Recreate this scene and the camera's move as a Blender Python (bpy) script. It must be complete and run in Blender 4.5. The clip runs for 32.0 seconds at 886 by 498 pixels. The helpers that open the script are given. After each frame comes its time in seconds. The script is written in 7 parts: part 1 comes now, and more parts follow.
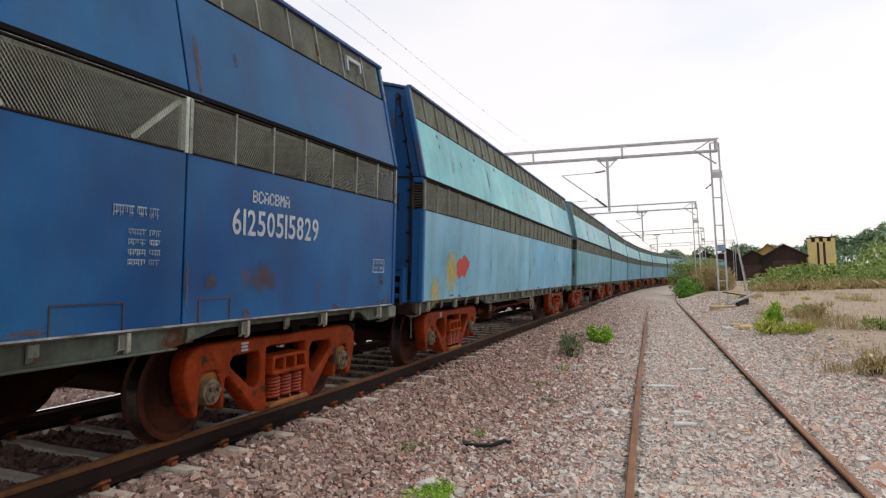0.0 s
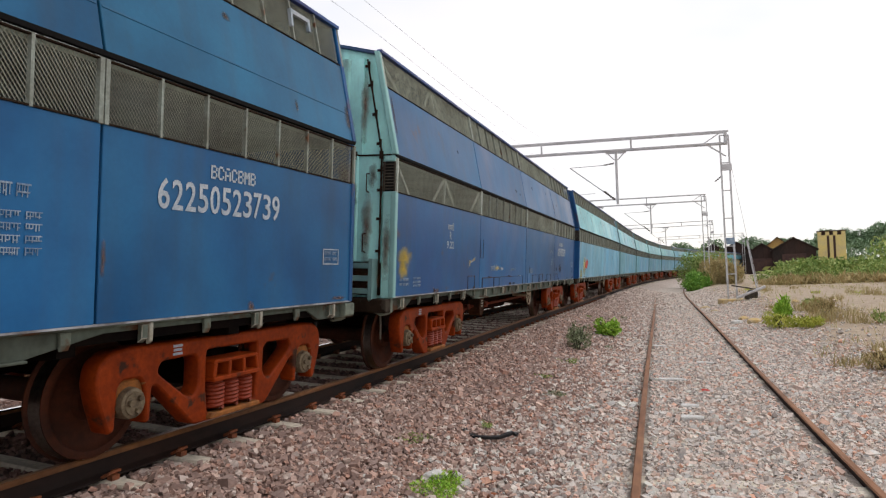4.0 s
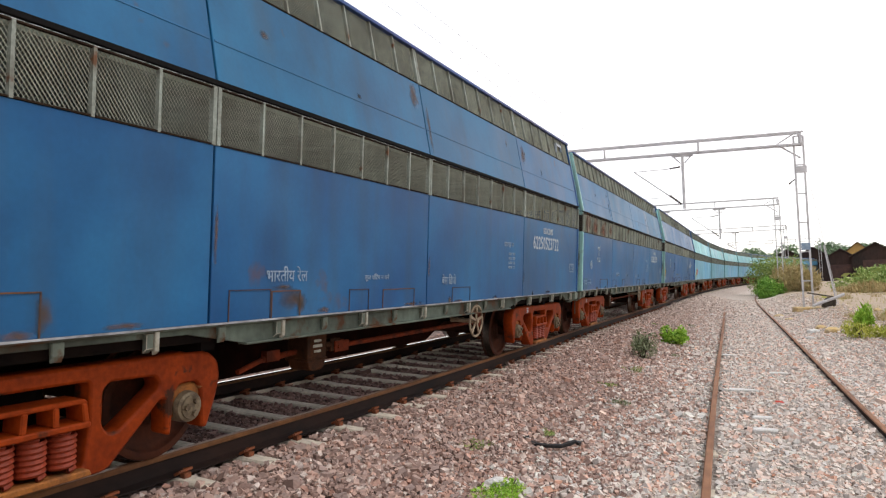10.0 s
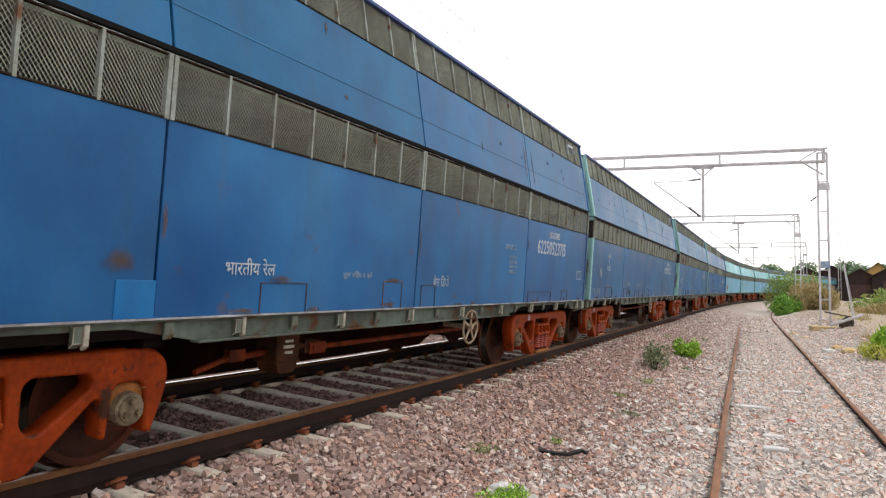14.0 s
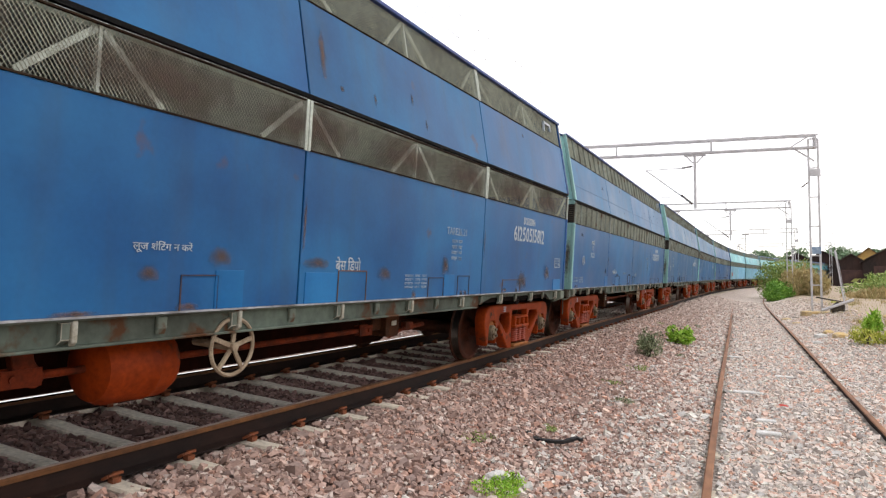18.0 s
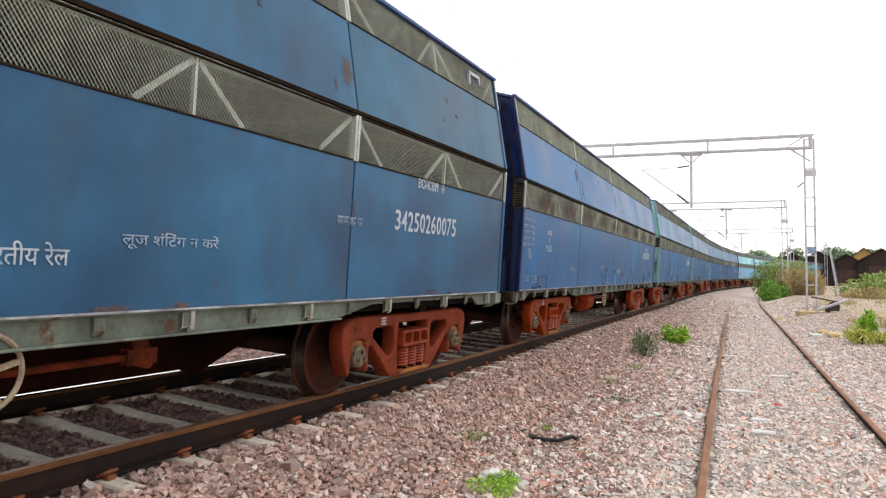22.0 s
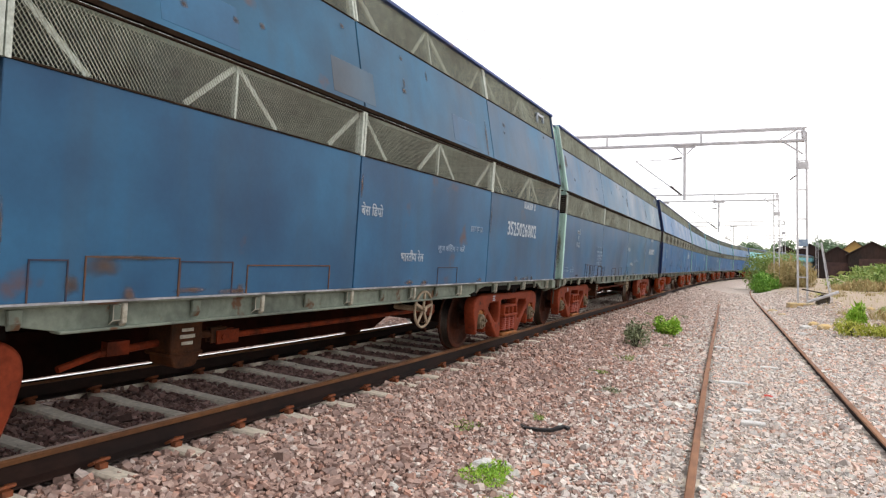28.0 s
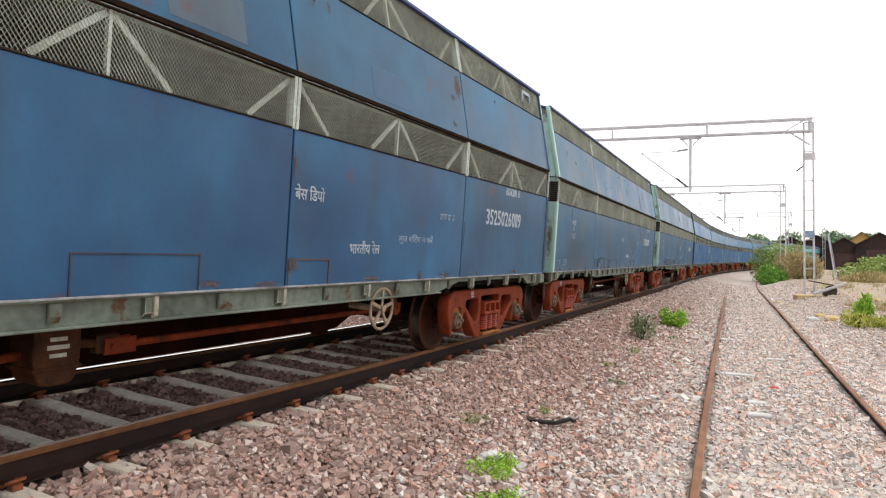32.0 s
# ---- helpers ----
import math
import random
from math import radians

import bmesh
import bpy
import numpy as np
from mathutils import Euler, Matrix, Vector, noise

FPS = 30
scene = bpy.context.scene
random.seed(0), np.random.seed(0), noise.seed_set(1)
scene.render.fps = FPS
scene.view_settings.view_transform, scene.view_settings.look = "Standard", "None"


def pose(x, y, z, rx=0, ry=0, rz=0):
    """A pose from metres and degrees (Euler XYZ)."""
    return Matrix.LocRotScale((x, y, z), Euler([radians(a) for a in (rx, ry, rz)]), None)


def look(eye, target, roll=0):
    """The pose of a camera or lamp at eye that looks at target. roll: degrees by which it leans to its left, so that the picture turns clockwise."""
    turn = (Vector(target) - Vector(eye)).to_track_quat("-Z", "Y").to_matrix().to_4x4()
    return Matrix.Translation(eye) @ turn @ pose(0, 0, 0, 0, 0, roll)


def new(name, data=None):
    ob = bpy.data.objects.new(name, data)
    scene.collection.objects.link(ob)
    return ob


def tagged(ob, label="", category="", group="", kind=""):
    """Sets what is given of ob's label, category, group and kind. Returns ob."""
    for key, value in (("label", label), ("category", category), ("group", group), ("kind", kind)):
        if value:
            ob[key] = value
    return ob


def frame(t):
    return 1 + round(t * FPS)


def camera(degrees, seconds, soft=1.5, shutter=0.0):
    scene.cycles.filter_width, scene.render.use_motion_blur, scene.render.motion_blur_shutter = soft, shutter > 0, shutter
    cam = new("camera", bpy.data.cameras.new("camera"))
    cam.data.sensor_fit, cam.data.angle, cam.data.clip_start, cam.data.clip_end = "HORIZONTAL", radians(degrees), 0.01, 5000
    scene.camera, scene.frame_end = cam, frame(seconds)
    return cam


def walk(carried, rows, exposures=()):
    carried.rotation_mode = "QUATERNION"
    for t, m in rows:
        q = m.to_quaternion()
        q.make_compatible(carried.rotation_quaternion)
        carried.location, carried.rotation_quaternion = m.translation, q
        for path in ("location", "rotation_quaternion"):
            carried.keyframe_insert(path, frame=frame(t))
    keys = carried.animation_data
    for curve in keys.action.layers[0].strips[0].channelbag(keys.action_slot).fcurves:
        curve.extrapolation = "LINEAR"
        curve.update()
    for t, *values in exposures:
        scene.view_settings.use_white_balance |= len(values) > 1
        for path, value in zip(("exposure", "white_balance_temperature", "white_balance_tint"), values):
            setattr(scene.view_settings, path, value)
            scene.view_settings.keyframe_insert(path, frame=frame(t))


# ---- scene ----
# ---- camera and its walk ----
H = 1.712  # eye over the siding's rail heads
cam = camera(67.2, 32.0, soft=1.25)
PATH = [  # seconds, pitch, roll, yaw
    (0, 2.87, -1.91, 16.47),
    (0.5, 3.00, -1.90, 16.50),
    (1, 3.13, -2.14, 16.86),
    (1.5, 3.06, -2.03, 17.16),
    (2, 2.99, -1.91, 17.17),
    (2.5, 2.86, -1.82, 17.31),
    (3, 2.65, -1.88, 17.20),
    (3.5, 2.40, -1.75, 17.12),
    (5.5, 2.00, -1.71, 17.29),
    (6, 2.04, -1.94, 18.16),
    (6.5, 2.24, -2.15, 19.14),
    (7, 2.42, -2.34, 20.20),
    (7.5, 2.44, -2.41, 20.82),
    (8, 2.71, -2.15, 21.53),
    (8.5, 2.87, -2.00, 21.92),
    (9, 2.83, -1.85, 22.26),
    (9.5, 2.85, -1.76, 22.28),
    (10, 2.90, -1.57, 22.37),
    (10.5, 2.86, -1.43, 22.41),
    (11, 2.97, -0.74, 22.41),
    (11.5, 3.02, 0.70, 22.48),
    (12, 3.04, 1.29, 22.57),
    (12.5, 3.06, 1.57, 22.84),
    (13, 3.00, 1.78, 23.06),
    (13.5, 2.99, 1.39, 23.39),
    (14, 3.07, 1.02, 23.66),
    (14.5, 3.12, 0.33, 23.61),
    (16.5, 2.84, 0.22, 23.42),
    (17, 2.69, 0.28, 23.53),
    (17.5, 2.42, 0.37, 23.34),
    (18, 2.25, 0.28, 23.08),
    (18.5, 2.27, 0.24, 22.69),
    (19, 2.21, 0.30, 22.50),
    (19.5, 2.22, 0.32, 22.46),
    (20, 2.20, 0.24, 22.22),
    (20.5, 2.13, 0.34, 22.19),
    (21, 2.20, 0.37, 22.28),
    (21.5, 2.26, 0.37, 22.56),
    (22, 2.10, 0.53, 22.77),
    (22.5, 1.93, 0.61, 22.73),
    (23, 1.73, 0.61, 22.57),
    (23.5, 1.80, 0.57, 22.57),
    (24, 1.86, 0.57, 22.39),
    (24.5, 1.78, 0.66, 22.39),
    (25, 1.68, 0.70, 22.19),
    (25.5, 1.61, 0.73, 22.19),
    (27.5, 1.37, 0.90, 22.27),
    (28, 1.29, 0.83, 22.19),
    (28.5, 1.17, 0.71, 21.94),
    (29, 1.17, 0.51, 21.96),
    (29.5, 1.15, 0.54, 21.89),
    (30, 1.00, 0.54, 22.25),
    (30.5, 0.87, 0.59, 22.59),
    (31, 0.84, 0.57, 22.61),
    (31.5, 0.83, 0.54, 22.69),
    (32, 0.70, 0.55, 22.63),
]


def facing(pitch, roll, yaw):
    p, r, y = radians(pitch), radians(roll), radians(yaw)
    ahead = Vector((-math.sin(y) * math.cos(p), math.cos(y) * math.cos(p), math.sin(p)))
    level = Vector((math.cos(y), math.sin(y), 0))
    above = level.cross(ahead)
    right = level * math.cos(r) + above * math.sin(r)
    up = above * math.cos(r) - level * math.sin(r)
    m = Matrix((right, up, -ahead)).transposed().to_4x4()
    return Matrix.Translation((0, 0, H)) @ m


walk(cam, [(t, facing(p, r, y)) for t, p, r, y in PATH], [(0, -0.6, 6700, 14), (3.5, -0.53, 6700, 14), (6, -0.38, 6700, 14), (9, -0.18, 6700, 14), (13, -0.13, 6700, 14), (18, -0.02, 6700, 14), (23, 0.05, 6700, 14), (32, 0.05, 6700, 14)])

# ---- sky and light ----
world = bpy.data.worlds.new("overcast_sky")
scene.world = world
world.use_nodes = True
wn, wl = world.node_tree.nodes, world.node_tree.links
wn.clear()
SUN_EL, SUN_AZ = 58.0, 60.0
sky = wn.new("ShaderNodeTexSky")
sky.sky_type, sky.sun_disc = "NISHITA", False
sky.sun_elevation, sky.sun_rotation = radians(SUN_EL), radians(SUN_AZ)
sky_bg = wn.new("ShaderNodeBackground")
sky_bg.inputs["Strength"].default_value = 0.05
wl.new(sky.outputs[0], sky_bg.inputs[0])
cloud_bg = wn.new("ShaderNodeBackground")
cloud_bg.inputs["Strength"].default_value = 1.3
cl_tc, cl_map, cl_noise, cl_ramp = (wn.new("ShaderNode" + k) for k in ("TexCoord", "Mapping", "TexNoise", "ValToRGB"))
cl_map.inputs["Scale"].default_value = (1.0, 1.0, 2.5)
cl_noise.inputs["Scale"].default_value, cl_noise.inputs["Detail"].default_value = 1.6, 4
cl_ramp.color_ramp.elements[0].position, cl_ramp.color_ramp.elements[0].color = 0.3, (0.72, 0.82, 0.90, 1)
cl_ramp.color_ramp.elements[1].position, cl_ramp.color_ramp.elements[1].color = 0.6, (1.04, 1.02, 0.99, 1)
wl.new(cl_tc.outputs["Generated"], cl_map.inputs[0])
wl.new(cl_map.outputs[0], cl_noise.inputs["Vector"])
wl.new(cl_noise.outputs[0], cl_ramp.inputs[0])
wl.new(cl_ramp.outputs[0], cloud_bg.inputs[0])
sky_sum, sky_out = wn.new("ShaderNodeAddShader"), wn.new("ShaderNodeOutputWorld")
wl.new(sky_bg.outputs[0], sky_sum.inputs[0])
wl.new(cloud_bg.outputs[0], sky_sum.inputs[1])
wl.new(sky_sum.outputs[0], sky_out.inputs[0])
sun = new("sun", bpy.data.lights.new("sun", "SUN"))
sun.data.energy, sun.data.angle, sun.data.color = 1.0, radians(20), (1.0, 0.96, 0.9)
az, el = radians(SUN_AZ), radians(SUN_EL)
sun.matrix_world = look((0, 0, 0), (-math.sin(az) * math.cos(el), -math.cos(az) * math.cos(el), -math.sin(el)))


# ---- materials ----
def material(name):
    m = bpy.data.materials.new(name)
    m.use_nodes = True
    n, l = m.node_tree.nodes, m.node_tree.links
    n.clear()
    out, bsdf = n.new("ShaderNodeOutputMaterial"), n.new("ShaderNodeBsdfPrincipled")
    l.new(bsdf.outputs[0], out.inputs[0])
    return m, n, l, bsdf


def noise_tex(n, l, scale, detail=4, stretch=None, kind="Object", rough=0.55):
    tc, mp, tex = n.new("ShaderNodeTexCoord"), n.new("ShaderNodeMapping"), n.new("ShaderNodeTexNoise")
    l.new(tc.outputs[kind], mp.inputs[0])
    if stretch:
        mp.inputs["Scale"].default_value = stretch
    l.new(mp.outputs[0], tex.inputs["Vector"])
    tex.inputs["Scale"].default_value, tex.inputs["Detail"].default_value, tex.inputs["Roughness"].default_value = scale, detail, rough
    return tex.outputs[0]


def ramp(n, l, fac, stops):
    r = n.new("ShaderNodeValToRGB")
    while len(r.color_ramp.elements) < len(stops):
        r.color_ramp.elements.new(0.5)
    for e, (pos, col) in zip(r.color_ramp.elements, stops):
        e.position, e.color = pos, (*col, 1) if len(col) == 3 else col
    l.new(fac, r.inputs[0])
    return r.outputs[0]


def mix(n, l, fac, a, b, blend="MIX"):
    x = n.new("ShaderNodeMix")
    x.data_type, x.blend_type = "RGBA", blend
    for sock, val in ((x.inputs[0], fac), (x.inputs[6], a), (x.inputs[7], b)):
        if hasattr(val, "links"):
            l.new(val, sock)
        elif isinstance(val, (int, float)):
            sock.default_value = val
        else:
            sock.default_value = (*val, 1)
    return x.outputs[2]


def bump(n, l, bsdf, height, strength, dist):
    b = n.new("ShaderNodeBump")
    b.inputs["Strength"].default_value, b.inputs["Distance"].default_value = strength, dist
    l.new(height, b.inputs["Height"])
    l.new(b.outputs[0], bsdf.inputs["Normal"])


def two_tone(name, a, b, scale, rough=0.8, metal=0.0, relief=0.3, depth=0.01, stretch=None, fine=None, spots=None, shine=0.25):
    """A surface that varies between two colours at two scales, with fine relief; spots: (colour, threshold, scale)."""
    m, n, l, bsdf = material(name)
    big = noise_tex(n, l, scale, 5, stretch)
    small = noise_tex(n, l, fine or scale * 9, 6, stretch)
    col = mix(n, l, ramp(n, l, big, [(0.33, (0, 0, 0)), (0.67, (1, 1, 1))]), a, b)
    col = mix(n, l, 0.45, col, ramp(n, l, small, [(0.25, (0.35, 0.35, 0.35)), (0.75, (1.5, 1.5, 1.5))]), "MULTIPLY")
    if spots:
        sc, th, ss = spots
        s = noise_tex(n, l, ss, 6)
        col = mix(n, l, ramp(n, l, s, [(th, (0, 0, 0)), (th + 0.06, (1, 1, 1))]), col, sc)
    l.new(col, bsdf.inputs["Base Color"])
    bsdf.inputs["Roughness"].default_value, bsdf.inputs["Metallic"].default_value = rough, metal
    bsdf.inputs["Specular IOR Level"].default_value = shine
    bump(n, l, bsdf, small, relief, depth)
    return m


def wagon_paint(name, rust=0.67, stain=0.42, rough=0.42, grime=0.4):
    """Weathered paint in the thing's own colour: chalky patches, run-down streaks, rust spots."""
    m, n, l, bsdf = material(name)
    info = n.new("ShaderNodeObjectInfo")
    base = info.outputs["Color"]
    off = n.new("ShaderNodeVectorMath")
    off.operation = "ADD"
    tc, cmb = n.new("ShaderNodeTexCoord"), n.new("ShaderNodeCombineXYZ")
    mul = n.new("ShaderNodeMath")
    mul.operation = "MULTIPLY"
    mul.inputs[1].default_value = 57.0
    l.new(info.outputs["Random"], mul.inputs[0])
    for i in range(3):
        l.new(mul.outputs[0], cmb.inputs[i])
    l.new(tc.outputs["Object"], off.inputs[0])
    l.new(cmb.outputs[0], off.inputs[1])

    def tex(scale, detail, stretch=(1, 1, 1)):
        mp, t = n.new("ShaderNodeMapping"), n.new("ShaderNodeTexNoise")
        mp.inputs["Scale"].default_value = stretch
        l.new(off.outputs[0], mp.inputs[0])
        l.new(mp.outputs[0], t.inputs["Vector"])
        t.inputs["Scale"].default_value, t.inputs["Detail"].default_value = scale, detail
        return t.outputs[0]

    cloud, streak, fine, spot, wide = tex(0.9, 5), tex(1.0, 6, (4, 4, 0.3)), tex(30, 4), tex(2.6, 8), tex(0.45, 3)
    col = mix(n, l, ramp(n, l, cloud, [(0.3, (0, 0, 0)), (0.75, (stain, stain, stain))]), base, (0.03, 0.18, 0.33))
    col = mix(n, l, ramp(n, l, streak, [(0.48, (0, 0, 0)), (0.85, (grime,) * 3)]), col, (0.05, 0.055, 0.06))
    col = mix(n, l, 0.75, col, ramp(n, l, wide, [(0.3, (0.7, 0.7, 0.72)), (0.7, (1.3, 1.28, 1.25))]), "MULTIPLY")
    col = mix(n, l, 0.7, col, ramp(n, l, tex(2.3, 5), [(0.3, (0.78, 0.80, 0.84)), (0.5, (1, 1, 1)), (0.72, (1.16, 1.18, 1.16))]), "MULTIPLY")
    col = mix(n, l, 0.10, col, ramp(n, l, fine, [(0.3, (0.6, 0.6, 0.6)), (0.7, (1.35, 1.35, 1.35))]), "MULTIPLY")
    col = mix(n, l, ramp(n, l, spot, [(rust, (0, 0, 0)), (rust + 0.10, (0.8, 0.8, 0.8))]), col, (0.11, 0.05, 0.03))
    l.new(col, bsdf.inputs["Base Color"])
    l.new(ramp(n, l, cloud, [(0.3, (rough - 0.14,) * 3), (0.7, (rough + 0.12,) * 3)]), bsdf.inputs["Roughness"])
    bsdf.inputs["Specular IOR Level"].default_value = 0.10
    bsdf.inputs["Coat Weight"].default_value, bsdf.inputs["Coat Roughness"].default_value = 0.22, 0.3
    bump(n, l, bsdf, cloud, 0.3, 0.04)
    return m


M = dict(
    paint=wagon_paint("weathered_paint"),
    teal=wagon_paint("weathered_end_paint", rust=0.62, stain=0.0, rough=0.5, grime=0.7),
    bogie=two_tone("oxide_painted_casting", (0.32, 0.044, 0.004), (0.17, 0.022, 0.003), 3.0, 0.55, 0, 0.35, 0.004, spots=((0.045, 0.018, 0.010), 0.60, 5), shine=0.12),
    bogiered=two_tone("red_oxide_casting", (0.27, 0.048, 0.018), (0.15, 0.026, 0.010), 3.0, 0.6, 0, 0.35, 0.004, spots=((0.06, 0.02, 0.012), 0.62, 5), shine=0.12),
    spring=two_tone("oxide_painted_spring", (0.30, 0.042, 0.014), (0.15, 0.024, 0.010), 6.0, 0.5),
    wheel=two_tone("rusty_wheel_steel", (0.085, 0.021, 0.007), (0.026, 0.009, 0.005), 3.0, 0.8, 0.0),
    tread=two_tone("polished_tread", (0.5, 0.48, 0.46), (0.35, 0.33, 0.3), 5.0, 0.28, 1.0, 0.1),
    cap=two_tone("greasy_axle_cap", (0.24, 0.19, 0.12), (0.08, 0.055, 0.035), 14.0, 0.55, 0.2),
    adapter=two_tone("ochre_axle_box", (0.34, 0.12, 0.025), (0.12, 0.045, 0.015), 9.0, 0.7),
    sill=two_tone("grey_green_sill", (0.20, 0.235, 0.185), (0.085, 0.10, 0.08), 2.0, 0.6, 0, 0.2, 0.004, spots=((0.10, 0.05, 0.025), 0.62, 5)),
    sillold=two_tone("grimy_green_sill", (0.115, 0.145, 0.115), (0.05, 0.055, 0.042), 1.6, 0.7, 0, 0.2, 0.004, spots=((0.075, 0.030, 0.010), 0.55, 2.2)),
    railworn=two_tone("rust_worn_rail_head", (0.30, 0.135, 0.05), (0.17, 0.07, 0.028), 1.2, 0.42, 0.35, 0.1, stretch=(1, 0.15, 1)),
    weldrust=two_tone("rusty_flap_weld", (0.17, 0.075, 0.030), (0.07, 0.04, 0.03), 5.0, 0.8),
    bracket=two_tone("pale_bracket_paint", (0.50, 0.49, 0.42), (0.28, 0.26, 0.2), 8.0, 0.7),
    # under, girder: grime and brown paint, near black to carry the under-wagon shade
    under=two_tone("grimy_shaded_steel", (0.010, 0.006, 0.004), (0.004, 0.003, 0.003), 3.0, 0.9, shine=0.05),
    girder=two_tone("brown_girder_in_shade", (0.026, 0.006, 0.003), (0.006, 0.003, 0.002), 1.6, 0.9, shine=0.05),
    rod=two_tone("oxide_brake_rod", (0.21, 0.032, 0.008), (0.05, 0.012, 0.005), 5.0, 0.7, shine=0.12),
    lever=two_tone("grimy_lever_steel", (0.09, 0.075, 0.055), (0.035, 0.025, 0.018), 8.0, 0.6),
    handwheel=two_tone("tan_handwheel", (0.36, 0.29, 0.2), (0.2, 0.14, 0.09), 9.0, 0.6),
    # lip: the lower edge's bright highlight, put into a pale strip
    lip=two_tone("pale_lip_highlight", (0.46, 0.48, 0.50), (0.10, 0.09, 0.09), 3.0, 0.5),
    beam=two_tone("rusty_headstock", (0.036, 0.022, 0.013), (0.014, 0.008, 0.005), 3.0, 0.85, spots=((0.055, 0.045, 0.033), 0.62, 4), shine=0.1),
    drum=two_tone("rust_brown_cylinder", (0.085, 0.030, 0.011), (0.028, 0.013, 0.007), 6.0, 0.75, shine=0.12),
    wire=two_tone("galvanised_wire_mesh", (0.50, 0.55, 0.46), (0.33, 0.34, 0.28), 1.2, 0.6, 0.0),
    screenframe=two_tone("grey_screen_bar", (0.30, 0.34, 0.30), (0.17, 0.17, 0.14), 5.0, 0.65, spots=((0.13, 0.06, 0.03), 0.64, 7)),
    truss=two_tone("pale_truss_bar", (0.50, 0.55, 0.49), (0.32, 0.34, 0.29), 5.0, 0.65),
    inside=two_tone("dim_inside_steel", (0.40, 0.48, 0.42), (0.20, 0.24, 0.20), 0.8, 0.8),
    # gap: black that stands in for shadow under the upper panel's overhang
    gap=two_tone("shadow_black_steel", (0.006, 0.006, 0.007), (0.004, 0.004, 0.004), 4.0, 0.8),
    roof=wagon_paint("roof_paint", rust=0.64, stain=0.4, rough=0.6),
    letter=two_tone("stencil_white", (0.50, 0.54, 0.57), (0.26, 0.33, 0.40), 9.0, 0.6),
    faded=two_tone("faded_stencil", (0.36, 0.44, 0.52), (0.14, 0.22, 0.33), 7.0, 0.6),
    drip=two_tone("pale_blue_drip", (0.30, 0.42, 0.52), (0.2, 0.3, 0.42), 16.0, 0.6),
    red=two_tone("spray_red", (0.5, 0.05, 0.03), (0.4, 0.06, 0.05), 8.0, 0.6),
    rubber=two_tone("black_rubber", (0.012, 0.012, 0.013), (0.025, 0.023, 0.022), 9.0, 0.6),
    railside=two_tone("rust_rail_side", (0.030, 0.012, 0.007), (0.010, 0.006, 0.005), 2.5, 0.8, 0, 0.3, 0.004, stretch=(1, 0.4, 1)),
    railtop=two_tone("bright_rail_head", (0.82, 0.79, 0.76), (0.66, 0.60, 0.54), 1.5, 0.15, 1.0, 0.05, stretch=(1, 0.2, 1)),
    railedge=two_tone("rust_rail_head_edge", (0.20, 0.085, 0.03), (0.12, 0.05, 0.022), 2.0, 0.6, 0.1),
    siding=two_tone("rust_siding_head", (0.30, 0.145, 0.075), (0.19, 0.085, 0.045), 1.5, 0.7, 0.1, 0.2, 0.003, stretch=(1, 0.3, 1)),
    clip=two_tone("rust_rail_clip", (0.30, 0.085, 0.03), (0.14, 0.05, 0.025), 20.0, 0.7),
    edge=two_tone("rust_edged_weld", (0.014, 0.030, 0.070), (0.085, 0.050, 0.040), 2.6, 0.75),
    concrete=two_tone("weathered_sleeper_concrete", (0.73, 0.66, 0.55), (0.54, 0.47, 0.37), 3.0, 0.9, 0, 0.4, 0.006),
    galv=two_tone("galvanised_mast_steel", (0.62, 0.61, 0.62), (0.45, 0.44, 0.45), 2.5, 0.5, 0.2),
    insul=two_tone("brown_porcelain", (0.06, 0.03, 0.025), (0.04, 0.025, 0.02), 9.0, 0.25),
    copper=two_tone("tarnished_wire", (0.25, 0.22, 0.2), (0.18, 0.16, 0.15), 3.0, 0.5, 0.5),
    foot=two_tone("ochre_footing", (0.62, 0.42, 0.16), (0.5, 0.42, 0.3), 3.0, 0.9),
    shed=two_tone("sooty_shed_boards", (0.020, 0.017, 0.016), (0.055, 0.028, 0.022), 0.35, 0.9, stretch=(1, 1, 0.4)),
    shedroof=two_tone("sooty_shed_roof", (0.035, 0.028, 0.026), (0.07, 0.05, 0.042), 0.4, 0.9),
    tile=two_tone("ochre_gable", (0.55, 0.34, 0.10), (0.42, 0.25, 0.10), 0.5, 0.9),
    house=two_tone("yellow_wash_plaster", (0.80, 0.62, 0.22), (0.66, 0.52, 0.28), 0.6, 0.9),
    housedark=two_tone("dark_opening", (0.05, 0.03, 0.03), (0.09, 0.05, 0.04), 1.0, 0.9),
    white=two_tone("limewashed_stone", (0.7, 0.69, 0.66), (0.5, 0.48, 0.45), 9.0, 0.85),
)


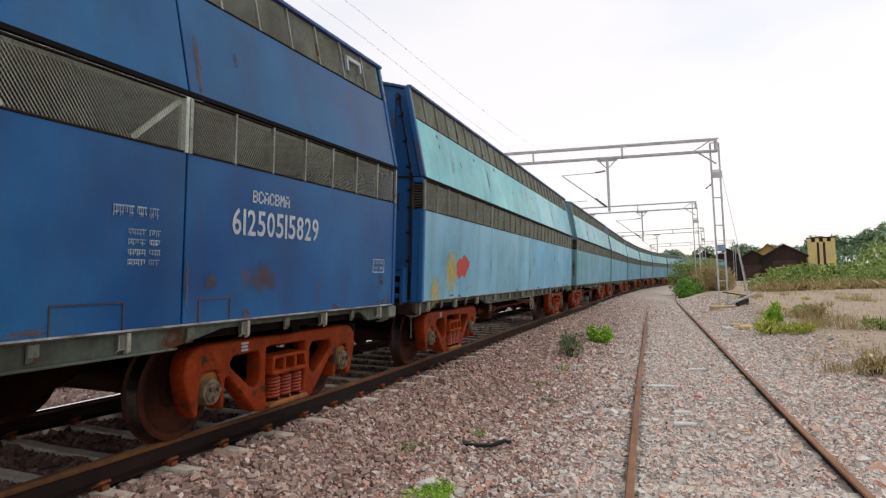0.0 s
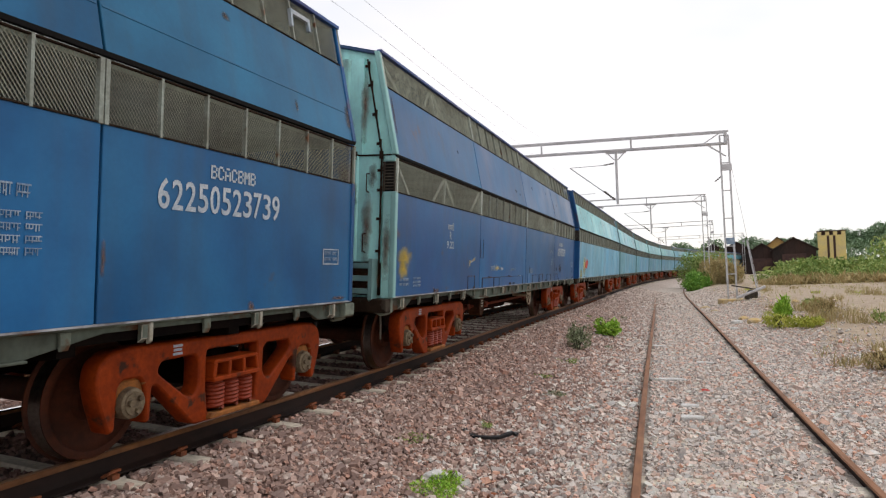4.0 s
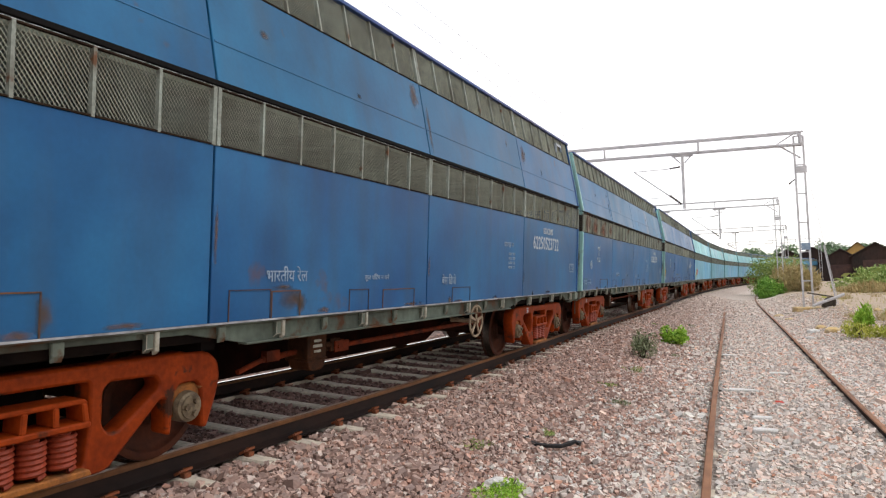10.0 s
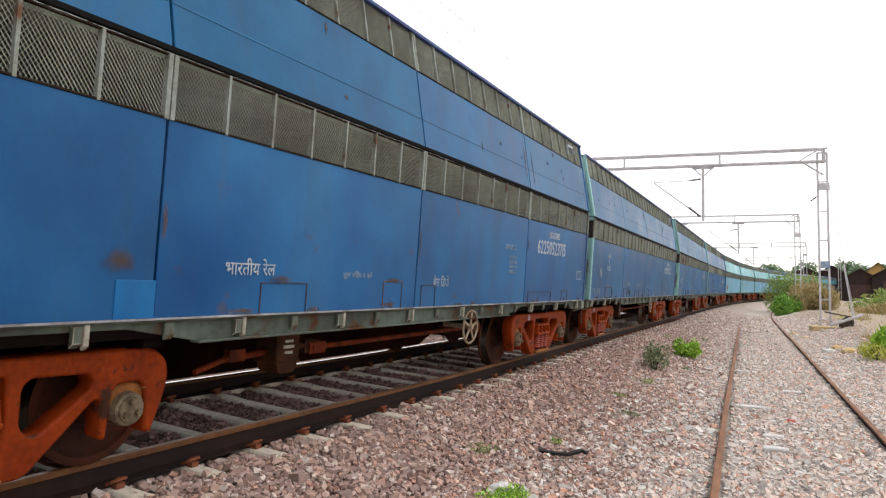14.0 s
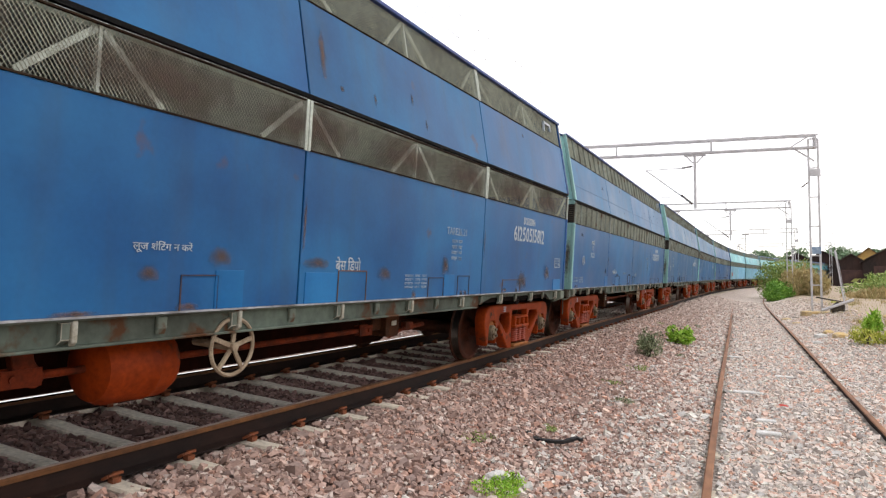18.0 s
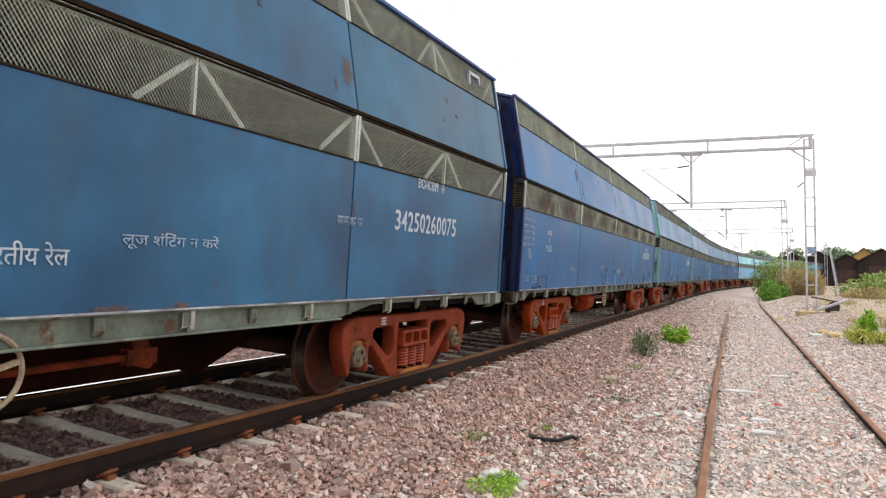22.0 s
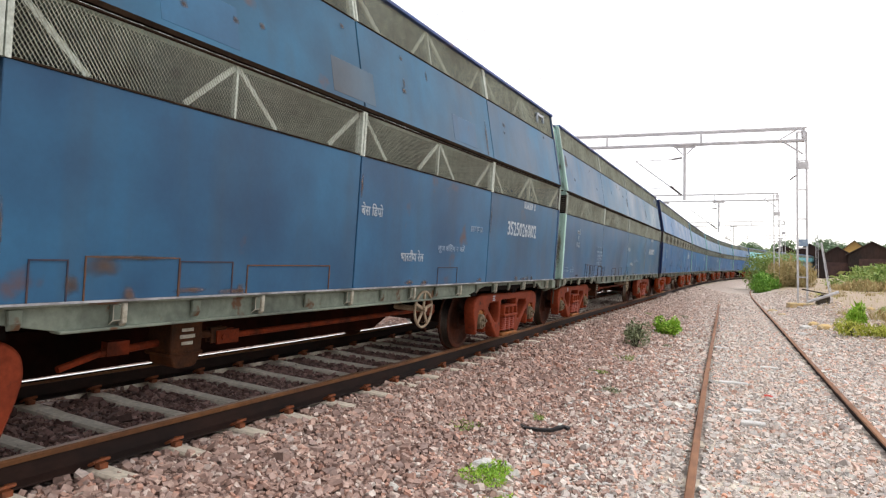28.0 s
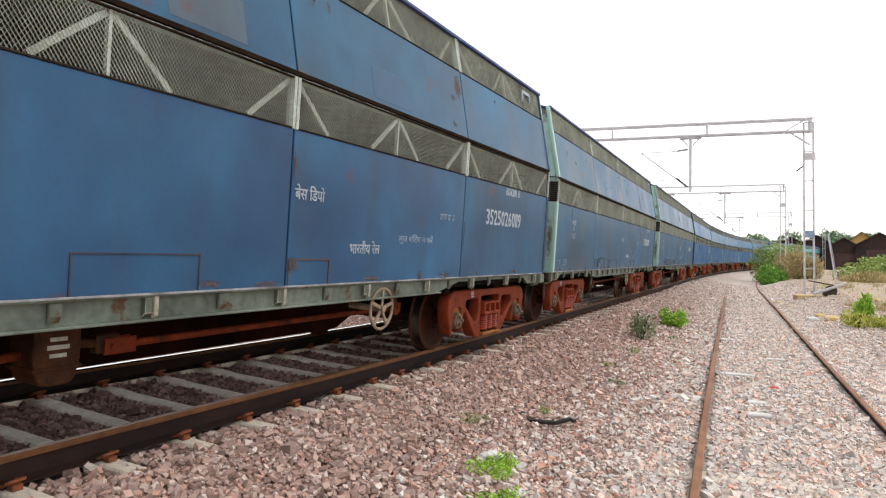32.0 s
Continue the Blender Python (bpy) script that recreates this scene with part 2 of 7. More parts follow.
def soft_stain(name, colour, scale):
    """A blot that fades out raggedly from the middle of its sheet."""
    m, n, l, bsdf = material(name)
    tc, sub, ln = n.new("ShaderNodeTexCoord"), n.new("ShaderNodeVectorMath"), n.new("ShaderNodeVectorMath")
    sub.operation, ln.operation = "SUBTRACT", "LENGTH"
    sub.inputs[1].default_value = (0.5, 0.5, 0.5)
    l.new(tc.outputs["Generated"], sub.inputs[0])
    flat = n.new("ShaderNodeVectorMath")
    flat.operation = "MULTIPLY"
    flat.inputs[1].default_value = (0, 1, 1)
    l.new(sub.outputs[0], flat.inputs[0])
    l.new(flat.outputs[0], ln.inputs[0])
    add = n.new("ShaderNodeMath")
    add.operation = "MULTIPLY_ADD"
    l.new(noise_tex(n, l, scale, 6), add.inputs[0])
    add.inputs[1].default_value = 0.55
    l.new(ln.outputs["Value"], add.inputs[2])
    l.new(ramp(n, l, add.outputs[0], [(0.18, (0.62, 0.62, 0.62)), (0.70, (0, 0, 0))]), bsdf.inputs["Alpha"])
    bsdf.inputs["Base Color"].default_value, bsdf.inputs["Roughness"].default_value = (*colour, 1), 0.75
    return m


M["rustpatch"] = soft_stain("rust_stain", (0.10, 0.06, 0.035), 9)
M["ruststreak"] = soft_stain("rust_run", (0.15, 0.085, 0.05), 14)
M["sootstain"] = soft_stain("soot_stain", (0.055, 0.07, 0.062), 6)
M["redrust"] = soft_stain("red_rust_stain", (0.20, 0.055, 0.015), 7)
M["meshrust"] = soft_stain("brown_mesh_rust", (0.075, 0.045, 0.028), 4)
M["softyellow"] = soft_stain("soft_yellow_spray", (0.62, 0.45, 0.04), 12)
M["softcream"] = soft_stain("soft_cream_smear", (0.62, 0.52, 0.26), 10)
M["softwhite"] = soft_stain("soft_white_smear", (0.5, 0.55, 0.58), 8)


def leaf_material(name, a, b, c):
    m, n, l, bsdf = material(name)
    g = n.new("ShaderNodeNewGeometry")
    col = ramp(n, l, g.outputs["Random Per Island"], [(0.0, a), (0.5, b), (1.0, c)])
    l.new(col, bsdf.inputs["Base Color"])
    bsdf.inputs["Roughness"].default_value = 0.6
    bsdf.inputs["Specular IOR Level"].default_value = 0.25
    return m


LEAF = dict(
    lush=leaf_material("lush_weed_leaves", (0.15, 0.34, 0.025), (0.28, 0.50, 0.05), (0.42, 0.56, 0.09)),
    bush=leaf_material("bright_leaves", (0.068, 0.168, 0.019), (0.135, 0.312, 0.039), (0.230, 0.408, 0.065)),
    grey=leaf_material("dusty_leaves", (0.130, 0.169, 0.078), (0.208, 0.247, 0.130), (0.312, 0.325, 0.208)),
    hedge=leaf_material("hedge_leaves", (0.120, 0.203, 0.042), (0.240, 0.338, 0.084), (0.405, 0.432, 0.154)),
    weed=leaf_material("yellow_weeds", (0.27, 0.33, 0.045), (0.44, 0.48, 0.08), (0.57, 0.54, 0.12)),
    meadow=leaf_material("meadow_grass", (0.234, 0.247, 0.072), (0.442, 0.377, 0.156), (0.546, 0.429, 0.216)),
    dry=leaf_material("dry_grass", (0.364, 0.266, 0.117), (0.504, 0.392, 0.195), (0.308, 0.280, 0.117)),
    # tree: distance haze mixed into the greens
    tree=leaf_material("tree_leaves", (0.117, 0.195, 0.105), (0.182, 0.273, 0.150), (0.260, 0.364, 0.225)),
)


def paled_far(n, l, col):
    """Blends a colour paler the further it lies down the line."""
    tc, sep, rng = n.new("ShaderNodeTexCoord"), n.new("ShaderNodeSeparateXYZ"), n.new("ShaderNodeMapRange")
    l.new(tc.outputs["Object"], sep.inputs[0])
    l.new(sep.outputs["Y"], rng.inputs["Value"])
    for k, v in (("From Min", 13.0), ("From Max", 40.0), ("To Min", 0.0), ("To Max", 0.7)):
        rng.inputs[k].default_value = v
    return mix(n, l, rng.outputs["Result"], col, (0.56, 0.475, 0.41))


def stone_material(name, stops):
    m, n, l, bsdf = material(name)
    g = n.new("ShaderNodeNewGeometry")
    col = ramp(n, l, g.outputs["Random Per Island"], stops)
    fine = noise_tex(n, l, 40, 5)
    col = mix(n, l, 0.5, col, ramp(n, l, fine, [(0.25, (0.5, 0.5, 0.5)), (0.75, (1.4, 1.4, 1.4))]), "MULTIPLY")
    l.new(paled_far(n, l, col), bsdf.inputs["Base Color"])
    bsdf.inputs["Roughness"].default_value = 0.85
    bump(n, l, bsdf, fine, 0.4, 0.006)
    return m


STONE = dict(
    brown=stone_material("pink_brown_ballast", [(0, (0.21, 0.135, 0.11)), (0.25, (0.40, 0.265, 0.212)), (0.45, (0.32, 0.232, 0.20)), (0.65, (0.50, 0.345, 0.28)), (0.8, (0.46, 0.25, 0.18)), (0.9, (0.56, 0.44, 0.37)), (1, (0.60, 0.50, 0.44))]),
    # stone between the rails, darkened to hold the shade under the train
    stained=stone_material("stained_shaded_ballast", [(0, (0.10, 0.055, 0.045)), (0.5, (0.22, 0.122, 0.10)), (1, (0.38, 0.225, 0.19))]),
    grey=stone_material("pale_siding_ballast", [(0, (0.369, 0.321, 0.288)), (0.2, (0.579, 0.515, 0.463)), (0.4, (0.712, 0.623, 0.550)), (0.52, (0.601, 0.390, 0.306)), (0.66, (0.668, 0.554, 0.471)), (0.78, (0.534, 0.506, 0.480)), (0.9, (0.706, 0.680, 0.602)), (1, (0.714, 0.370, 0.247))]),
)


def ground_material():
    """Ballast, dirt and grass by their zone on the plan, broken up by noise."""
    m, n, l, bsdf = material("ground_surface")
    att = n.new("ShaderNodeAttribute")
    att.attribute_name = "zone"
    sep = n.new("ShaderNodeSeparateColor")
    l.new(att.outputs["Color"], sep.inputs[0])
    vor = n.new("ShaderNodeTexVoronoi")
    tc = n.new("ShaderNodeTexCoord")
    l.new(tc.outputs["Object"], vor.inputs["Vector"])
    vor.inputs["Scale"].default_value = 17
    vsep = n.new("ShaderNodeSeparateColor")
    l.new(vor.outputs["Color"], vsep.inputs[0])
    big, mid, fine = noise_tex(n, l, 0.5, 5), noise_tex(n, l, 3, 5), noise_tex(n, l, 45, 4)
    # ballast ground darker than its stones, as shade in the gaps between them
    brown = ramp(n, l, vsep.outputs[0], [(0, (0.085, 0.052, 0.042)), (0.5, (0.19, 0.12, 0.096)), (1, (0.32, 0.215, 0.172))])
    grey = ramp(n, l, vsep.outputs[1], [(0, (0.20, 0.165, 0.14)), (0.5, (0.38, 0.325, 0.28)), (1, (0.56, 0.49, 0.43))])
    dirt = ramp(n, l, mid, [(0.3, (0.31, 0.235, 0.165)), (0.7, (0.46, 0.365, 0.265))])
    grass = ramp(n, l, mid, [(0.3, (0.14, 0.17, 0.05)), (0.7, (0.33, 0.30, 0.14))])
    wob = n.new("ShaderNodeMath")
    wob.operation = "MULTIPLY_ADD"
    l.new(mid, wob.inputs[0])
    wob.inputs[1].default_value, wob.inputs[2].default_value = 0.8, -0.4

    def edge(ch):
        add = n.new("ShaderNodeMath")
        add.operation = "ADD"
        l.new(sep.outputs[ch], add.inputs[0])
        l.new(wob.outputs[0], add.inputs[1])
        return ramp(n, l, add.outputs[0], [(0.4, (0, 0, 0)), (0.6, (1, 1, 1))])

    col = paled_far(n, l, mix(n, l, edge(0), brown, grey))
    col = mix(n, l, edge(1), col, dirt)
    col = mix(n, l, edge(2), col, grass)
    col = mix(n, l, 0.5, col, ramp(n, l, fine, [(0.3, (0.55, 0.55, 0.55)), (0.7, (1.35, 1.35, 1.35))]), "MULTIPLY")
    l.new(col, bsdf.inputs["Base Color"])
    bsdf.inputs["Roughness"].default_value = 0.95
    bump(n, l, bsdf, vor.outputs["Distance"], 0.6, 0.03)
    return m


# ---- shapes ----
class Geo:
    """Collects simple solids into one mesh."""

    def __init__(self):
        self.v, self.f, self.mi = [], [], []

    def add(self, vs, fs, mat=0):
        k = len(self.v)
        self.v += [tuple(p) for p in vs]
        self.f += [tuple(k + i for i in q) for q in fs]
        self.mi += [mat] * len(fs)
        return self

    def box(self, x0, x1, y0, y1, z0, z1, mat=0):
        vs = [(x, y, z) for x in (x0, x1) for y in (y0, y1) for z in (z0, z1)]
        return self.add(vs, [(0, 1, 3, 2), (4, 6, 7, 5), (0, 4, 5, 1), (2, 3, 7, 6), (0, 2, 6, 4), (1, 5, 7, 3)], mat)

    def prism(self, pts, a, b, axis="x", mat=0):
        """A polygon, extruded along an axis from a to b. pts in (y, z), (x, z) or (x, y)."""
        put = {"x": lambda p, h: (h, p[0], p[1]), "y": lambda p, h: (p[0], h, p[1]), "z": lambda p, h: (p[0], p[1], h)}[axis]
        n = len(pts)
        vs = [put(p, a) for p in pts] + [put(p, b) for p in pts]
        return self.add(vs, [tuple(range(n))[::-1], tuple(range(n, 2 * n))] + [(i, (i + 1) % n, n + (i + 1) % n, n + i) for i in range(n)], mat)

    def bar(self, p, q, w, h, mat=0, up=(0, 0, 1)):
        """A square bar from p to q, w wide and h deep."""
        p, q = Vector(p), Vector(q)
        d = (q - p).normalized()
        u = Vector(up)
        if abs(d.dot(u)) > 0.95:
            u = Vector((1, 0, 0))
        s = d.cross(u).normalized()
        u = s.cross(d)
        vs = [e + s * a * w / 2 + u * b * h / 2 for e in (p, q) for a, b in ((-1, -1), (1, -1), (1, 1), (-1, 1))]
        return self.add(vs, [(3, 2, 1, 0), (4, 5, 6, 7), (0, 1, 5, 4), (1, 2, 6, 5), (2, 3, 7, 6), (3, 0, 4, 7)], mat)

    def tube(self, p, q, r, n=8, r2=None, mat=0):
        p, q = Vector(p), Vector(q)
        d = (q - p).normalized()
        s = d.orthogonal().normalized()
        u = d.cross(s)
        r2 = r if r2 is None else r2
        ring = [(math.cos(2 * math.pi * i / n), math.sin(2 * math.pi * i / n)) for i in range(n)]
        vs = [p + (s * c + u * t) * r for c, t in ring] + [q + (s * c + u * t) * r2 for c, t in ring]
        return self.add(vs, [tuple(range(n))[::-1], tuple(range(n, 2 * n))] + [(i, (i + 1) % n, n + (i + 1) % n, n + i) for i in range(n)], mat)

    def lathe(self, prof, n=24, origin=(0, 0, 0), mat=0, caps=True):
        """Turned round the x axis: prof is rows of (x, radius)."""
        ox, oy, oz = origin
        vs = [(ox + x, oy + r * math.cos(2 * math.pi * i / n), oz + r * math.sin(2 * math.pi * i / n)) for x, r in prof for i in range(n)]
        m = len(prof)
        fs = [(j * n + i, j * n + (i + 1) % n, (j + 1) * n + (i + 1) % n, (j + 1) * n + i) for j in range(m - 1) for i in range(n)]
        if caps:
            fs += [tuple(range(n))[::-1], tuple(range((m - 1) * n, m * n))]
        return self.add(vs, fs, mat)

    def coil(self, base, r, wire, turns, height, seg=14, ring=5):
        """A helical spring that stands on base."""
        bx, by, bz = base
        vs, fs = [], []
        steps = turns * seg
        for i in range(steps + 1):
            a = 2 * math.pi * i / seg
            c = Vector((bx + r * math.cos(a), by + r * math.sin(a), bz + wire + (height - 2 * wire) * i / steps))
            out = Vector((math.cos(a), math.sin(a), 0))
            for k in range(ring):
                b = 2 * math.pi * k / ring
                vs.append(c + out * wire * math.cos(b) + Vector((0, 0, wire * math.sin(b))))
        for i in range(steps):
            for k in range(ring):
                fs.append((i * ring + k, (i + 1) * ring + k, (i + 1) * ring + (k + 1) % ring, i * ring + (k + 1) % ring))
        return self.add(vs, fs)

    def sweep(self, pts, w, h):
        """A flat band along points."""
        pts = [Vector(p) for p in pts]
        vs, fs = [], []
        for i, p in enumerate(pts):
            d = (pts[min(i + 1, len(pts) - 1)] - pts[max(i - 1, 0)]).normalized()
            sd = d.cross(Vector((0, 0, 1)))
            sd = sd.normalized() if sd.length > 1e-3 else Vector((1, 0, 0))
            up = sd.cross(d)
            vs += [p + sd * a * w / 2 + up * b * h / 2 for a, b in ((-1, -1), (1, -1), (1, 1), (-1, 1))]
        for i in range(len(pts) - 1):
            for k in range(4):
                fs.append((4 * i + k, 4 * i + (k + 1) % 4, 4 * i + 4 + (k + 1) % 4, 4 * i + 4 + k))
        e = 4 * (len(pts) - 1)
        return self.add(vs, fs + [(3, 2, 1, 0), (e, e + 1, e + 2, e + 3)])

    def strip(self, pts, w, a, b, mat=0):
        """A band of width w along points in (y, z), extruded in x from a to b."""
        pts = [Vector(p) for p in pts]
        left, right = [], []
        for i, p in enumerate(pts):
            d = (pts[min(i + 1, len(pts) - 1)] - pts[max(i - 1, 0)]).normalized()
            nrm = Vector((-d.y, d.x)) * w / 2
            left.append(p + nrm)
            right.append(p - nrm)
        for i in range(len(pts) - 1):
            self.prism([right[i], right[i + 1], left[i + 1], left[i]], a, b, "x", mat)
        return self

    def mesh(self, name, *mats, bevel=0.0, smooth=False):
        me = bpy.data.meshes.new(name)
        me.from_pydata(self.v, [], self.f)
        for m in mats:
            me.materials.append(m)
        me.polygons.foreach_set("material_index", self.mi)
        bm = bmesh.new()
        bm.from_mesh(me)
        bmesh.ops.recalc_face_normals(bm, faces=bm.faces)
        if bevel:
            edges = [e for e in bm.edges if len(e.link_faces) == 2 and e.calc_face_angle(0) > 0.6]
            bmesh.ops.bevel(bm, geom=edges, offset=bevel, segments=1, affect="EDGES", clamp_overlap=True)
        bm.to_mesh(me)
        bm.free()
        if smooth:
            me.shade_smooth()
            if hasattr(me, "set_sharp_from_angle"):
                me.set_sharp_from_angle(angle=radians(40))
        me.update()
        return me


def part(name, me, parent, loc=(0, 0, 0), rot=(0, 0, 0), label="", color=None):
    ob = new(name, me)
    ob.parent = parent
    ob.matrix_basis = pose(*loc, *rot)
    if color:
        ob.color = (*color, 1)
    if label:
        ob["label"] = label
    return ob


def thing(name, me=None, at=None, label="", category="", group="", kind=""):
    ob = new(name, me)
    if at is not None:
        ob.matrix_basis = at
    return tagged(ob, label, category, group, kind)


# ---- the line of the track ----
GAUGE, RAIL_Z, CANT = 1.676, 0.564, 0.0607  # rail head over the siding's; cant in radians
KNOTS = ((-140, 0.0), (-40, 0.0), (-20, -0.0004), (0, -0.0006), (10, -0.002), (25, -0.0013), (45, 0.0016), (75, 0.0032), (110, 0.0032), (150, 0.0005), (400, 0.0))
STEP = 0.25
LINE_S = np.arange(-140, 340, STEP)
_k = np.interp(LINE_S, [a for a, _ in KNOTS], [b for _, b in KNOTS])
_o = int(round(140 / STEP))
_h = np.concatenate([[0], np.cumsum((_k[1:] + _k[:-1]) / 2 * STEP)])
LINE_H = _h - _h[_o] + 0.0828
_x = np.concatenate([[0], np.cumsum((np.sin(LINE_H[1:]) + np.sin(LINE_H[:-1])) / 2 * STEP)])
_y = np.concatenate([[0], np.cumsum((np.cos(LINE_H[1:]) + np.cos(LINE_H[:-1])) / 2 * STEP)])
NEAR_X, NEAR_Y = _x - _x[_o] - 4.2086, _y - _y[_o]
# the line's slewing against the smooth curve, as old track has it
SLEW = ((-140, 0.0), (-30, 0.14), (-5, 0.40), (1, 0.245), (3, 0.185), (5, 0.205), (7, 0.232), (9, 0.185), (12, 0.08), (16, -0.05), (20, -0.095), (26, -0.04), (40, 0.0), (400, 0.0))
_ease = np.hanning(21) / np.hanning(21).sum()
_slew = np.convolve(np.pad(np.interp(LINE_S, [a for a, _ in SLEW], [b for _, b in SLEW]), 10, mode="edge"), _ease, "valid")
NEAR_X, NEAR_Y = NEAR_X + _slew * np.cos(LINE_H), NEAR_Y - _slew * np.sin(LINE_H)
LINE_H = LINE_H + np.gradient(_slew, STEP)
MID_X = NEAR_X - np.cos(LINE_H) * GAUGE / 2 * math.cos(CANT)
MID_Y = NEAR_Y + np.sin(LINE_H) * GAUGE / 2 * math.cos(CANT)
MID_Z = RAIL_Z + GAUGE / 2 * math.sin(CANT)


def on_line(s):
    return np.array([np.interp(s, LINE_S, MID_X), np.interp(s, LINE_S, MID_Y)])


def track_frame(p, d):
    """A pose on the canted track: x to the track's right, y along it."""
    d = d / np.linalg.norm(d)
    c, s = math.cos(CANT), math.sin(CANT)
    r = (d[1], -d[0])
    m = Matrix(((r[0] * c, d[0], r[0] * s), (r[1] * c, d[1], r[1] * s), (-s, 0, c))).to_4x4()
    return Matrix.Translation((p[0], p[1], MID_Z)) @ m


def at_line(s):
    h = np.interp(s, LINE_S, LINE_H)
    return track_frame(on_line(s), np.array([math.sin(h), math.cos(h)]))


# siding: left rail's line
SID_KN = ((-40, 0.0), (0, 0.00106), (10, 0.00106), (25, -0.0008), (60, 0.0040), (110, 0.0040), (160, 0.0))
_k = np.interp(LINE_S, [a for a, _ in SID_KN], [b for _, b in SID_KN])
_h = np.concatenate([[0], np.cumsum((_k[1:] + _k[:-1]) / 2 * STEP)])
SID_H = _h - _h[_o]
_x = np.concatenate([[0], np.cumsum((np.sin(SID_H[1:]) + np.sin(SID_H[:-1])) / 2 * STEP)])
_y = np.concatenate([[0], np.cumsum((np.cos(SID_H[1:]) + np.cos(SID_H[:-1])) / 2 * STEP)])
SID_X, SID_Y = _x - _x[_o] - 0.1879, _y - _y[_o]


def siding_at(s, w=0.0, z=0.0):
    """A place w metres to the right of the siding's left rail."""
    h = np.interp(s, LINE_S, SID_H)
    return np.array([np.interp(s, LINE_S, SID_X) + math.cos(h) * w, np.interp(s, LINE_S, SID_Y) - math.sin(h) * w, z]), h


TRAIN_T = (7.2606, 106.8054, -5.3043, -17.3707, 13.1992)


def train_at(t):
    """The place on the line of the first wagon's front end at t seconds."""
    q = t / 32
    return sum(c * q**i for i, c in enumerate(TRAIN_T))


# ---- ground ----
def near_rail_x(y):
    return np.interp(y, NEAR_Y, NEAR_X)


def siding_x(y):
    return np.interp(y, SID_Y, SID_X)


def ground_z(x, y):
    """The height of the ground: the ballast bed of the line, its shoulder, the flat of the siding and the waste ground beyond."""
    x, y = np.asarray(x, float), np.asarray(y, float)
    w = x - near_rail_x(y)  # right of the near rail
    sid = np.interp(w, [-11.5, -9.2, -8.0, -7.0, -4.6, -3.4, -1.85, -1.6, -0.12, 0.05, 0.32, 0.62, 2.3, 3.2], [-0.4, -0.3, 0.34, 0.40, 0.40, 0.37, 0.405, 0.424, 0.340, 0.338, 0.340, 0.335, -0.06, -0.09])
    r = x - siding_x(y)
    right = np.interp(r, [2.3, 4.2, 30], [0, 0.42, 0.55]) * np.interp(y, [11, 28], [0.12, 1])
    dip = np.interp(r, [3.0, 5.0], [0, 1]) * 0.06 * np.sin(x * 0.9 + 0.6 * np.sin(y * 0.35)) * np.cos(y * 0.45)
    far = np.interp(np.hypot(x, y), [60, 400], [0, 1]) * 0.4
    return sid + right + dip + far


def spaced(lo, hi, near, step, grow):
    out, p, s = [near], near, step
    while p < hi:
        p += s
        s *= grow
        out.append(min(p, hi))
    p, s = near, step
    while p > lo:
        p -= s
        s *= grow
        out.append(max(p, lo))
    return np.array(sorted(set(out)))


def build_ground():
    xs = np.unique(np.concatenate([np.arange(-9, 7.01, 0.12), spaced(-2500, 2500, 0, 0.5, 1.12)]).round(3))
    ys = np.unique(np.concatenate([np.arange(-3, 30, 0.25), spaced(-200, 3500, 10, 0.8, 1.06)]).round(3))
    X, Y = np.meshgrid(xs, ys)
    Z = ground_z(X, Y)
    ripple = np.array([noise.noise((a * 1.3, b * 1.3, 0)) for a, b in zip(X.ravel(), Y.ravel())]).reshape(X.shape)
    Z = Z + ripple * 0.025
    nx, ny = len(xs), len(ys)
    idx = np.arange(nx * ny).reshape(ny, nx)
    faces = np.stack([idx[:-1, :-1], idx[:-1, 1:], idx[1:, 1:], idx[1:, :-1]], -1).reshape(-1, 4)
    me = bpy.data.meshes.new("ground")
    me.from_pydata(np.stack([X, Y, Z], -1).reshape(-1, 3).tolist(), [], faces.tolist())
    me.materials.append(ground_material())
    w, r = X - near_rail_x(Y), X - siding_x(Y)
    zone = np.zeros((ny, nx, 4), np.float32)
    zone[..., 0] = np.clip((w - 1.0) / 1.9, 0, 1)
    zone[..., 1] = np.clip((r - 2.2) / 2.4, 0, 1)+ np.clip((-w - 14) / 6, 0, 1)
    zone[..., 2] = np.clip((Y - 40) / 40, 0, 1) * np.clip((r - 6) / 6, 0, 1) * 0.6 + np.clip((np.hypot(X, Y) - 120) / 100, 0, 0.7)
    zone[..., 3] = 1
    me.attributes.new("zone", "FLOAT_COLOR", "POINT").data.foreach_set("color", np.clip(zone, 0, 1).ravel())
    me.shade_smooth()
    return thing("ground", me, label="stony ballast and bare dirt ground with grass beyond", category="ground", kind="structure")


build_ground()


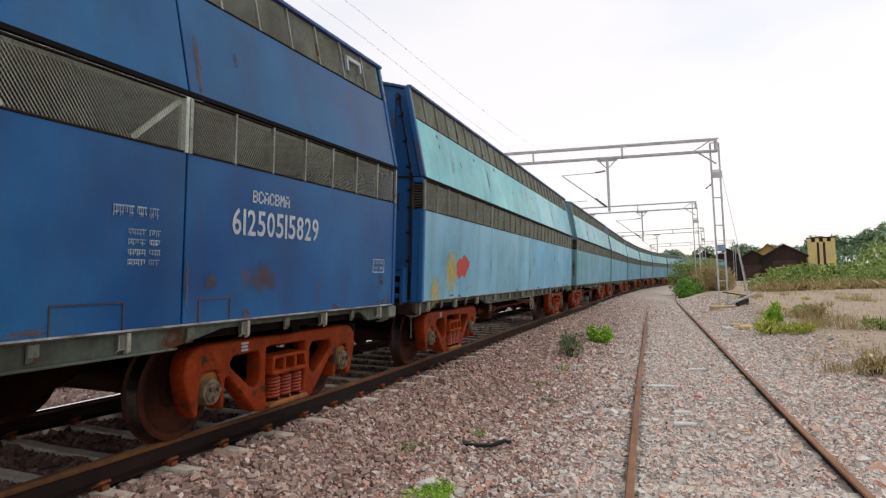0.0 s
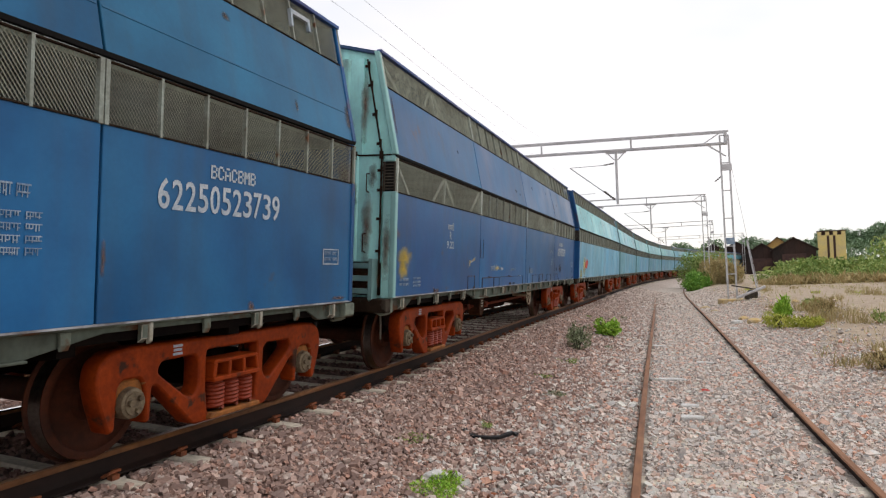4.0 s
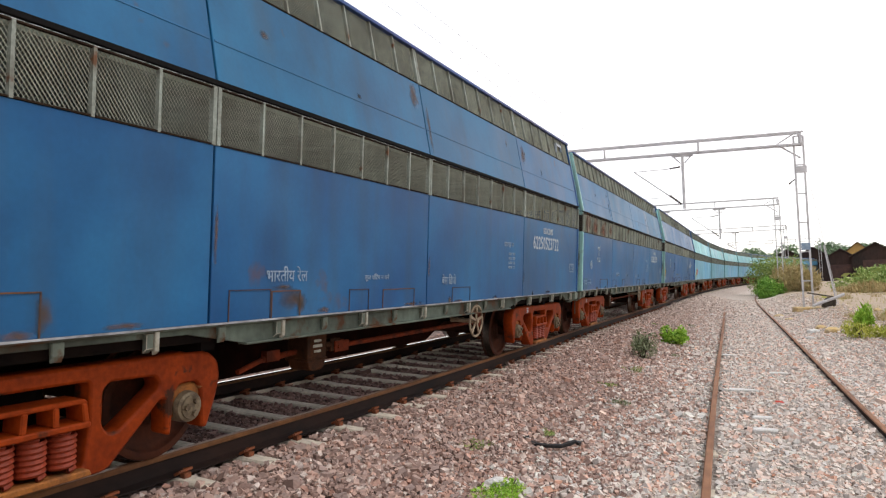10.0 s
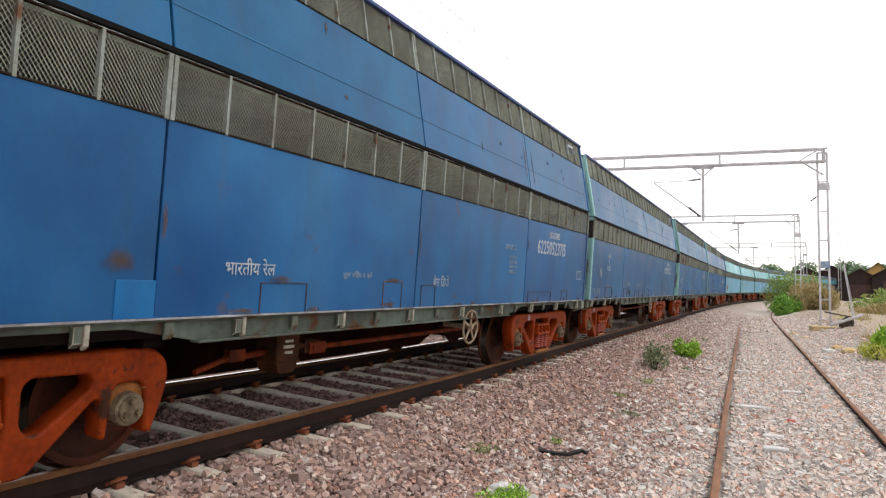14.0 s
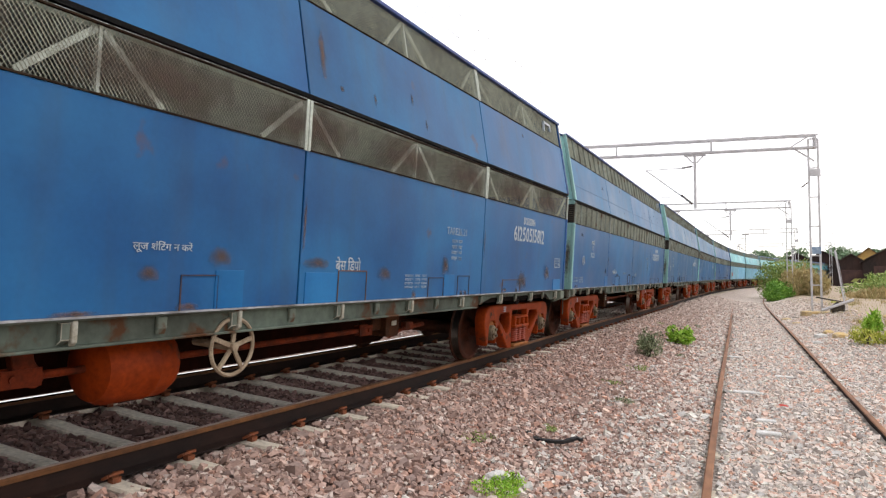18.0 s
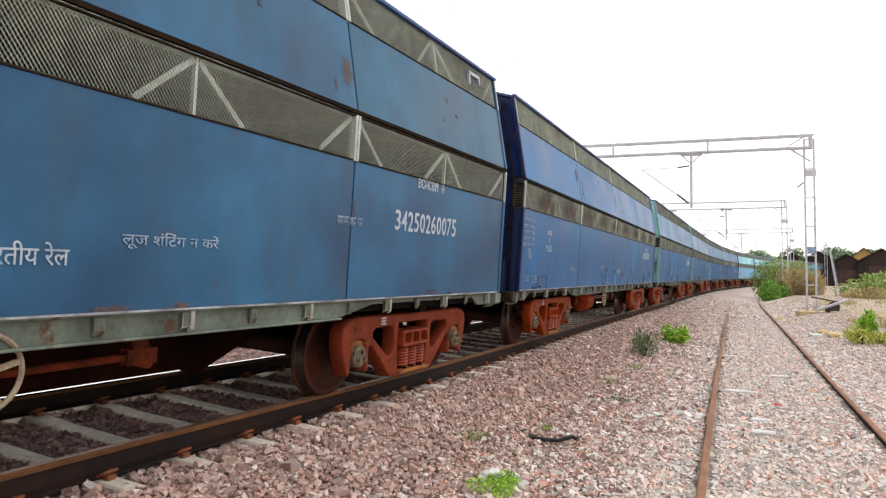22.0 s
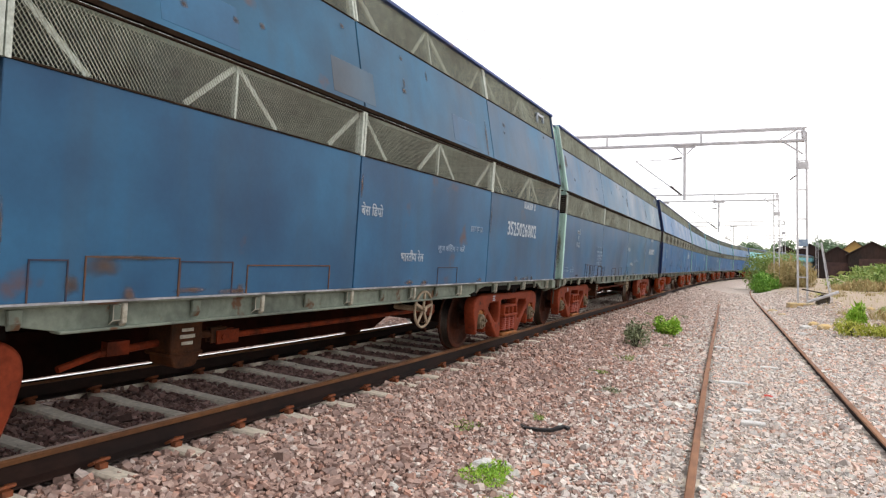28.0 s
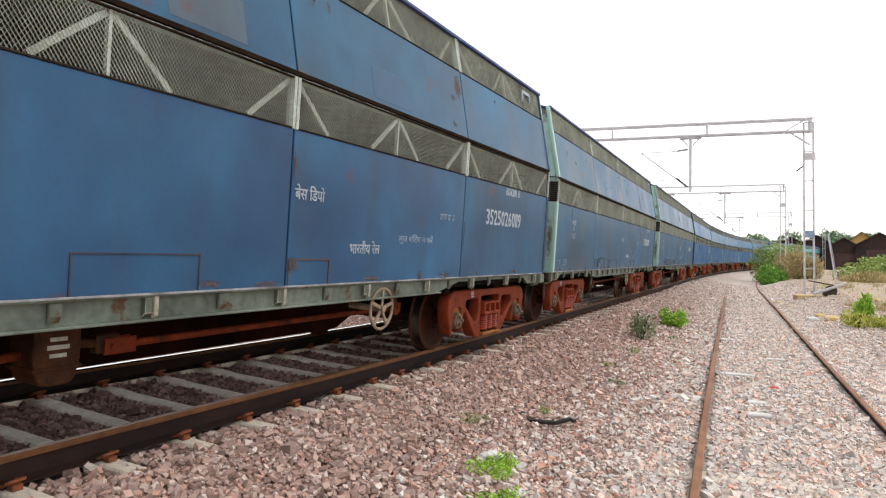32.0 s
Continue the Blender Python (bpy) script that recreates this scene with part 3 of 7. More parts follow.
def rocks(name, places, sizes, mat, label, flat=0.74):
    """Many small angular stones as one mesh: each a squashed, jittered octahedral lump."""
    rng = np.random.default_rng(len(places))
    cube = np.array([(sx, sy, sz) for sx in (-1, 1) for sy in (-1, 1) for sz in (-1, 1)], float) * 0.62
    quads = np.array([(0, 1, 3, 2), (4, 6, 7, 5), (0, 4, 5, 1), (2, 3, 7, 6), (0, 2, 6, 4), (1, 5, 7, 3)])
    n = len(places)
    v = cube[None] * (1 + rng.uniform(-0.34, 0.34, (n, 8, 3)))
    v *= rng.uniform(0.65, 1.25, (n, 1, 3)) * np.array([1, 1, flat])
    a, b, g = rng.uniform(0, 2 * np.pi, n), rng.uniform(-0.6, 0.6, n), rng.uniform(-0.6, 0.6, n)
    ca, sa, cb, sb, cg, sg = np.cos(a), np.sin(a), np.cos(b), np.sin(b), np.cos(g), np.sin(g)
    z0 = np.zeros(n)
    o = np.ones(n)
    rz = np.stack([np.stack([ca, -sa, z0], -1), np.stack([sa, ca, z0], -1), np.stack([z0, z0, o], -1)], 1)
    rx = np.stack([np.stack([o, z0, z0], -1), np.stack([z0, cb, -sb], -1), np.stack([z0, sb, cb], -1)], 1)
    ry = np.stack([np.stack([cg, z0, sg], -1), np.stack([z0, o, z0], -1), np.stack([-sg, z0, cg], -1)], 1)
    v = np.einsum("nij,nkj->nki", rz @ rx @ ry, v) * np.asarray(sizes)[:, None, None] * 0.5 + np.asarray(places)[:, None, :]
    f = (quads[None] + 8 * np.arange(n)[:, None, None]).reshape(-1)
    me = bpy.data.meshes.new(name)
    me.vertices.add(8 * n)
    me.vertices.foreach_set("co", v.ravel())
    me.loops.add(len(f))
    me.loops.foreach_set("vertex_index", f.astype(np.int32))
    me.polygons.add(6 * n)
    me.polygons.foreach_set("loop_start", np.arange(0, 24 * n, 4, dtype=np.int32))
    me.materials.append(mat)
    me.update(calc_edges=True)
    me.validate()
    me.shade_flat()
    return thing(name, me, label=label, category="gravel", kind="stuff")


def scatter(x0, x1, y0, y1, gap, size, seed, keep=None):
    """Places on the ground in a jittered grid whose x runs from the near rail."""
    rng = np.random.default_rng(seed)
    gx, gy = np.meshgrid(np.arange(x0, x1, gap), np.arange(y0, y1, gap))
    w, y = gx.ravel() + rng.uniform(-0.5, 0.5, gx.size) * gap, gy.ravel() + rng.uniform(-0.5, 0.5, gx.size) * gap
    x = w + near_rail_x(y)
    ok = np.ones(len(x), bool)
    if keep is not None:
        ok = keep(x, y, w, rng)
    x, y = x[ok], y[ok]
    s = size * rng.lognormal(0, 0.32, len(x))
    return np.stack([x, y, ground_z(x, y) + s * 0.15 + rng.uniform(-0.004, 0.024, len(x))], -1), s


def on_grey(x, y, w, rng):
    return rng.uniform(0, 1, len(w)) < np.clip((w - 1.4) / 1.8, 0, 1)


def clear_of_rails(x, y, w, rng):
    q = x - siding_x(y)
    return (np.abs(q) > 0.075) & (np.abs(q - 1.72) > 0.075)


def brown_keep(x, y, w, rng):
    along = (np.interp(y, NEAR_Y, LINE_S) + 5.9 + 0.08 * w) / 0.605
    tie = (np.abs(along - np.round(along)) < 0.20) & (w < 0.5) & (w > -2.2)
    return ~on_grey(x, y, w, rng) & ((w > 0.11) | (w < -1.86)) & (~tie | (w > 0.40) | (rng.uniform(0, 1, len(w)) < 0.1))


def stained_keep(x, y, w, rng):
    along = (np.interp(y, NEAR_Y, LINE_S) + 5.9 + 0.08 * w) / 0.605
    tie = np.abs(along - np.round(along)) < 0.125
    return (w < -0.11) & (w > -1.62) & (~tie | (rng.uniform(0, 1, len(w)) < 0.05))


def grey_keep(x, y, w, rng):
    q = x - siding_x(y)
    return on_grey(x, y, w, rng) & clear_of_rails(x, y, w, rng) & (rng.uniform(0, 1, len(w)) < np.clip((4.6 - q) / 2.2, 0.05, 1))


BED = [(-4.6, 6.6, 1.6, 7.5, 0.0325, 0.046), (-5.0, 8.2, 7.5, 15.0, 0.041, 0.050), (-3.4, 9.0, 15.0, 30.0, 0.062, 0.060), (-4.0, 6.0, -4.0, 1.6, 0.062, 0.062), (-2.6, 7.0, 30.0, 50.0, 0.11, 0.10)]
for keep, kind, nm, lab in ((stained_keep, "stained", "track_ballast", "dark stained crushed stone between the running rails, darkened as the train's shade"), (brown_keep, "brown", "line_ballast", "pinkish brown crushed stone along the running line"), (grey_keep, "grey", "siding_ballast", "pale grey and rusty crushed stone round the siding")):
    pl, sz = zip(*[scatter(*b[:4], b[4], b[5], 7 + i, keep) for i, b in enumerate(BED)])
    rocks(nm, np.concatenate(pl), np.concatenate(sz), STONE[kind], lab)


# ---- rails and sleepers ----
RAIL = [(-0.072, -0.172), (0.072, -0.172), (0.072, -0.160), (0.012, -0.140), (0.010, -0.045), (0.034, -0.036), (0.036, -0.012), (0.026, 0.0), (-0.026, 0.0), (-0.036, -0.012), (-0.034, -0.036), (-0.010, -0.045), (-0.012, -0.140), (-0.072, -0.160)]


def swept_rail(name, line, mats, edge_mats):
    """line: rows of (place, heading); the profile's faces take the materials of edge_mats."""
    n = len(RAIL)
    vs, fs, mi = [], [], []
    for (p, h, dx, up) in line:
        for a, b in RAIL:
            vs.append((p[0] + math.cos(h) * a, p[1] - math.sin(h) * a, p[2] + b))
    for i in range(len(line) - 1):
        for k in range(n):
            fs.append((i * n + k, i * n + (k + 1) % n, (i + 1) * n + (k + 1) % n, (i + 1) * n + k))
            mi.append(edge_mats.get(k, 0))
    me = bpy.data.meshes.new(name)
    me.from_pydata(vs, [], fs)
    for m in mats:
        me.materials.append(m)
    me.polygons.foreach_set("material_index", mi)
    bm = bmesh.new()
    bm.from_mesh(me)
    bmesh.ops.recalc_face_normals(bm, faces=bm.faces)
    bm.to_mesh(me)
    bm.free()
    return me


stations = np.concatenate([np.arange(-40, 60, 0.5), np.arange(60, 330, 2.0)])


def main_line(side):
    rows = []
    for s in stations:
        h = float(np.interp(s, LINE_S, LINE_H))
        off = side * 0.873
        lean = off if abs(side) < 2 else -0.873
        c = on_line(s)
        rows.append(((c[0] + math.cos(h) * off, c[1] - math.sin(h) * off, MID_Z - lean * math.sin(CANT)), h, 0, 0))
    return rows


def siding_line(w):
    rows = []
    for s in stations[stations < 120]:
        p, h = siding_at(s, w)
        rows.append((p, h, 0, 0))
    return rows


for side, nm in ((1, "near"), (-1, "far")):
    thing("rail", swept_rail("main_rail", main_line(side), (M["railside"], M["railworn" if side > 0 else "railtop"], M["railedge"]), {7: 1, 6: 2, 8: 2, 5: 2, 9: 2} if side > 0 else {7: 1, 6: 1, 8: 1, 5: 2, 9: 2}), label="running rail with rust-worn head and dark web" if side > 0 else "running rail with bright polished head", category="rail", group="running rails", kind="structure")
for side in (1 - 4.9, -1 - 4.9):
    thing("rail", swept_rail("main_rail", main_line(side), (M["railside"], M["railtop"], M["railedge"]), {7: 1, 6: 2, 8: 2, 5: 2, 9: 2}), label="rail of the second line beyond the train", category="rail", group="running rails", kind="structure")
for w in (0.0, 1.745):
    thing("siding_rail", swept_rail("siding_rail", siding_line(w), (M["railside"], M["siding"]), {7: 1, 6: 1, 8: 1}), label="rusty disused siding rail sunk in gravel", category="rail", group="siding rails", kind="structure")

sleeper_me = Geo().prism([(-1.37, -0.16), (1.37, -0.16), (1.37, 0.02), (1.25, 0.045), (0.5, 0.045), (0.35, 0.036), (-0.35, 0.036), (-0.5, 0.045), (-1.25, 0.045), (-1.37, 0.02)], -0.074, 0.074, "y").mesh("sleeper", M["concrete"], bevel=0.015)
clip_geo = Geo()
for k in (-1, 1):
    clip_geo.tube((0.075 * k, -0.05, -0.15), (0.13 * k, -0.05, -0.12), 0.011, 6).tube((0.13 * k, -0.05, -0.12), (0.13 * k, 0.05, -0.115), 0.011, 6)
    clip_geo.tube((0.13 * k, 0.05, -0.115), (0.06 * k, 0.04, -0.135), 0.011, 6).box(min(0.10 * k, 0.15 * k), max(0.10 * k, 0.15 * k), -0.03, 0.03, -0.175, -0.135)
clip_me = clip_geo.mesh("rail_clip", M["clip"])
track = thing("sleeper_bed", at=Matrix(), label="concrete sleepers with rusty clips under the running line", category="railway track", kind="structure")
for i in range(190):
    s = -5.9 + 0.605 * i
    sl = part("sleeper", sleeper_me, track)
    sl.matrix_basis = at_line(s) @ pose(0, 0, -0.215, 0, 0, 0.8 * math.sin(i * 2.3))
    if i < 62:
        for side in (-1, 1):
            part("rail_clip", clip_me, sl, (side * 0.873, 0, 0.215))
sid_me = Geo().box(-1.3, 1.3, -0.11, 0.11, -0.14, 0.0).mesh("siding_sleeper", M["concrete"], bevel=0.012)
sid_track = thing("siding_sleepers", at=Matrix(), label="half buried worn sleepers of the siding", category="railway track", kind="structure")
for i in range(60):
    p, h = siding_at(1.2 + 0.68 * i, 0.8725)
    sl = part("sleeper", sid_me, sid_track)
    sl.matrix_basis = pose(p[0], p[1], float(ground_z(p[0], p[1])) + random.uniform(-0.025, 0.03), random.uniform(-1, 1), random.uniform(-0.6, 0.6), -math.degrees(h) + random.uniform(-2, 2))


# ---- the wagons ----
W, Z_SILL, Z_MESH, Z_MESHTOP, Z_SHOULDER, W_UP, Z_UP, W_ROOF, Z_ROOF = 1.478, 0.965, 2.118, 2.496, 2.540, 1.313, 3.303, 1.222, 3.707
LONG, SHORT, COUPLED = 13.595, 12.058, 0.768
WHEEL_R, AXLES, BOGIE_IN = 0.40, 2.05, 1.72
BOGIE_AT = {-1: 2.06, 1: 1.48}  # bogie centre from the rear and from the front end
CACHE = {}


def cached(key, make):
    if key not in CACHE:
        CACHE[key] = make()
    return CACHE[key]


def sheet(x0, z0, x1, z1, length, thick, mat, name, ribs=0):
    """A side panel in the side's slope, from (x0, z0) up to (x1, z1), its origin at its lower middle."""
    d = Vector((x1 - x0, z1 - z0)).normalized()
    n = Vector((d.y, -d.x))
    g = Geo()
    a, b = -length / 2 + 0.009, length / 2 - 0.009
    h = math.hypot(x1 - x0, z1 - z0)
    g.prism([(0, 0), (d.x * h, d.y * h), (d.x * h - n.x * thick, d.y * h - n.y * thick), (-n.x * thick, -n.y * thick)], a, b, "y")
    return g.mesh(name, mat, bevel=0.004)


def wire_mesh(length, h, lean, name):
    """Expanded-metal mesh: rows of zigzag strands that make diamonds."""
    nx, ny = int(length / 0.026), int(h / 0.0165)
    px, py, wd = length / nx, h / ny, 0.0031
    vs, fs = [], []
    for j in range(ny + 1):
        z0 = j * py
        for i in range(2 * nx):
            ya, yb = -length / 2 + i * px / 2, -length / 2 + (i + 1) * px / 2
            sg = 1 if (i + j) % 2 == 0 else -1
            za, zb = z0 - sg * py / 2, z0 + sg * py / 2
            za, zb = min(max(za, 0), h), min(max(zb, 0), h)
            k = len(vs)
            vs += [(lean * za, ya, za - wd), (lean * zb, yb, zb - wd), (lean * zb + 0.003, yb, zb + wd), (lean * za + 0.003, ya, za + wd)]
            fs.append((k, k + 1, k + 2, k + 3))
    me = bpy.data.meshes.new(name)
    me.from_pydata(vs, [], fs)
    me.materials.append(M["wire"])
    return me


def screen_frame(length, h, lean, bars, name, depth=0.03):
    """The frame of a mesh screen: edge strips with upright bars, or with spread struts in the manner of a truss."""
    g = Geo()
    at = lambda y, z: (lean * z + 0.012, y, z)
    back = lambda y, z: (lean * z - 0.014, y, z)
    a, b = -length / 2 + 0.02, length / 2 - 0.02
    g.bar(at(a, 0.006), at(b, 0.006), depth, 0.010, 1).bar(at(a, h - 0.006), at(b, h - 0.006), depth, 0.010, 1)
    g.bar(at(a, 0), at(a, h), 0.03, 0.04).bar(at(b, 0), at(b, h), 0.03, 0.04)
    if bars == "truss":
        for y, ways in ((a + 0.01, (1,)), ((a + b) / 2, (-1, 1)), (b - 0.01, (-1,))):
            g.bar(back(y, 0), back(y, h), 0.02, 0.032)
            for k in ways:
                g.bar(back(y + k * 0.42, 0.02), back(y + k * 0.02, h - 0.03), 0.02, 0.036)
    else:
        for i in range(1, bars):
            y = a + (b - a) * i / bars
            g.bar(at(y, 0), at(y, h), 0.02, 0.034)
    return g.mesh(name, M["truss" if bars == "truss" else "screenframe"], M["beam"])


def cast_plate(name, outline, holes, half, round_off, mat):
    """A flat casting in (y, z) with holes and rounded edges, half as thick as given on each side of x = 0."""
    cu = bpy.data.curves.new(name, "CURVE")
    cu.dimensions, cu.fill_mode, cu.extrude, cu.bevel_depth, cu.bevel_resolution = "2D", "BOTH", half - round_off, round_off, 1
    cu.offset = -round_off
    for ring in [outline] + holes:
        sp = cu.splines.new("POLY")
        sp.points.add(len(ring) - 1)
        for pt, (y, z) in zip(sp.points, ring):
            pt.co = (y, z, 0, 1)
        sp.use_cyclic_u = True
    tmp = bpy.data.objects.new("tmp", cu)
    me = bpy.data.meshes.new_from_object(tmp)
    bpy.data.objects.remove(tmp)
    me.transform(Matrix(((0, 0, 1, 0), (1, 0, 0, 0), (0, 1, 0, 0), (0, 0, 0, 1))))
    me.materials.clear()
    me.materials.append(mat)
    me.name = name
    return me


def rounded(ring, r=0.05, n=4):
    """A polygon with its corners rounded off."""
    out = []
    k = len(ring)
    for i in range(k):
        p, a, b = Vector(ring[i]), Vector(ring[i - 1]), Vector(ring[(i + 1) % k])
        da, db = (a - p), (b - p)
        t = min(r, da.length * 0.45, db.length * 0.45)
        p0, p1 = p + da.normalized() * t, p + db.normalized() * t
        for j in range(n + 1):
            q = j / n
            out.append(tuple(p0 * (1 - q) ** 2 + p * 2 * q * (1 - q) + p1 * q * q))
    return out


def side_frame(mat):
    """A cast bogie side frame: a deep top flange, two drop-shaped windows, the spring opening and a jaw over each axle."""
    half = [(0.40, 0.125), (0.45, 0.14), (0.80, 0.475), (0.845, 0.48), (0.855, 0.25), (0.895, 0.235), (0.915, 0.50), (0.955, 0.555), (1.10, 0.555), (1.135, 0.50), (1.15, 0.24), (1.20, 0.225), (1.275, 0.42), (1.31, 0.56), (1.285, 0.68), (1.20, 0.745), (1.05, 0.765), (0.5, 0.76)]
    ring = rounded(half + [(-y, z) for y, z in half[::-1]], 0.05)
    drop = [(0.80, 0.565), (0.765, 0.635), (0.44, 0.645), (0.395, 0.60), (0.395, 0.40), (0.44, 0.345), (0.50, 0.345)]
    holes = [rounded(drop, 0.07), rounded([(-y, z) for y, z in drop], 0.07), rounded([(-0.31, 0.665), (0.31, 0.665), (0.31, 0.40), (0.285, 0.185), (-0.285, 0.185), (-0.31, 0.40)], 0.03)]
    return cast_plate("side_frame", ring, holes, 0.075, 0.018, mat)


def wheelset():
    g = Geo()
    for k in (-1, 1):
        prof = [(0.80, 0.10), (0.80, 0.35), (0.795, 0.395), (0.80, 0.426), (0.815, 0.428), (0.828, 0.406), (0.84, 0.401), (0.925, 0.397), (0.935, 0.38), (0.93, 0.345), (0.905, 0.335), (0.88, 0.30), (0.87, 0.19), (0.89, 0.155), (0.94, 0.14), (0.94, 0.09)]
        g.lathe([(k * x, r) for x, r in prof], 36)
        g.lathe([(k * 0.826, 0.4065), (k * 0.845, 0.4025), (k * 0.92, 0.3985)], 36, mat=1, caps=False)
        g.lathe([(k * 0.9, 0.075), (k * 1.12, 0.075)], 16)
        g.lathe([(k * 1.10, 0.105), (k * 1.235, 0.105), (k * 1.265, 0.098), (k * 1.27, 0.08), (k * 1.282, 0.076)], 20, mat=2)
        for j in range(3):
            t = 2 * math.pi * j / 3 + 0.4
            y, z = 0.048 * math.cos(t), 0.048 * math.sin(t)
            g.tube((k * 1.278, y, z), (k * 1.305, y, z), 0.021, 6, mat=2)
    g.lathe([(-0.8, 0.085), (0.8, 0.085)], 14)
    return g.mesh("wheelset", M["wheel"], M["tread"], M["cap"], smooth=True)


def bogie_parts(cast):
    box = Geo().box(-1.0, 1.0, -0.20, 0.20, 0.36, 0.62).box(-0.25, 0.25, -0.28, 0.28, 0.55, 0.70).tube((-0.9, -0.5, 0.42), (0.9, -0.5, 0.42), 0.05).tube((-0.9, 0.5, 0.42), (0.9, 0.5, 0.42), 0.05)
    end = Geo().prism([(-0.285, 0.42), (0.285, 0.42), (0.285, 0.455), (-0.285, 0.455)], -0.06, 0.13)
    for y in (-0.265, -0.09, 0.09, 0.265):
        end.prism([(y - 0.018, 0.45), (y + 0.018, 0.45), (y * 0.94 + 0.018, 0.56), (y * 0.94 - 0.018, 0.56)], -0.04, 0.12)
    end.prism([(-0.28, 0.555), (0.28, 0.555), (0.25, 0.585), (-0.25, 0.585)], -0.06, 0.115)
    seat = Geo().prism(rounded([(-0.31, 0.145), (0.31, 0.145), (0.29, 0.185), (-0.29, 0.185)], 0.012, 2), -0.06, 0.125)
    adapter = Geo().prism(rounded([(-0.13, 0.42), (-0.135, 0.505), (-0.08, 0.55), (0.08, 0.55), (0.135, 0.505), (0.13, 0.42), (0.11, 0.34), (-0.11, 0.34)], 0.025, 3), -0.10, 0.05)
    for y in (-0.115, 0.115):
        adapter.prism([(y - 0.02, 0.50), (y + 0.02, 0.50), (y + 0.02, 0.53), (y - 0.02, 0.53)], 0.03, 0.075)
    return dict(
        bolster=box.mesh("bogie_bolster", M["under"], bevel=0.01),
        end=end.mesh("bolster_end", cast, bevel=0.008),
        seat=seat.mesh("spring_seat", M["adapter"], bevel=0.008),
        spring=Geo().coil((0, 0, 0.185), 0.066, 0.0155, 7, 0.24).mesh("coil_spring", M["spring"], smooth=True),
        adapter=adapter.mesh("axle_box", M["adapter"], bevel=0.012),
        frame=side_frame(cast),
        wheels=wheelset(),
        marks=Geo().box(0, 0.003, -0.045, 0.045, 0, 0.018).box(0, 0.003, -0.04, 0.04, 0.028, 0.046).box(0, 0.003, -0.045, 0.045, 0.056, 0.074).mesh("stencil", M["letter"]),
    )


BOGIES = {False: bogie_parts(M["bogie"]), True: bogie_parts(M["bogiered"])}


def add_bogie(wagon, y, late):
    BP = BOGIES[late]
    b = part("bogie", BP["bolster"], wagon, (0, y, 0), label="oxide-red cast three-piece bogie")
    for k in (-1, 1):
        f = part("side_frame", BP["frame"], b, (k * 1.17, 0, 0), (0, 0, 0 if k > 0 else 180), label="orange-red cast side frame")
        e = part("bolster_end", BP["end"], b, (k * 1.17, 0, 0), (0, 0, 0 if k > 0 else 180))
        part("spring_seat", BP["seat"], b, (k * 1.17, 0, 0), (0, 0, 0 if k > 0 else 180), label="ochre-stained spring seat")
        for y2 in (-0.172, 0.0, 0.172):
            part("coil_spring", BP["spring"], b, (k * 1.205, y2, 0))
        for y2 in (-AXLES / 2, AXLES / 2):
            part("axle_box", BP["adapter"], b, (k * 1.17, y2, 0), (0, 0, 0 if k > 0 else 180), label="ochre stained axle box")
    part("stencil", BP["marks"], b, (1.2465, -0.62, 0.665))
    wheels = []
    for y2 in (-AXLES / 2, AXLES / 2):
        w = part("wheelset", BP["wheels"], b, (0, y2, WHEEL_R), label="dark rusty wheels with worn bright rims")
        wheels.append((w, y2))
    return wheels


def sill_mesh(L, mat):
    """The side sill: a channel that is deeper between the bogies."""
    h = L / 2
    z = Z_SILL - 0.004
    prof = [(-h, z), (-h, z - 0.155), (-h + 0.5, z - 0.155), (-h + 0.7, z - 0.06), (-h + 2.9, z - 0.06), (-h + 3.4, z - 0.155), (h - 3.4, z - 0.155), (h - 2.9, z - 0.06), (h - 0.7, z - 0.06), (h - 0.5, z - 0.155), (h, z - 0.155), (h, z)]
    g = Geo().prism(prof, -0.05, 0.0)
    g.box(-0.05, 0.045, -h, h, z - 0.022, z)
    g.box(-0.05, 0.035, -h + 3.4, h - 3.4, z - 0.168, z - 0.152)
    return g.mesh("side_sill", mat, bevel=0.004)


def underframe_mesh(L):
    h = L / 2
    g = Geo().box(-0.2, 0.2, -h + 0.1, h - 0.1, 0.52, 0.86)
    g.box(-W + 0.08, W - 0.08, -h + 0.05, h - 0.05, 0.84, 0.90)
    n = 8
    for i in range(n + 1):
        y = -h + 0.2 + (L - 0.4) * i / n
        g.prism([(-W + 0.1, 0.85), (W - 0.1, 0.85), (W - 0.1, 0.78), (0.2, 0.62), (-0.2, 0.62), (-W + 0.1, 0.78)], y - 0.06, y + 0.06, "y")
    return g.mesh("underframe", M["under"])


def end_profile(inset=0.0, z0=None):
    z0 = Z_SILL - 0.02 if z0 is None else z0
    w, wr = W - inset, W_ROOF - inset
    return [(-w, z0), (w, z0), (w, Z_SHOULDER), (wr, Z_ROOF), (wr * 0.55, Z_ROOF + 0.13), (0, Z_ROOF + 0.18), (-wr * 0.55, Z_ROOF + 0.13), (-wr, Z_ROOF), (-w, Z_SHOULDER)]


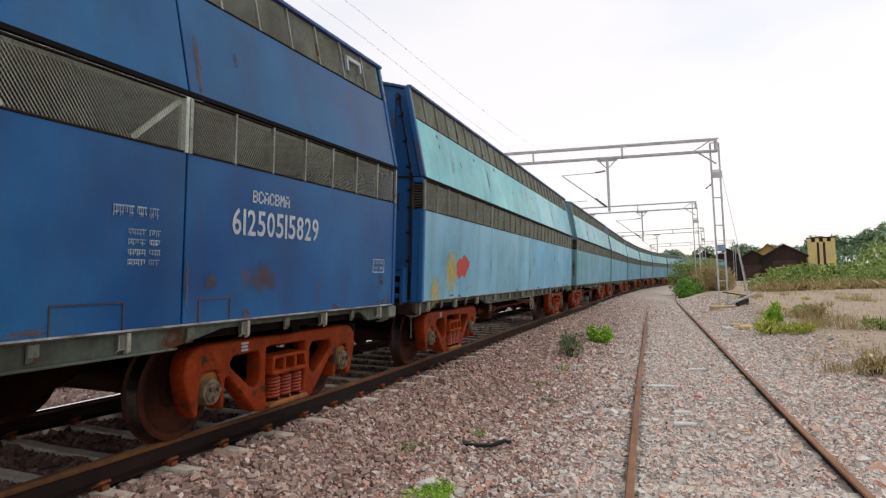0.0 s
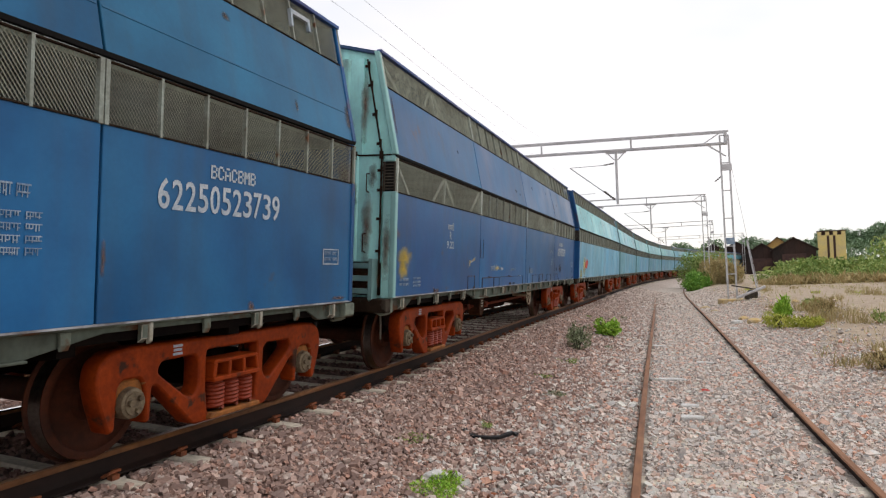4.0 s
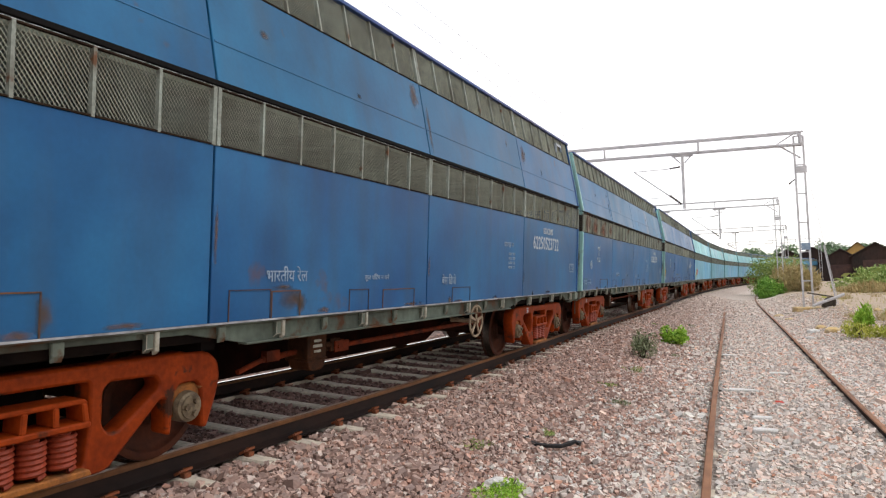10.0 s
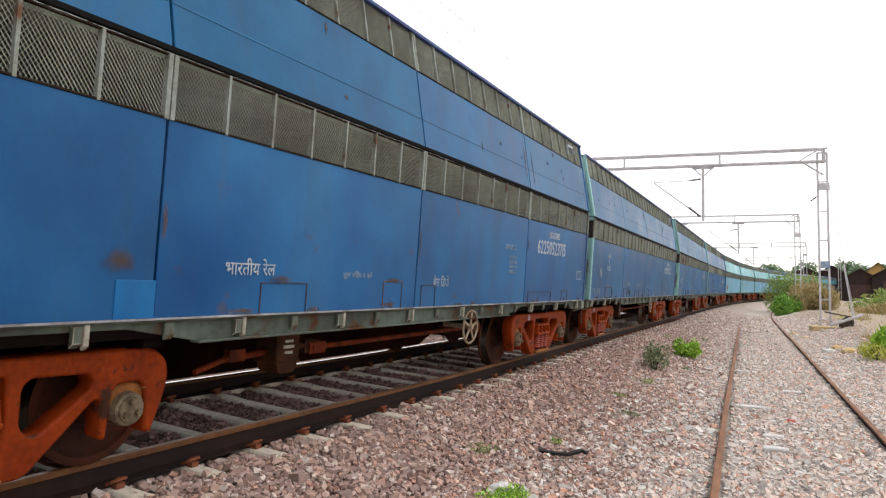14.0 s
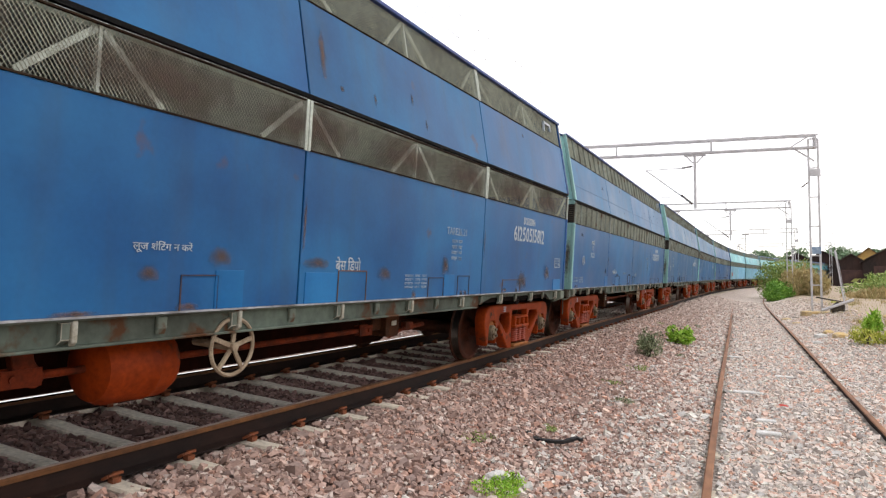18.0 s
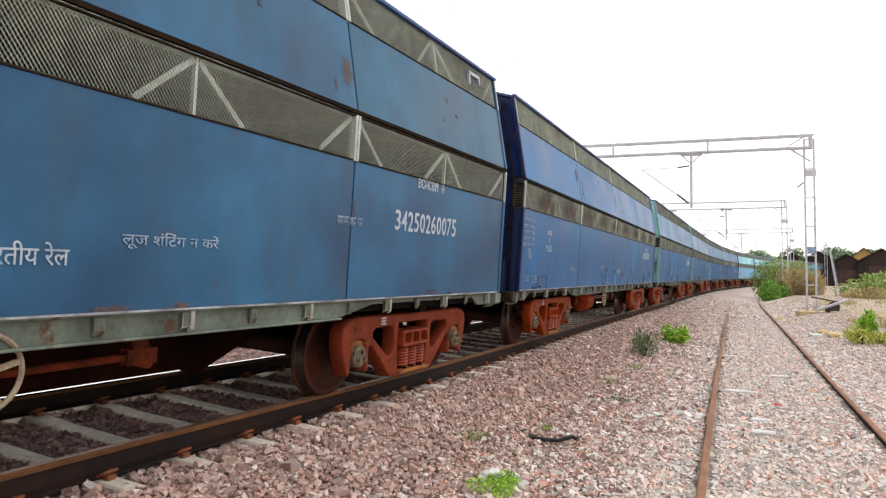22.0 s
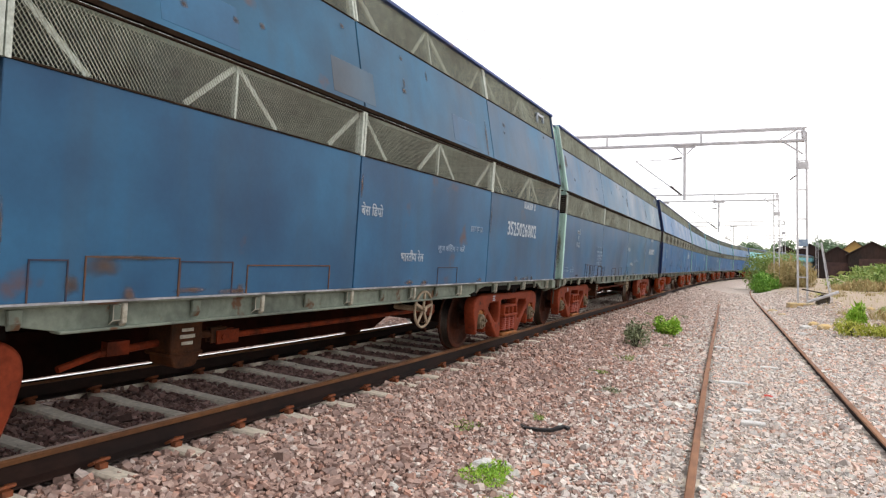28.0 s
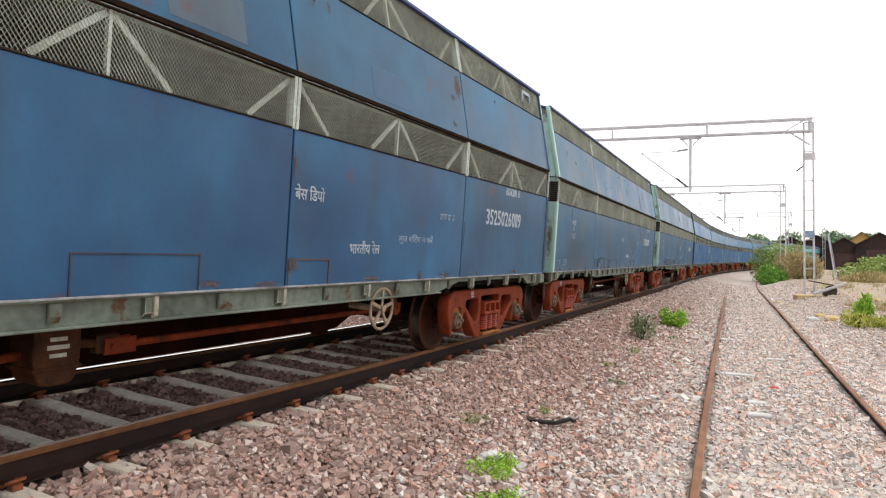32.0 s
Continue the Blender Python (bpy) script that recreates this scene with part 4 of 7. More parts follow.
def end_meshes():
    """The pieces of an end, facing -y: wall, doors, locking rods, railings, headstock, coupler."""
    out = {}
    out["wall"] = Geo().prism(end_profile(0.02), 0.0, 0.04, "y").mesh("end_wall", M["teal"])

    def ribbed(half, ribs, height):
        prof = [(-half, 0.0), (-half, -0.035)]
        for x in ribs:
            prof += [(x - 0.045, -0.035), (x - 0.028, -0.058), (x + 0.028, -0.058), (x + 0.045, -0.035)]
        prof += [(half, -0.035), (half, 0.0)]
        return Geo().prism(prof, 0, height, "z")

    lv = Geo().box(-0.068, 0.068, -0.03, 0.0, 0, 0.33, 1)
    for k in range(9):
        lv.prism([(-0.05, 0.02 + k * 0.034), (-0.036, 0.038 + k * 0.034), (-0.030, 0.038 + k * 0.034), (-0.044, 0.02 + k * 0.034)], -0.06, 0.06)
    for x in (-0.066, 0.066):
        lv.box(x - 0.009, x + 0.009, -0.058, 0.0, 0, 0.33)
    out["louvre"] = lv.mesh("vent_louvre", M["lever"], M["gap"])
    out["plate_low"] = Geo().box(-0.07, 0.068, -0.052, 0.0, Z_SILL - 0.02, Z_MESH + 0.01).box(-0.07, 0.068, -0.052, 0.0, Z_MESH + 0.345, Z_SHOULDER - 0.012).mesh("corner_plate", M["teal"], bevel=0.006)
    jt = Geo().box(-1.40, 1.40, -0.045, 0.0, -0.012, 0.006)
    for x in (-1.3, -0.98, -0.72, -0.06, 0.06, 0.72, 0.98, 1.3):
        jt.box(x - 0.014, x + 0.014, -0.085, -0.04, -0.05, 0.04)
    out["joint"] = jt.mesh("joint_bar", M["beam"])
    grip = Geo().tube((0, -0.04, 0), (0, -0.11, 0.01), 0.007, 6).tube((0, -0.11, 0.01), (0, -0.11, 0.2), 0.007, 6).tube((0, -0.11, 0.2), (0, -0.04, 0.21), 0.007, 6)
    out["grip"] = grip.mesh("grab_handle", M["beam"])
    out["door_low"] = ribbed(0.635, (-0.36, 0.02, 0.32), Z_SHOULDER - 1.36).mesh("end_door", M["teal"])
    out["door_up"] = ribbed(0.515, (-0.30, 0.0, 0.30), 1.09).mesh("end_door", M["teal"])

    def rod(height, stops, lever=True):
        g = Geo().tube((0, -0.085, 0), (0, -0.085, height), 0.011, 8)
        for z in stops:
            g.box(-0.020, 0.020, -0.105, -0.03, z, z + 0.028).box(-0.032, 0.032, -0.105, -0.088, z + 0.03, z + 0.042)
        if lever:
            g.bar((-0.02, -0.11, 0.55), (0.20, -0.12, 0.57), 0.018, 0.024).box(0.06, 0.13, -0.11, -0.03, 0.52, 0.60)
        return g

    out["rod"] = rod(Z_SHOULDER - 1.33, (0.06, 0.30, 0.78, 1.05)).mesh("locking_rod", M["under"])
    out["rod_up"] = rod(1.08, (0.06, 0.35, 0.75, 0.98), False).mesh("locking_rod", M["under"])
    hinge = Geo().tube((0, -0.06, 0), (0, -0.06, 0.09), 0.014, 6).box(-0.055, 0.0, -0.05, -0.03, 0.03, 0.06)
    out["hinge"] = hinge.mesh("hinge", M["beam"])
    out["pin"] = Geo().tube((0, -0.062, 0), (0, -0.062, Z_SHOULDER - 1.33), 0.011, 6).mesh("hinge_pin", M["beam"])
    out["pin_up"] = Geo().tube((1.30, -0.05, Z_SHOULDER + 0.01), (1.09, -0.05, 3.62), 0.011, 6).mesh("hinge_pin", M["beam"])
    out["rail"] = Geo().box(-1.27, 1.27, -0.15, -0.095, 0, 0.06).mesh("end_rail", M["teal"], bevel=0.006)
    # dark sheet added on the wall as the shade between the end rails
    out["shade"] = Geo().box(-1.31, 1.31, -0.014, 0.0, 0.972, 1.338).mesh("sill_plate", M["beam"])
    out["post"] = Geo().box(-0.026, 0.026, -0.165, -0.02, -0.06, 0.41).mesh("end_rail_post", M["teal"], bevel=0.005)
    head = Geo().box(-W + 0.03, W - 0.03, -0.12, 0.02, 0.79, 0.94).prism([(-0.5, 0.80), (0.5, 0.80), (0.36, 0.46), (-0.36, 0.46)], -0.14, 0.1, "y").box(-0.24, 0.24, -0.17, -0.12, 0.50, 0.74)
    out["head"] = head.mesh("headstock", M["beam"], bevel=0.01)
    out["knee"] = Geo().prism([(-0.13, 0.94), (0.09, 0.94), (0.09, 0.79), (0.02, 0.75), (-0.13, 0.82)], -0.08, 0.10, "y").mesh("sill_knee", M["sill"], bevel=0.008)
    coup = Geo().box(-0.08, 0.08, -0.30, -0.1, 0.55, 0.70).prism([(-0.14, -0.24), (0.16, -0.24), (0.17, -0.375), (0.05, -0.40), (0.02, -0.33), (-0.14, -0.36)], 0.50, 0.76, "z")
    out["coupler"] = coup.mesh("coupler", M["under"], bevel=0.012)
    hose = Geo().sweep([(0.62, -0.12, 0.90), (0.62, -0.16, 0.84), (0.62, -0.17, 0.58), (0.62, -0.19, 0.46), (0.62, -0.23, 0.42), (0.62, -0.27, 0.46), (0.62, -0.285, 0.58), (0.62, -0.285, 0.74), (0.62, -0.31, 0.82)], 0.030, 0.030)
    hose.tube((0.62, -0.23, 0.42), (0.62, -0.23, 0.31), 0.012, 6)
    lift = Geo().tube((0.2, -0.16, 0.80), (0.9, -0.10, 0.88), 0.011, 6).tube((0.9, -0.10, 0.88), (1.36, -0.06, 0.86), 0.011, 6).tube((1.36, -0.06, 0.86), (1.37, -0.06, 0.50), 0.011, 6)
    out["lift"] = lift.mesh("uncoupling_lever", M["lever"])
    out["hose"] = hose.mesh("brake_hose", M["rubber"])
    return out


def stain_sheet(w, h, mat):
    """A film of paint or rust on a panel."""
    return Geo().box(0, 0.001, -w / 2, w / 2, -h / 2, h / 2).mesh("stain_sheet", mat)


END = end_meshes()


def shade_of(c):
    """The end's colour darkened against stronger light on corner posts; duller paint for rails."""
    return tuple(0.62 * v + 0.02 for v in c) if sum(c) > 0.7 else c


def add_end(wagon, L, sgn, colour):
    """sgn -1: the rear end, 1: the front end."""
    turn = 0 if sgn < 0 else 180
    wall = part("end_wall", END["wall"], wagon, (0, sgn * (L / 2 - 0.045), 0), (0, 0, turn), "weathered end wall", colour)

    def put(name, key, x, z, label="", tint=None):
        return part(name, END[key], wall, (x, 0, z), (0, 0, 0), label, tint or colour)

    for k in (-1, 1):
        put("end_door", "door_low", k * 0.65, 1.35, "rust-streaked end door")
        put("end_door", "door_up", k * 0.53, Z_SHOULDER + 0.012)
        for x in (0.10, 0.72):
            put("locking_rod", "rod", k * x, 1.33, "grimy locking rod with lever" if x > 0.5 else "")
            put("locking_rod", "rod_up", k * x * 0.96, Z_SHOULDER + 0.01)
        put("hinge_pin", "pin", k * 1.305, 1.33)
        for z in (1.42, 1.78, 2.10, 2.32):
            put("hinge", "hinge", k * 1.305 + (0.07 if k < 0 else 0), z, "rusty door hinge")
        for z in (2.62, 2.95, 3.28, 3.5):
            put("hinge", "hinge", k * (1.30 - 0.19 * (z - Z_SHOULDER)) + (0.055 if k < 0 else 0), z)
        part("hinge_pin", END["pin_up"], wall, (0, 0, 0), (0, 0, 0)).scale = (k, 1, 1)
        put("corner_plate", "plate_low", k * 1.396, 0, "", shade_of(colour))
        put("vent_louvre", "louvre", k * 1.396, Z_MESH + 0.012, "black louvre with slats")
        part("sill_knee", END["knee"], wagon, (k * (W - 0.13), sgn * L / 2, 0), (0, 0, turn), "grey-green corner bracket")
    put("joint_bar", "joint", 0, Z_SHOULDER, "rusty joint between the end doors")
    for x, z in ((1.12, 1.45), (0.86, 1.86), (1.15, 2.12), (-0.95, 1.9), (0.45, 2.75), (0.9, 2.8)):
        put("grab_handle", "grip", x, z)
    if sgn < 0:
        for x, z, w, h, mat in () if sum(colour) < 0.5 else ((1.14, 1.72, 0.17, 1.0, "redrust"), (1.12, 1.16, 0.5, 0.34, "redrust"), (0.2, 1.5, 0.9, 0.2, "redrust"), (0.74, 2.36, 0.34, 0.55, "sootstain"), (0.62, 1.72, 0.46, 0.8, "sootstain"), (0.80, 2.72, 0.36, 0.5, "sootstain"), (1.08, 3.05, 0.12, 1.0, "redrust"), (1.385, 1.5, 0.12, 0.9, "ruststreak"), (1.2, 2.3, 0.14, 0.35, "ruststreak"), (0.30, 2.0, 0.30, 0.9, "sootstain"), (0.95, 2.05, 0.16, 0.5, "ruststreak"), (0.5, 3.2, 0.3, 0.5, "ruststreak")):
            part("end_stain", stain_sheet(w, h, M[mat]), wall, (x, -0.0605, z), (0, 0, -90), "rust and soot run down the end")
    put("sill_plate", "shade", 0, 0, "dark plate standing for the shade behind the end rails")
    for z in (0.99, 1.13, 1.27):
        put("end_rail", "rail", 0, z, "", shade_of(shade_of(colour)))
    for x in (-1.25, -0.62, 0.0, 0.62, 1.25):
        put("end_rail_post", "post", x, 0.97, "", shade_of(shade_of(colour)))
    for nm, key, lab in (("headstock", "head", "rusty grimy headstock"), ("coupler", "coupler", "dark greasy coupler"), ("brake_hose", "hose", "black rubber brake hose")) + ((("uncoupling_lever", "lift", "bent grimy uncoupling lever"),) if sgn < 0 else ()):
        part(nm, END[key], wagon, (0, sgn * L / 2, 0), (0, 0, turn), lab)


# strokes of stencil letters in a box 1 high and 0.62 wide, bridged as stencils are
GLYPHS = {
    "A": ((0.05, 0.0, 0.05, 0.72), (0.57, 0.0, 0.57, 0.72), (0.12, 0.92, 0.50, 0.92), (0.17, 0.40, 0.45, 0.40)),
    "B": ((0.05, 0.0, 0.05, 1.0), (0.17, 0.93, 0.48, 0.93), (0.17, 0.52, 0.48, 0.52), (0.17, 0.07, 0.48, 0.07), (0.56, 0.60, 0.56, 0.86), (0.56, 0.14, 0.56, 0.44)),
    "C": ((0.05, 0.12, 0.05, 0.88), (0.14, 0.93, 0.48, 0.93), (0.14, 0.07, 0.48, 0.07), (0.56, 0.66, 0.56, 0.86), (0.56, 0.14, 0.56, 0.34)),
    "M": ((0.05, 0.0, 0.05, 1.0), (0.57, 0.0, 0.57, 1.0), (0.14, 0.92, 0.29, 0.45), (0.48, 0.92, 0.33, 0.45)),
}


def stencil(body, width, height, mat="letter"):
    """One mesh a letter, in the plane x = 0, reading along +y round the middle."""
    step = width / (len(body) - 0.2)
    out = []
    for i, ch in enumerate(body):
        if ch not in GLYPHS:
            continue
        g = Geo()
        for y0, z0, y1, z1 in GLYPHS[ch]:
            a, b = (0.0, y0 / 0.62 * step * 0.8, z0 * height), (0.0, y1 / 0.62 * step * 0.8, z1 * height)
            g.bar(a, b, 0.003, height * 0.16, up=(0, 0, 1) if abs(y1 - y0) > abs(z1 - z0) else (0, 1, 0))
        out.append((g.mesh("letter", M[mat]), i * step - width / 2))
    return out


def digits(body, width, height):
    """One mesh a digit, evenly set, a one set narrower."""
    wide = [0.42 if ch == "1" else 1.0 for ch in body]
    unit = width / (sum(wide) - 0.15)
    out, y = [], -width / 2
    for ch, wd in zip(body, wide):
        me = cached(("digit", ch, round(unit, 4), height), lambda: fitted("l" if ch == "1" else ch, unit * (wd - 0.18), height, heavy=0.012))
        out.append((me, y + unit * (wd - 0.15) / 2))
        y += unit * wd
    return out


def fitted(body, width, height, mat="letter", heavy=0.03):
    """Lettering as a thin mesh of a given width and height, in the plane x = 0, facing +x, its foot at 0."""
    cu = bpy.data.curves.new("lettering", "FONT")
    cu.body, cu.size, cu.extrude, cu.align_x = body, 1.0, 0.0015, "CENTER"
    cu.resolution_u, cu.offset = 3, heavy
    tmp = bpy.data.objects.new("tmp", cu)
    me = bpy.data.meshes.new_from_object(tmp)
    bpy.data.objects.remove(tmp)
    co = np.array([v.co for v in me.vertices])
    lo, hi = co.min(0), co.max(0)
    sx, sy = width / (hi[0] - lo[0]), height / (hi[1] - lo[1])
    me.transform(Matrix(((0, 0, 1, 0), (sx, 0, 0, -sx * (lo[0] + hi[0]) / 2), (0, sy, 0, -sy * lo[1]), (0, 0, 0, 1))))
    me.materials.clear()
    me.materials.append(M[mat])
    me.name = "lettering"
    return me


def bar_text(width, h, words, seed=1, lines=1):
    """Writing that cannot be read: short upright bars under a head line, word by word."""
    g = Geo()
    rng = random.Random(seed)
    for ln in range(lines):
        z = -ln * h * 1.55
        y = -width / 2
        unit = width / (sum(words) + 0.6 * (len(words) - 1))
        for wd in words:
            L = wd * unit
            g.box(0, 0.003, y, y + L, z + h * 0.86, z + h)
            k = 0.0
            while k < L - 0.01:
                st = unit * rng.uniform(0.25, 0.55)
                g.box(0, 0.003, y + k, y + k + st * 0.28, z + rng.choice((0, h * 0.1, h * 0.35)), z + h * 0.86)
                if rng.random() < 0.6:
                    g.box(0, 0.003, y + k, y + min(k + st, L), z + h * 0.30, z + h * 0.42)
                k += st
            y += L + 0.6 * unit
    return g.mesh("lettering", M["faded"])


def roof_mesh(L):
    prof = end_profile(0.0)[3:8]
    inner = [(x * 0.97, z - 0.03) for x, z in prof]
    return Geo().prism(prof + inner[::-1], -L / 2, L / 2, "y").mesh("roof", M["roof"], bevel=0.004)


def hand_wheel():
    g = Geo()
    n = 28
    for i in range(n):
        a, b = 2 * math.pi * i / n, 2 * math.pi * (i + 1) / n
        g.tube((0, 0.19 * math.cos(a), 0.19 * math.sin(a)), (0, 0.19 * math.cos(b), 0.19 * math.sin(b)), 0.014, 6)
    for i in range(5):
        a = 2 * math.pi / 5 * i + 0.25
        g.bar((0, 0.03 * math.cos(a), 0.03 * math.sin(a)), (0, 0.185 * math.cos(a), 0.185 * math.sin(a)), 0.030, 0.014, up=(1, 0, 0))
    g.tube((-0.35, 0, 0), (0.03, 0, 0), 0.03, 8)
    return g.mesh("hand_wheel", M["handwheel"], smooth=True)


HANDWHEEL = hand_wheel()
CYL = Geo().prism(rounded([(-0.135, 0.76), (-0.14, 0.46), (-0.10, 0.335), (0.10, 0.335), (0.14, 0.46), (0.135, 0.76)], 0.05, 3), 0.46, 0.68)
for z in (0.42, 0.67):
    CYL.box(0.44, 0.69, -0.148, 0.148, z, z + 0.025)
CYL.tube((0.6, 0.14, 0.55), (0.6, 0.30, 0.53), 0.03).box(0.57, 0.585, 0.27, 0.43, 0.47, 0.585).box(0.615, 0.63, 0.27, 0.43, 0.47, 0.585)
CYL = CYL.mesh("brake_cylinder", M["drum"], bevel=0.008)
CYL_PLATE = Geo().box(0.44, 0.72, -0.165, 0.165, 0.765, 0.785)
for y in (-0.12, 0.0, 0.12):
    CYL_PLATE.tube((0.69, y, 0.785), (0.69, y, 0.85), 0.016, 6).box(0.66, 0.72, y - 0.028, y + 0.028, 0.785, 0.805)
CYL_PLATE = CYL_PLATE.mesh("mount_plate", M["adapter"])
CYL_MARK = Geo().box(0, 0.003, -0.05, 0.05, 0.0, 0.022).box(0, 0.003, -0.065, 0.065, 0.045, 0.07).box(0, 0.003, -0.05, 0.05, 0.092, 0.114).mesh("stencil", M["bracket"])
TANK = Geo().lathe([(-0.29, 0.02), (-0.28, 0.12), (-0.25, 0.20), (-0.19, 0.23), (0.05, 0.23), (0.06, 0.237), (0.08, 0.237), (0.09, 0.23), (0.19, 0.23), (0.25, 0.20), (0.28, 0.12), (0.29, 0.02)], 20).mesh("air_tank", M["bogie"], smooth=True)
ROD = Geo().tube((0, -1.6, 0), (0, 1.6, 0.02), 0.024, 8).box(-0.034, -0.022, -1.78, -1.56, -0.05, 0.05).box(0.022, 0.034, -1.78, -1.56, -0.05, 0.05).tube((-0.045, -1.72, 0), (0.045, -1.72, 0), 0.022, 8).box(-0.034, -0.022, 1.54, 1.76, -0.03, 0.07).box(0.022, 0.034, 1.54, 1.76, -0.03, 0.07).tube((-0.045, 1.7, 0.02), (0.045, 1.7, 0.02), 0.022, 8).mesh("brake_rod", M["rod"])
ROD_SHORT = Geo().tube((0, -0.42, -0.075), (0, -0.15, -0.01), 0.022, 8).tube((0, -0.15, -0.01), (0, 0.32, 0.015), 0.026, 8).box(-0.03, 0.03, -0.12, 0.04, -0.03, 0.06).mesh("brake_rod", M["rod"])
LEVER = Geo().prism(rounded([(-0.10, 0.82), (0.02, 0.82), (0.05, 0.68), (0.12, 0.60), (0.07, 0.53), (-0.03, 0.56), (-0.07, 0.66)], 0.03, 3), -0.03, 0.03).mesh("brake_lever", M["rod"], bevel=0.008)
VALVE = Geo().prism(rounded([(-0.13, 0.77), (-0.13, 0.53), (0.13, 0.53), (0.13, 0.77)], 0.03, 2), -0.16, 0.10).box(0.10, 0.112, -0.05, 0.06, 0.64, 0.70, 1).prism(rounded([(-0.30, 0.72), (-0.30, 0.60), (-0.13, 0.60), (-0.13, 0.72)], 0.03, 2), -0.12, 0.04).mesh("distributor_valve", M["drum"], M["bracket"], bevel=0.008)
BRACKET = Geo().prism([(0, 0.01), (0.0, -0.105), (-0.03, -0.13), (-0.05, 0.01)], 0.012, 0.044, "y").prism([(-0.012, 0), (-0.012, -0.09), (-0.05, -0.12), (-0.05, 0)], -0.04, 0.010, "y", 1).mesh("bracket", M["bracket"], M["sill"], bevel=0.004)
BRACKET_DARK = Geo().prism([(-0.02, 0), (-0.02, -0.07), (-0.04, -0.11), (-0.05, 0)], -0.035, 0.035, "y").mesh("bracket", M["sill"], bevel=0.005)
POST = Geo().prism([(-0.05, Z_SILL - 0.01), (0.012, Z_SILL - 0.01), (0.012, Z_MESH + 0.01), (-0.05, Z_MESH + 0.01)], -0.04, 0.03, "y").mesh("corner_post", M["teal"], bevel=0.008)
POST_UP = Geo().prism([(W - 0.05, Z_SHOULDER), (W + 0.012, Z_SHOULDER), (W_ROOF + 0.012, Z_ROOF), (W_ROOF - 0.05, Z_ROOF)], -0.04, 0.03, "y").mesh("corner_post", M["teal"], bevel=0.008)


def flap_mesh(w, h, mat):
    """The raised weld round a patched flap, open below."""
    t, a = 0.008, w / 2
    return Geo().prism([(-a, 0), (-a, h), (a, h), (a, 0), (a - t, 0), (a - t, h - t), (t - a, h - t), (t - a, 0)], 0.0, 0.006).mesh("flap_weld", mat)


FLAPS = {  # wagon: flaps at the foot of its side, as place from the rear end, width, height, rusty?
    0: ((2.95, 0.36, 0.20, 1), (5.04, 3.0, 0.165, 0), (3.92, 0.70, 0.160, 0), (4.47, 0.36, 0.160, 0), (7.85, 0.71, 0.17, 0), (8.48, 0.33, 0.18, 1), (9.45, 0.50, 0.17, 0), (10.52, 0.34, 0.17, 1)),
    1: ((2.10, 0.80, 0.21, 1), (3.35, 0.44, 0.18, 0), (4.57, 0.39, 0.19, 1), (6.90, 0.50, 0.17, 0), (8.0, 0.40, 0.17, 0)),
    2: ((1.60, 0.62, 0.235, 1), (3.39, 0.42, 0.215, 0), (3.77, 0.33, 0.20, 1), (4.75, 0.31, 0.19, 0), (5.45, 0.61, 0.18, 1), (6.90, 0.50, 0.17, 0)),
    3: ((4.13, 0.50, 0.22, 0), (5.61, 0.33, 0.25, 1), (6.29, 0.30, 0.22, 0), (9.69, 1.0, 0.15, 0), (10.88, 0.30, 0.17, 1)),
    4: ((1.10, 0.48, 0.20, 0), (5.85, 0.30, 0.22, 0), (7.50, 0.42, 0.26, 1), (9.02, 0.35, 0.20, 0), (9.69, 0.31, 0.22, 0), (11.2, 0.65, 0.17, 1)),
    5: ((1.92, 0.19, 0.26, 0), (2.12, 0.22, 0.25, 1), (2.42, 0.19, 0.24, 0), (2.87, 0.38, 0.24, 0), (3.28, 0.40, 0.22, 1), (3.66, 0.24, 0.21, 0), (4.95, 0.45, 0.18, 0), (5.85, 0.40, 0.20, 0), (6.90, 0.30, 0.20, 0)),
    6: ((3.30, 0.21, 0.22, 0), (3.81, 0.63, 0.24, 1), (4.35, 0.45, 0.22, 0), (5.19, 0.96, 0.20, 1), (7.90, 0.50, 0.19, 0)),
    7: ((1.60, 0.40, 0.22, 0), (3.30, 0.40, 0.22, 1), (4.78, 0.86, 0.23, 0), (6.30, 0.50, 0.20, 1)),
    8: ((2.0, 0.50, 0.22, 0), (4.0, 0.60, 0.22, 1)),
}
PLATES = {0: ((7.12, 0.21, 0.20),), 3: ((2.89, 0.26, 0.22),), 4: ((6.10, 0.25, 0.25), (7.07, 0.40, 0.24), (9.33, 0.25, 0.23), (13.2, 0.38, 0.17))}
FOOT_RUST = {  # wagon: from the rear end, height, size
    0: ((7.17, 1.25, 0.14, 0.2), (10.46, 1.25, 0.2, 0.16)),
    1: ((6.86, 1.24, 0.2, 0.12), (2.45, 1.08, 0.12, 0.22)),
    2: ((3.93, 1.05, 0.14, 0.2), (1.92, 1.08, 0.12, 0.24), (3.72, 1.19, 0.3, 0.05)),
    3: ((2.77, 1.29, 0.26, 0.16), (4.07, 1.21, 0.3, 0.08), (5.6, 1.22, 0.34, 0.07)),
    4: ((6.0, 1.30, 0.26, 0.16), (7.0, 1.28, 0.4, 0.12), (5.46, 1.19, 0.2, 0.12), (9.2, 1.29, 0.22, 0.26), (12.66, 1.23, 0.34, 0.26)),
    5: ((2.24, 1.1, 0.06, 0.24), (3.28, 1.19, 0.4, 0.05)),
    6: ((3.42, 1.05, 0.12, 0.14), (3.8, 1.2, 0.6, 0.04)),
    7: ((6.08, 1.12, 0.2, 0.16),),
}


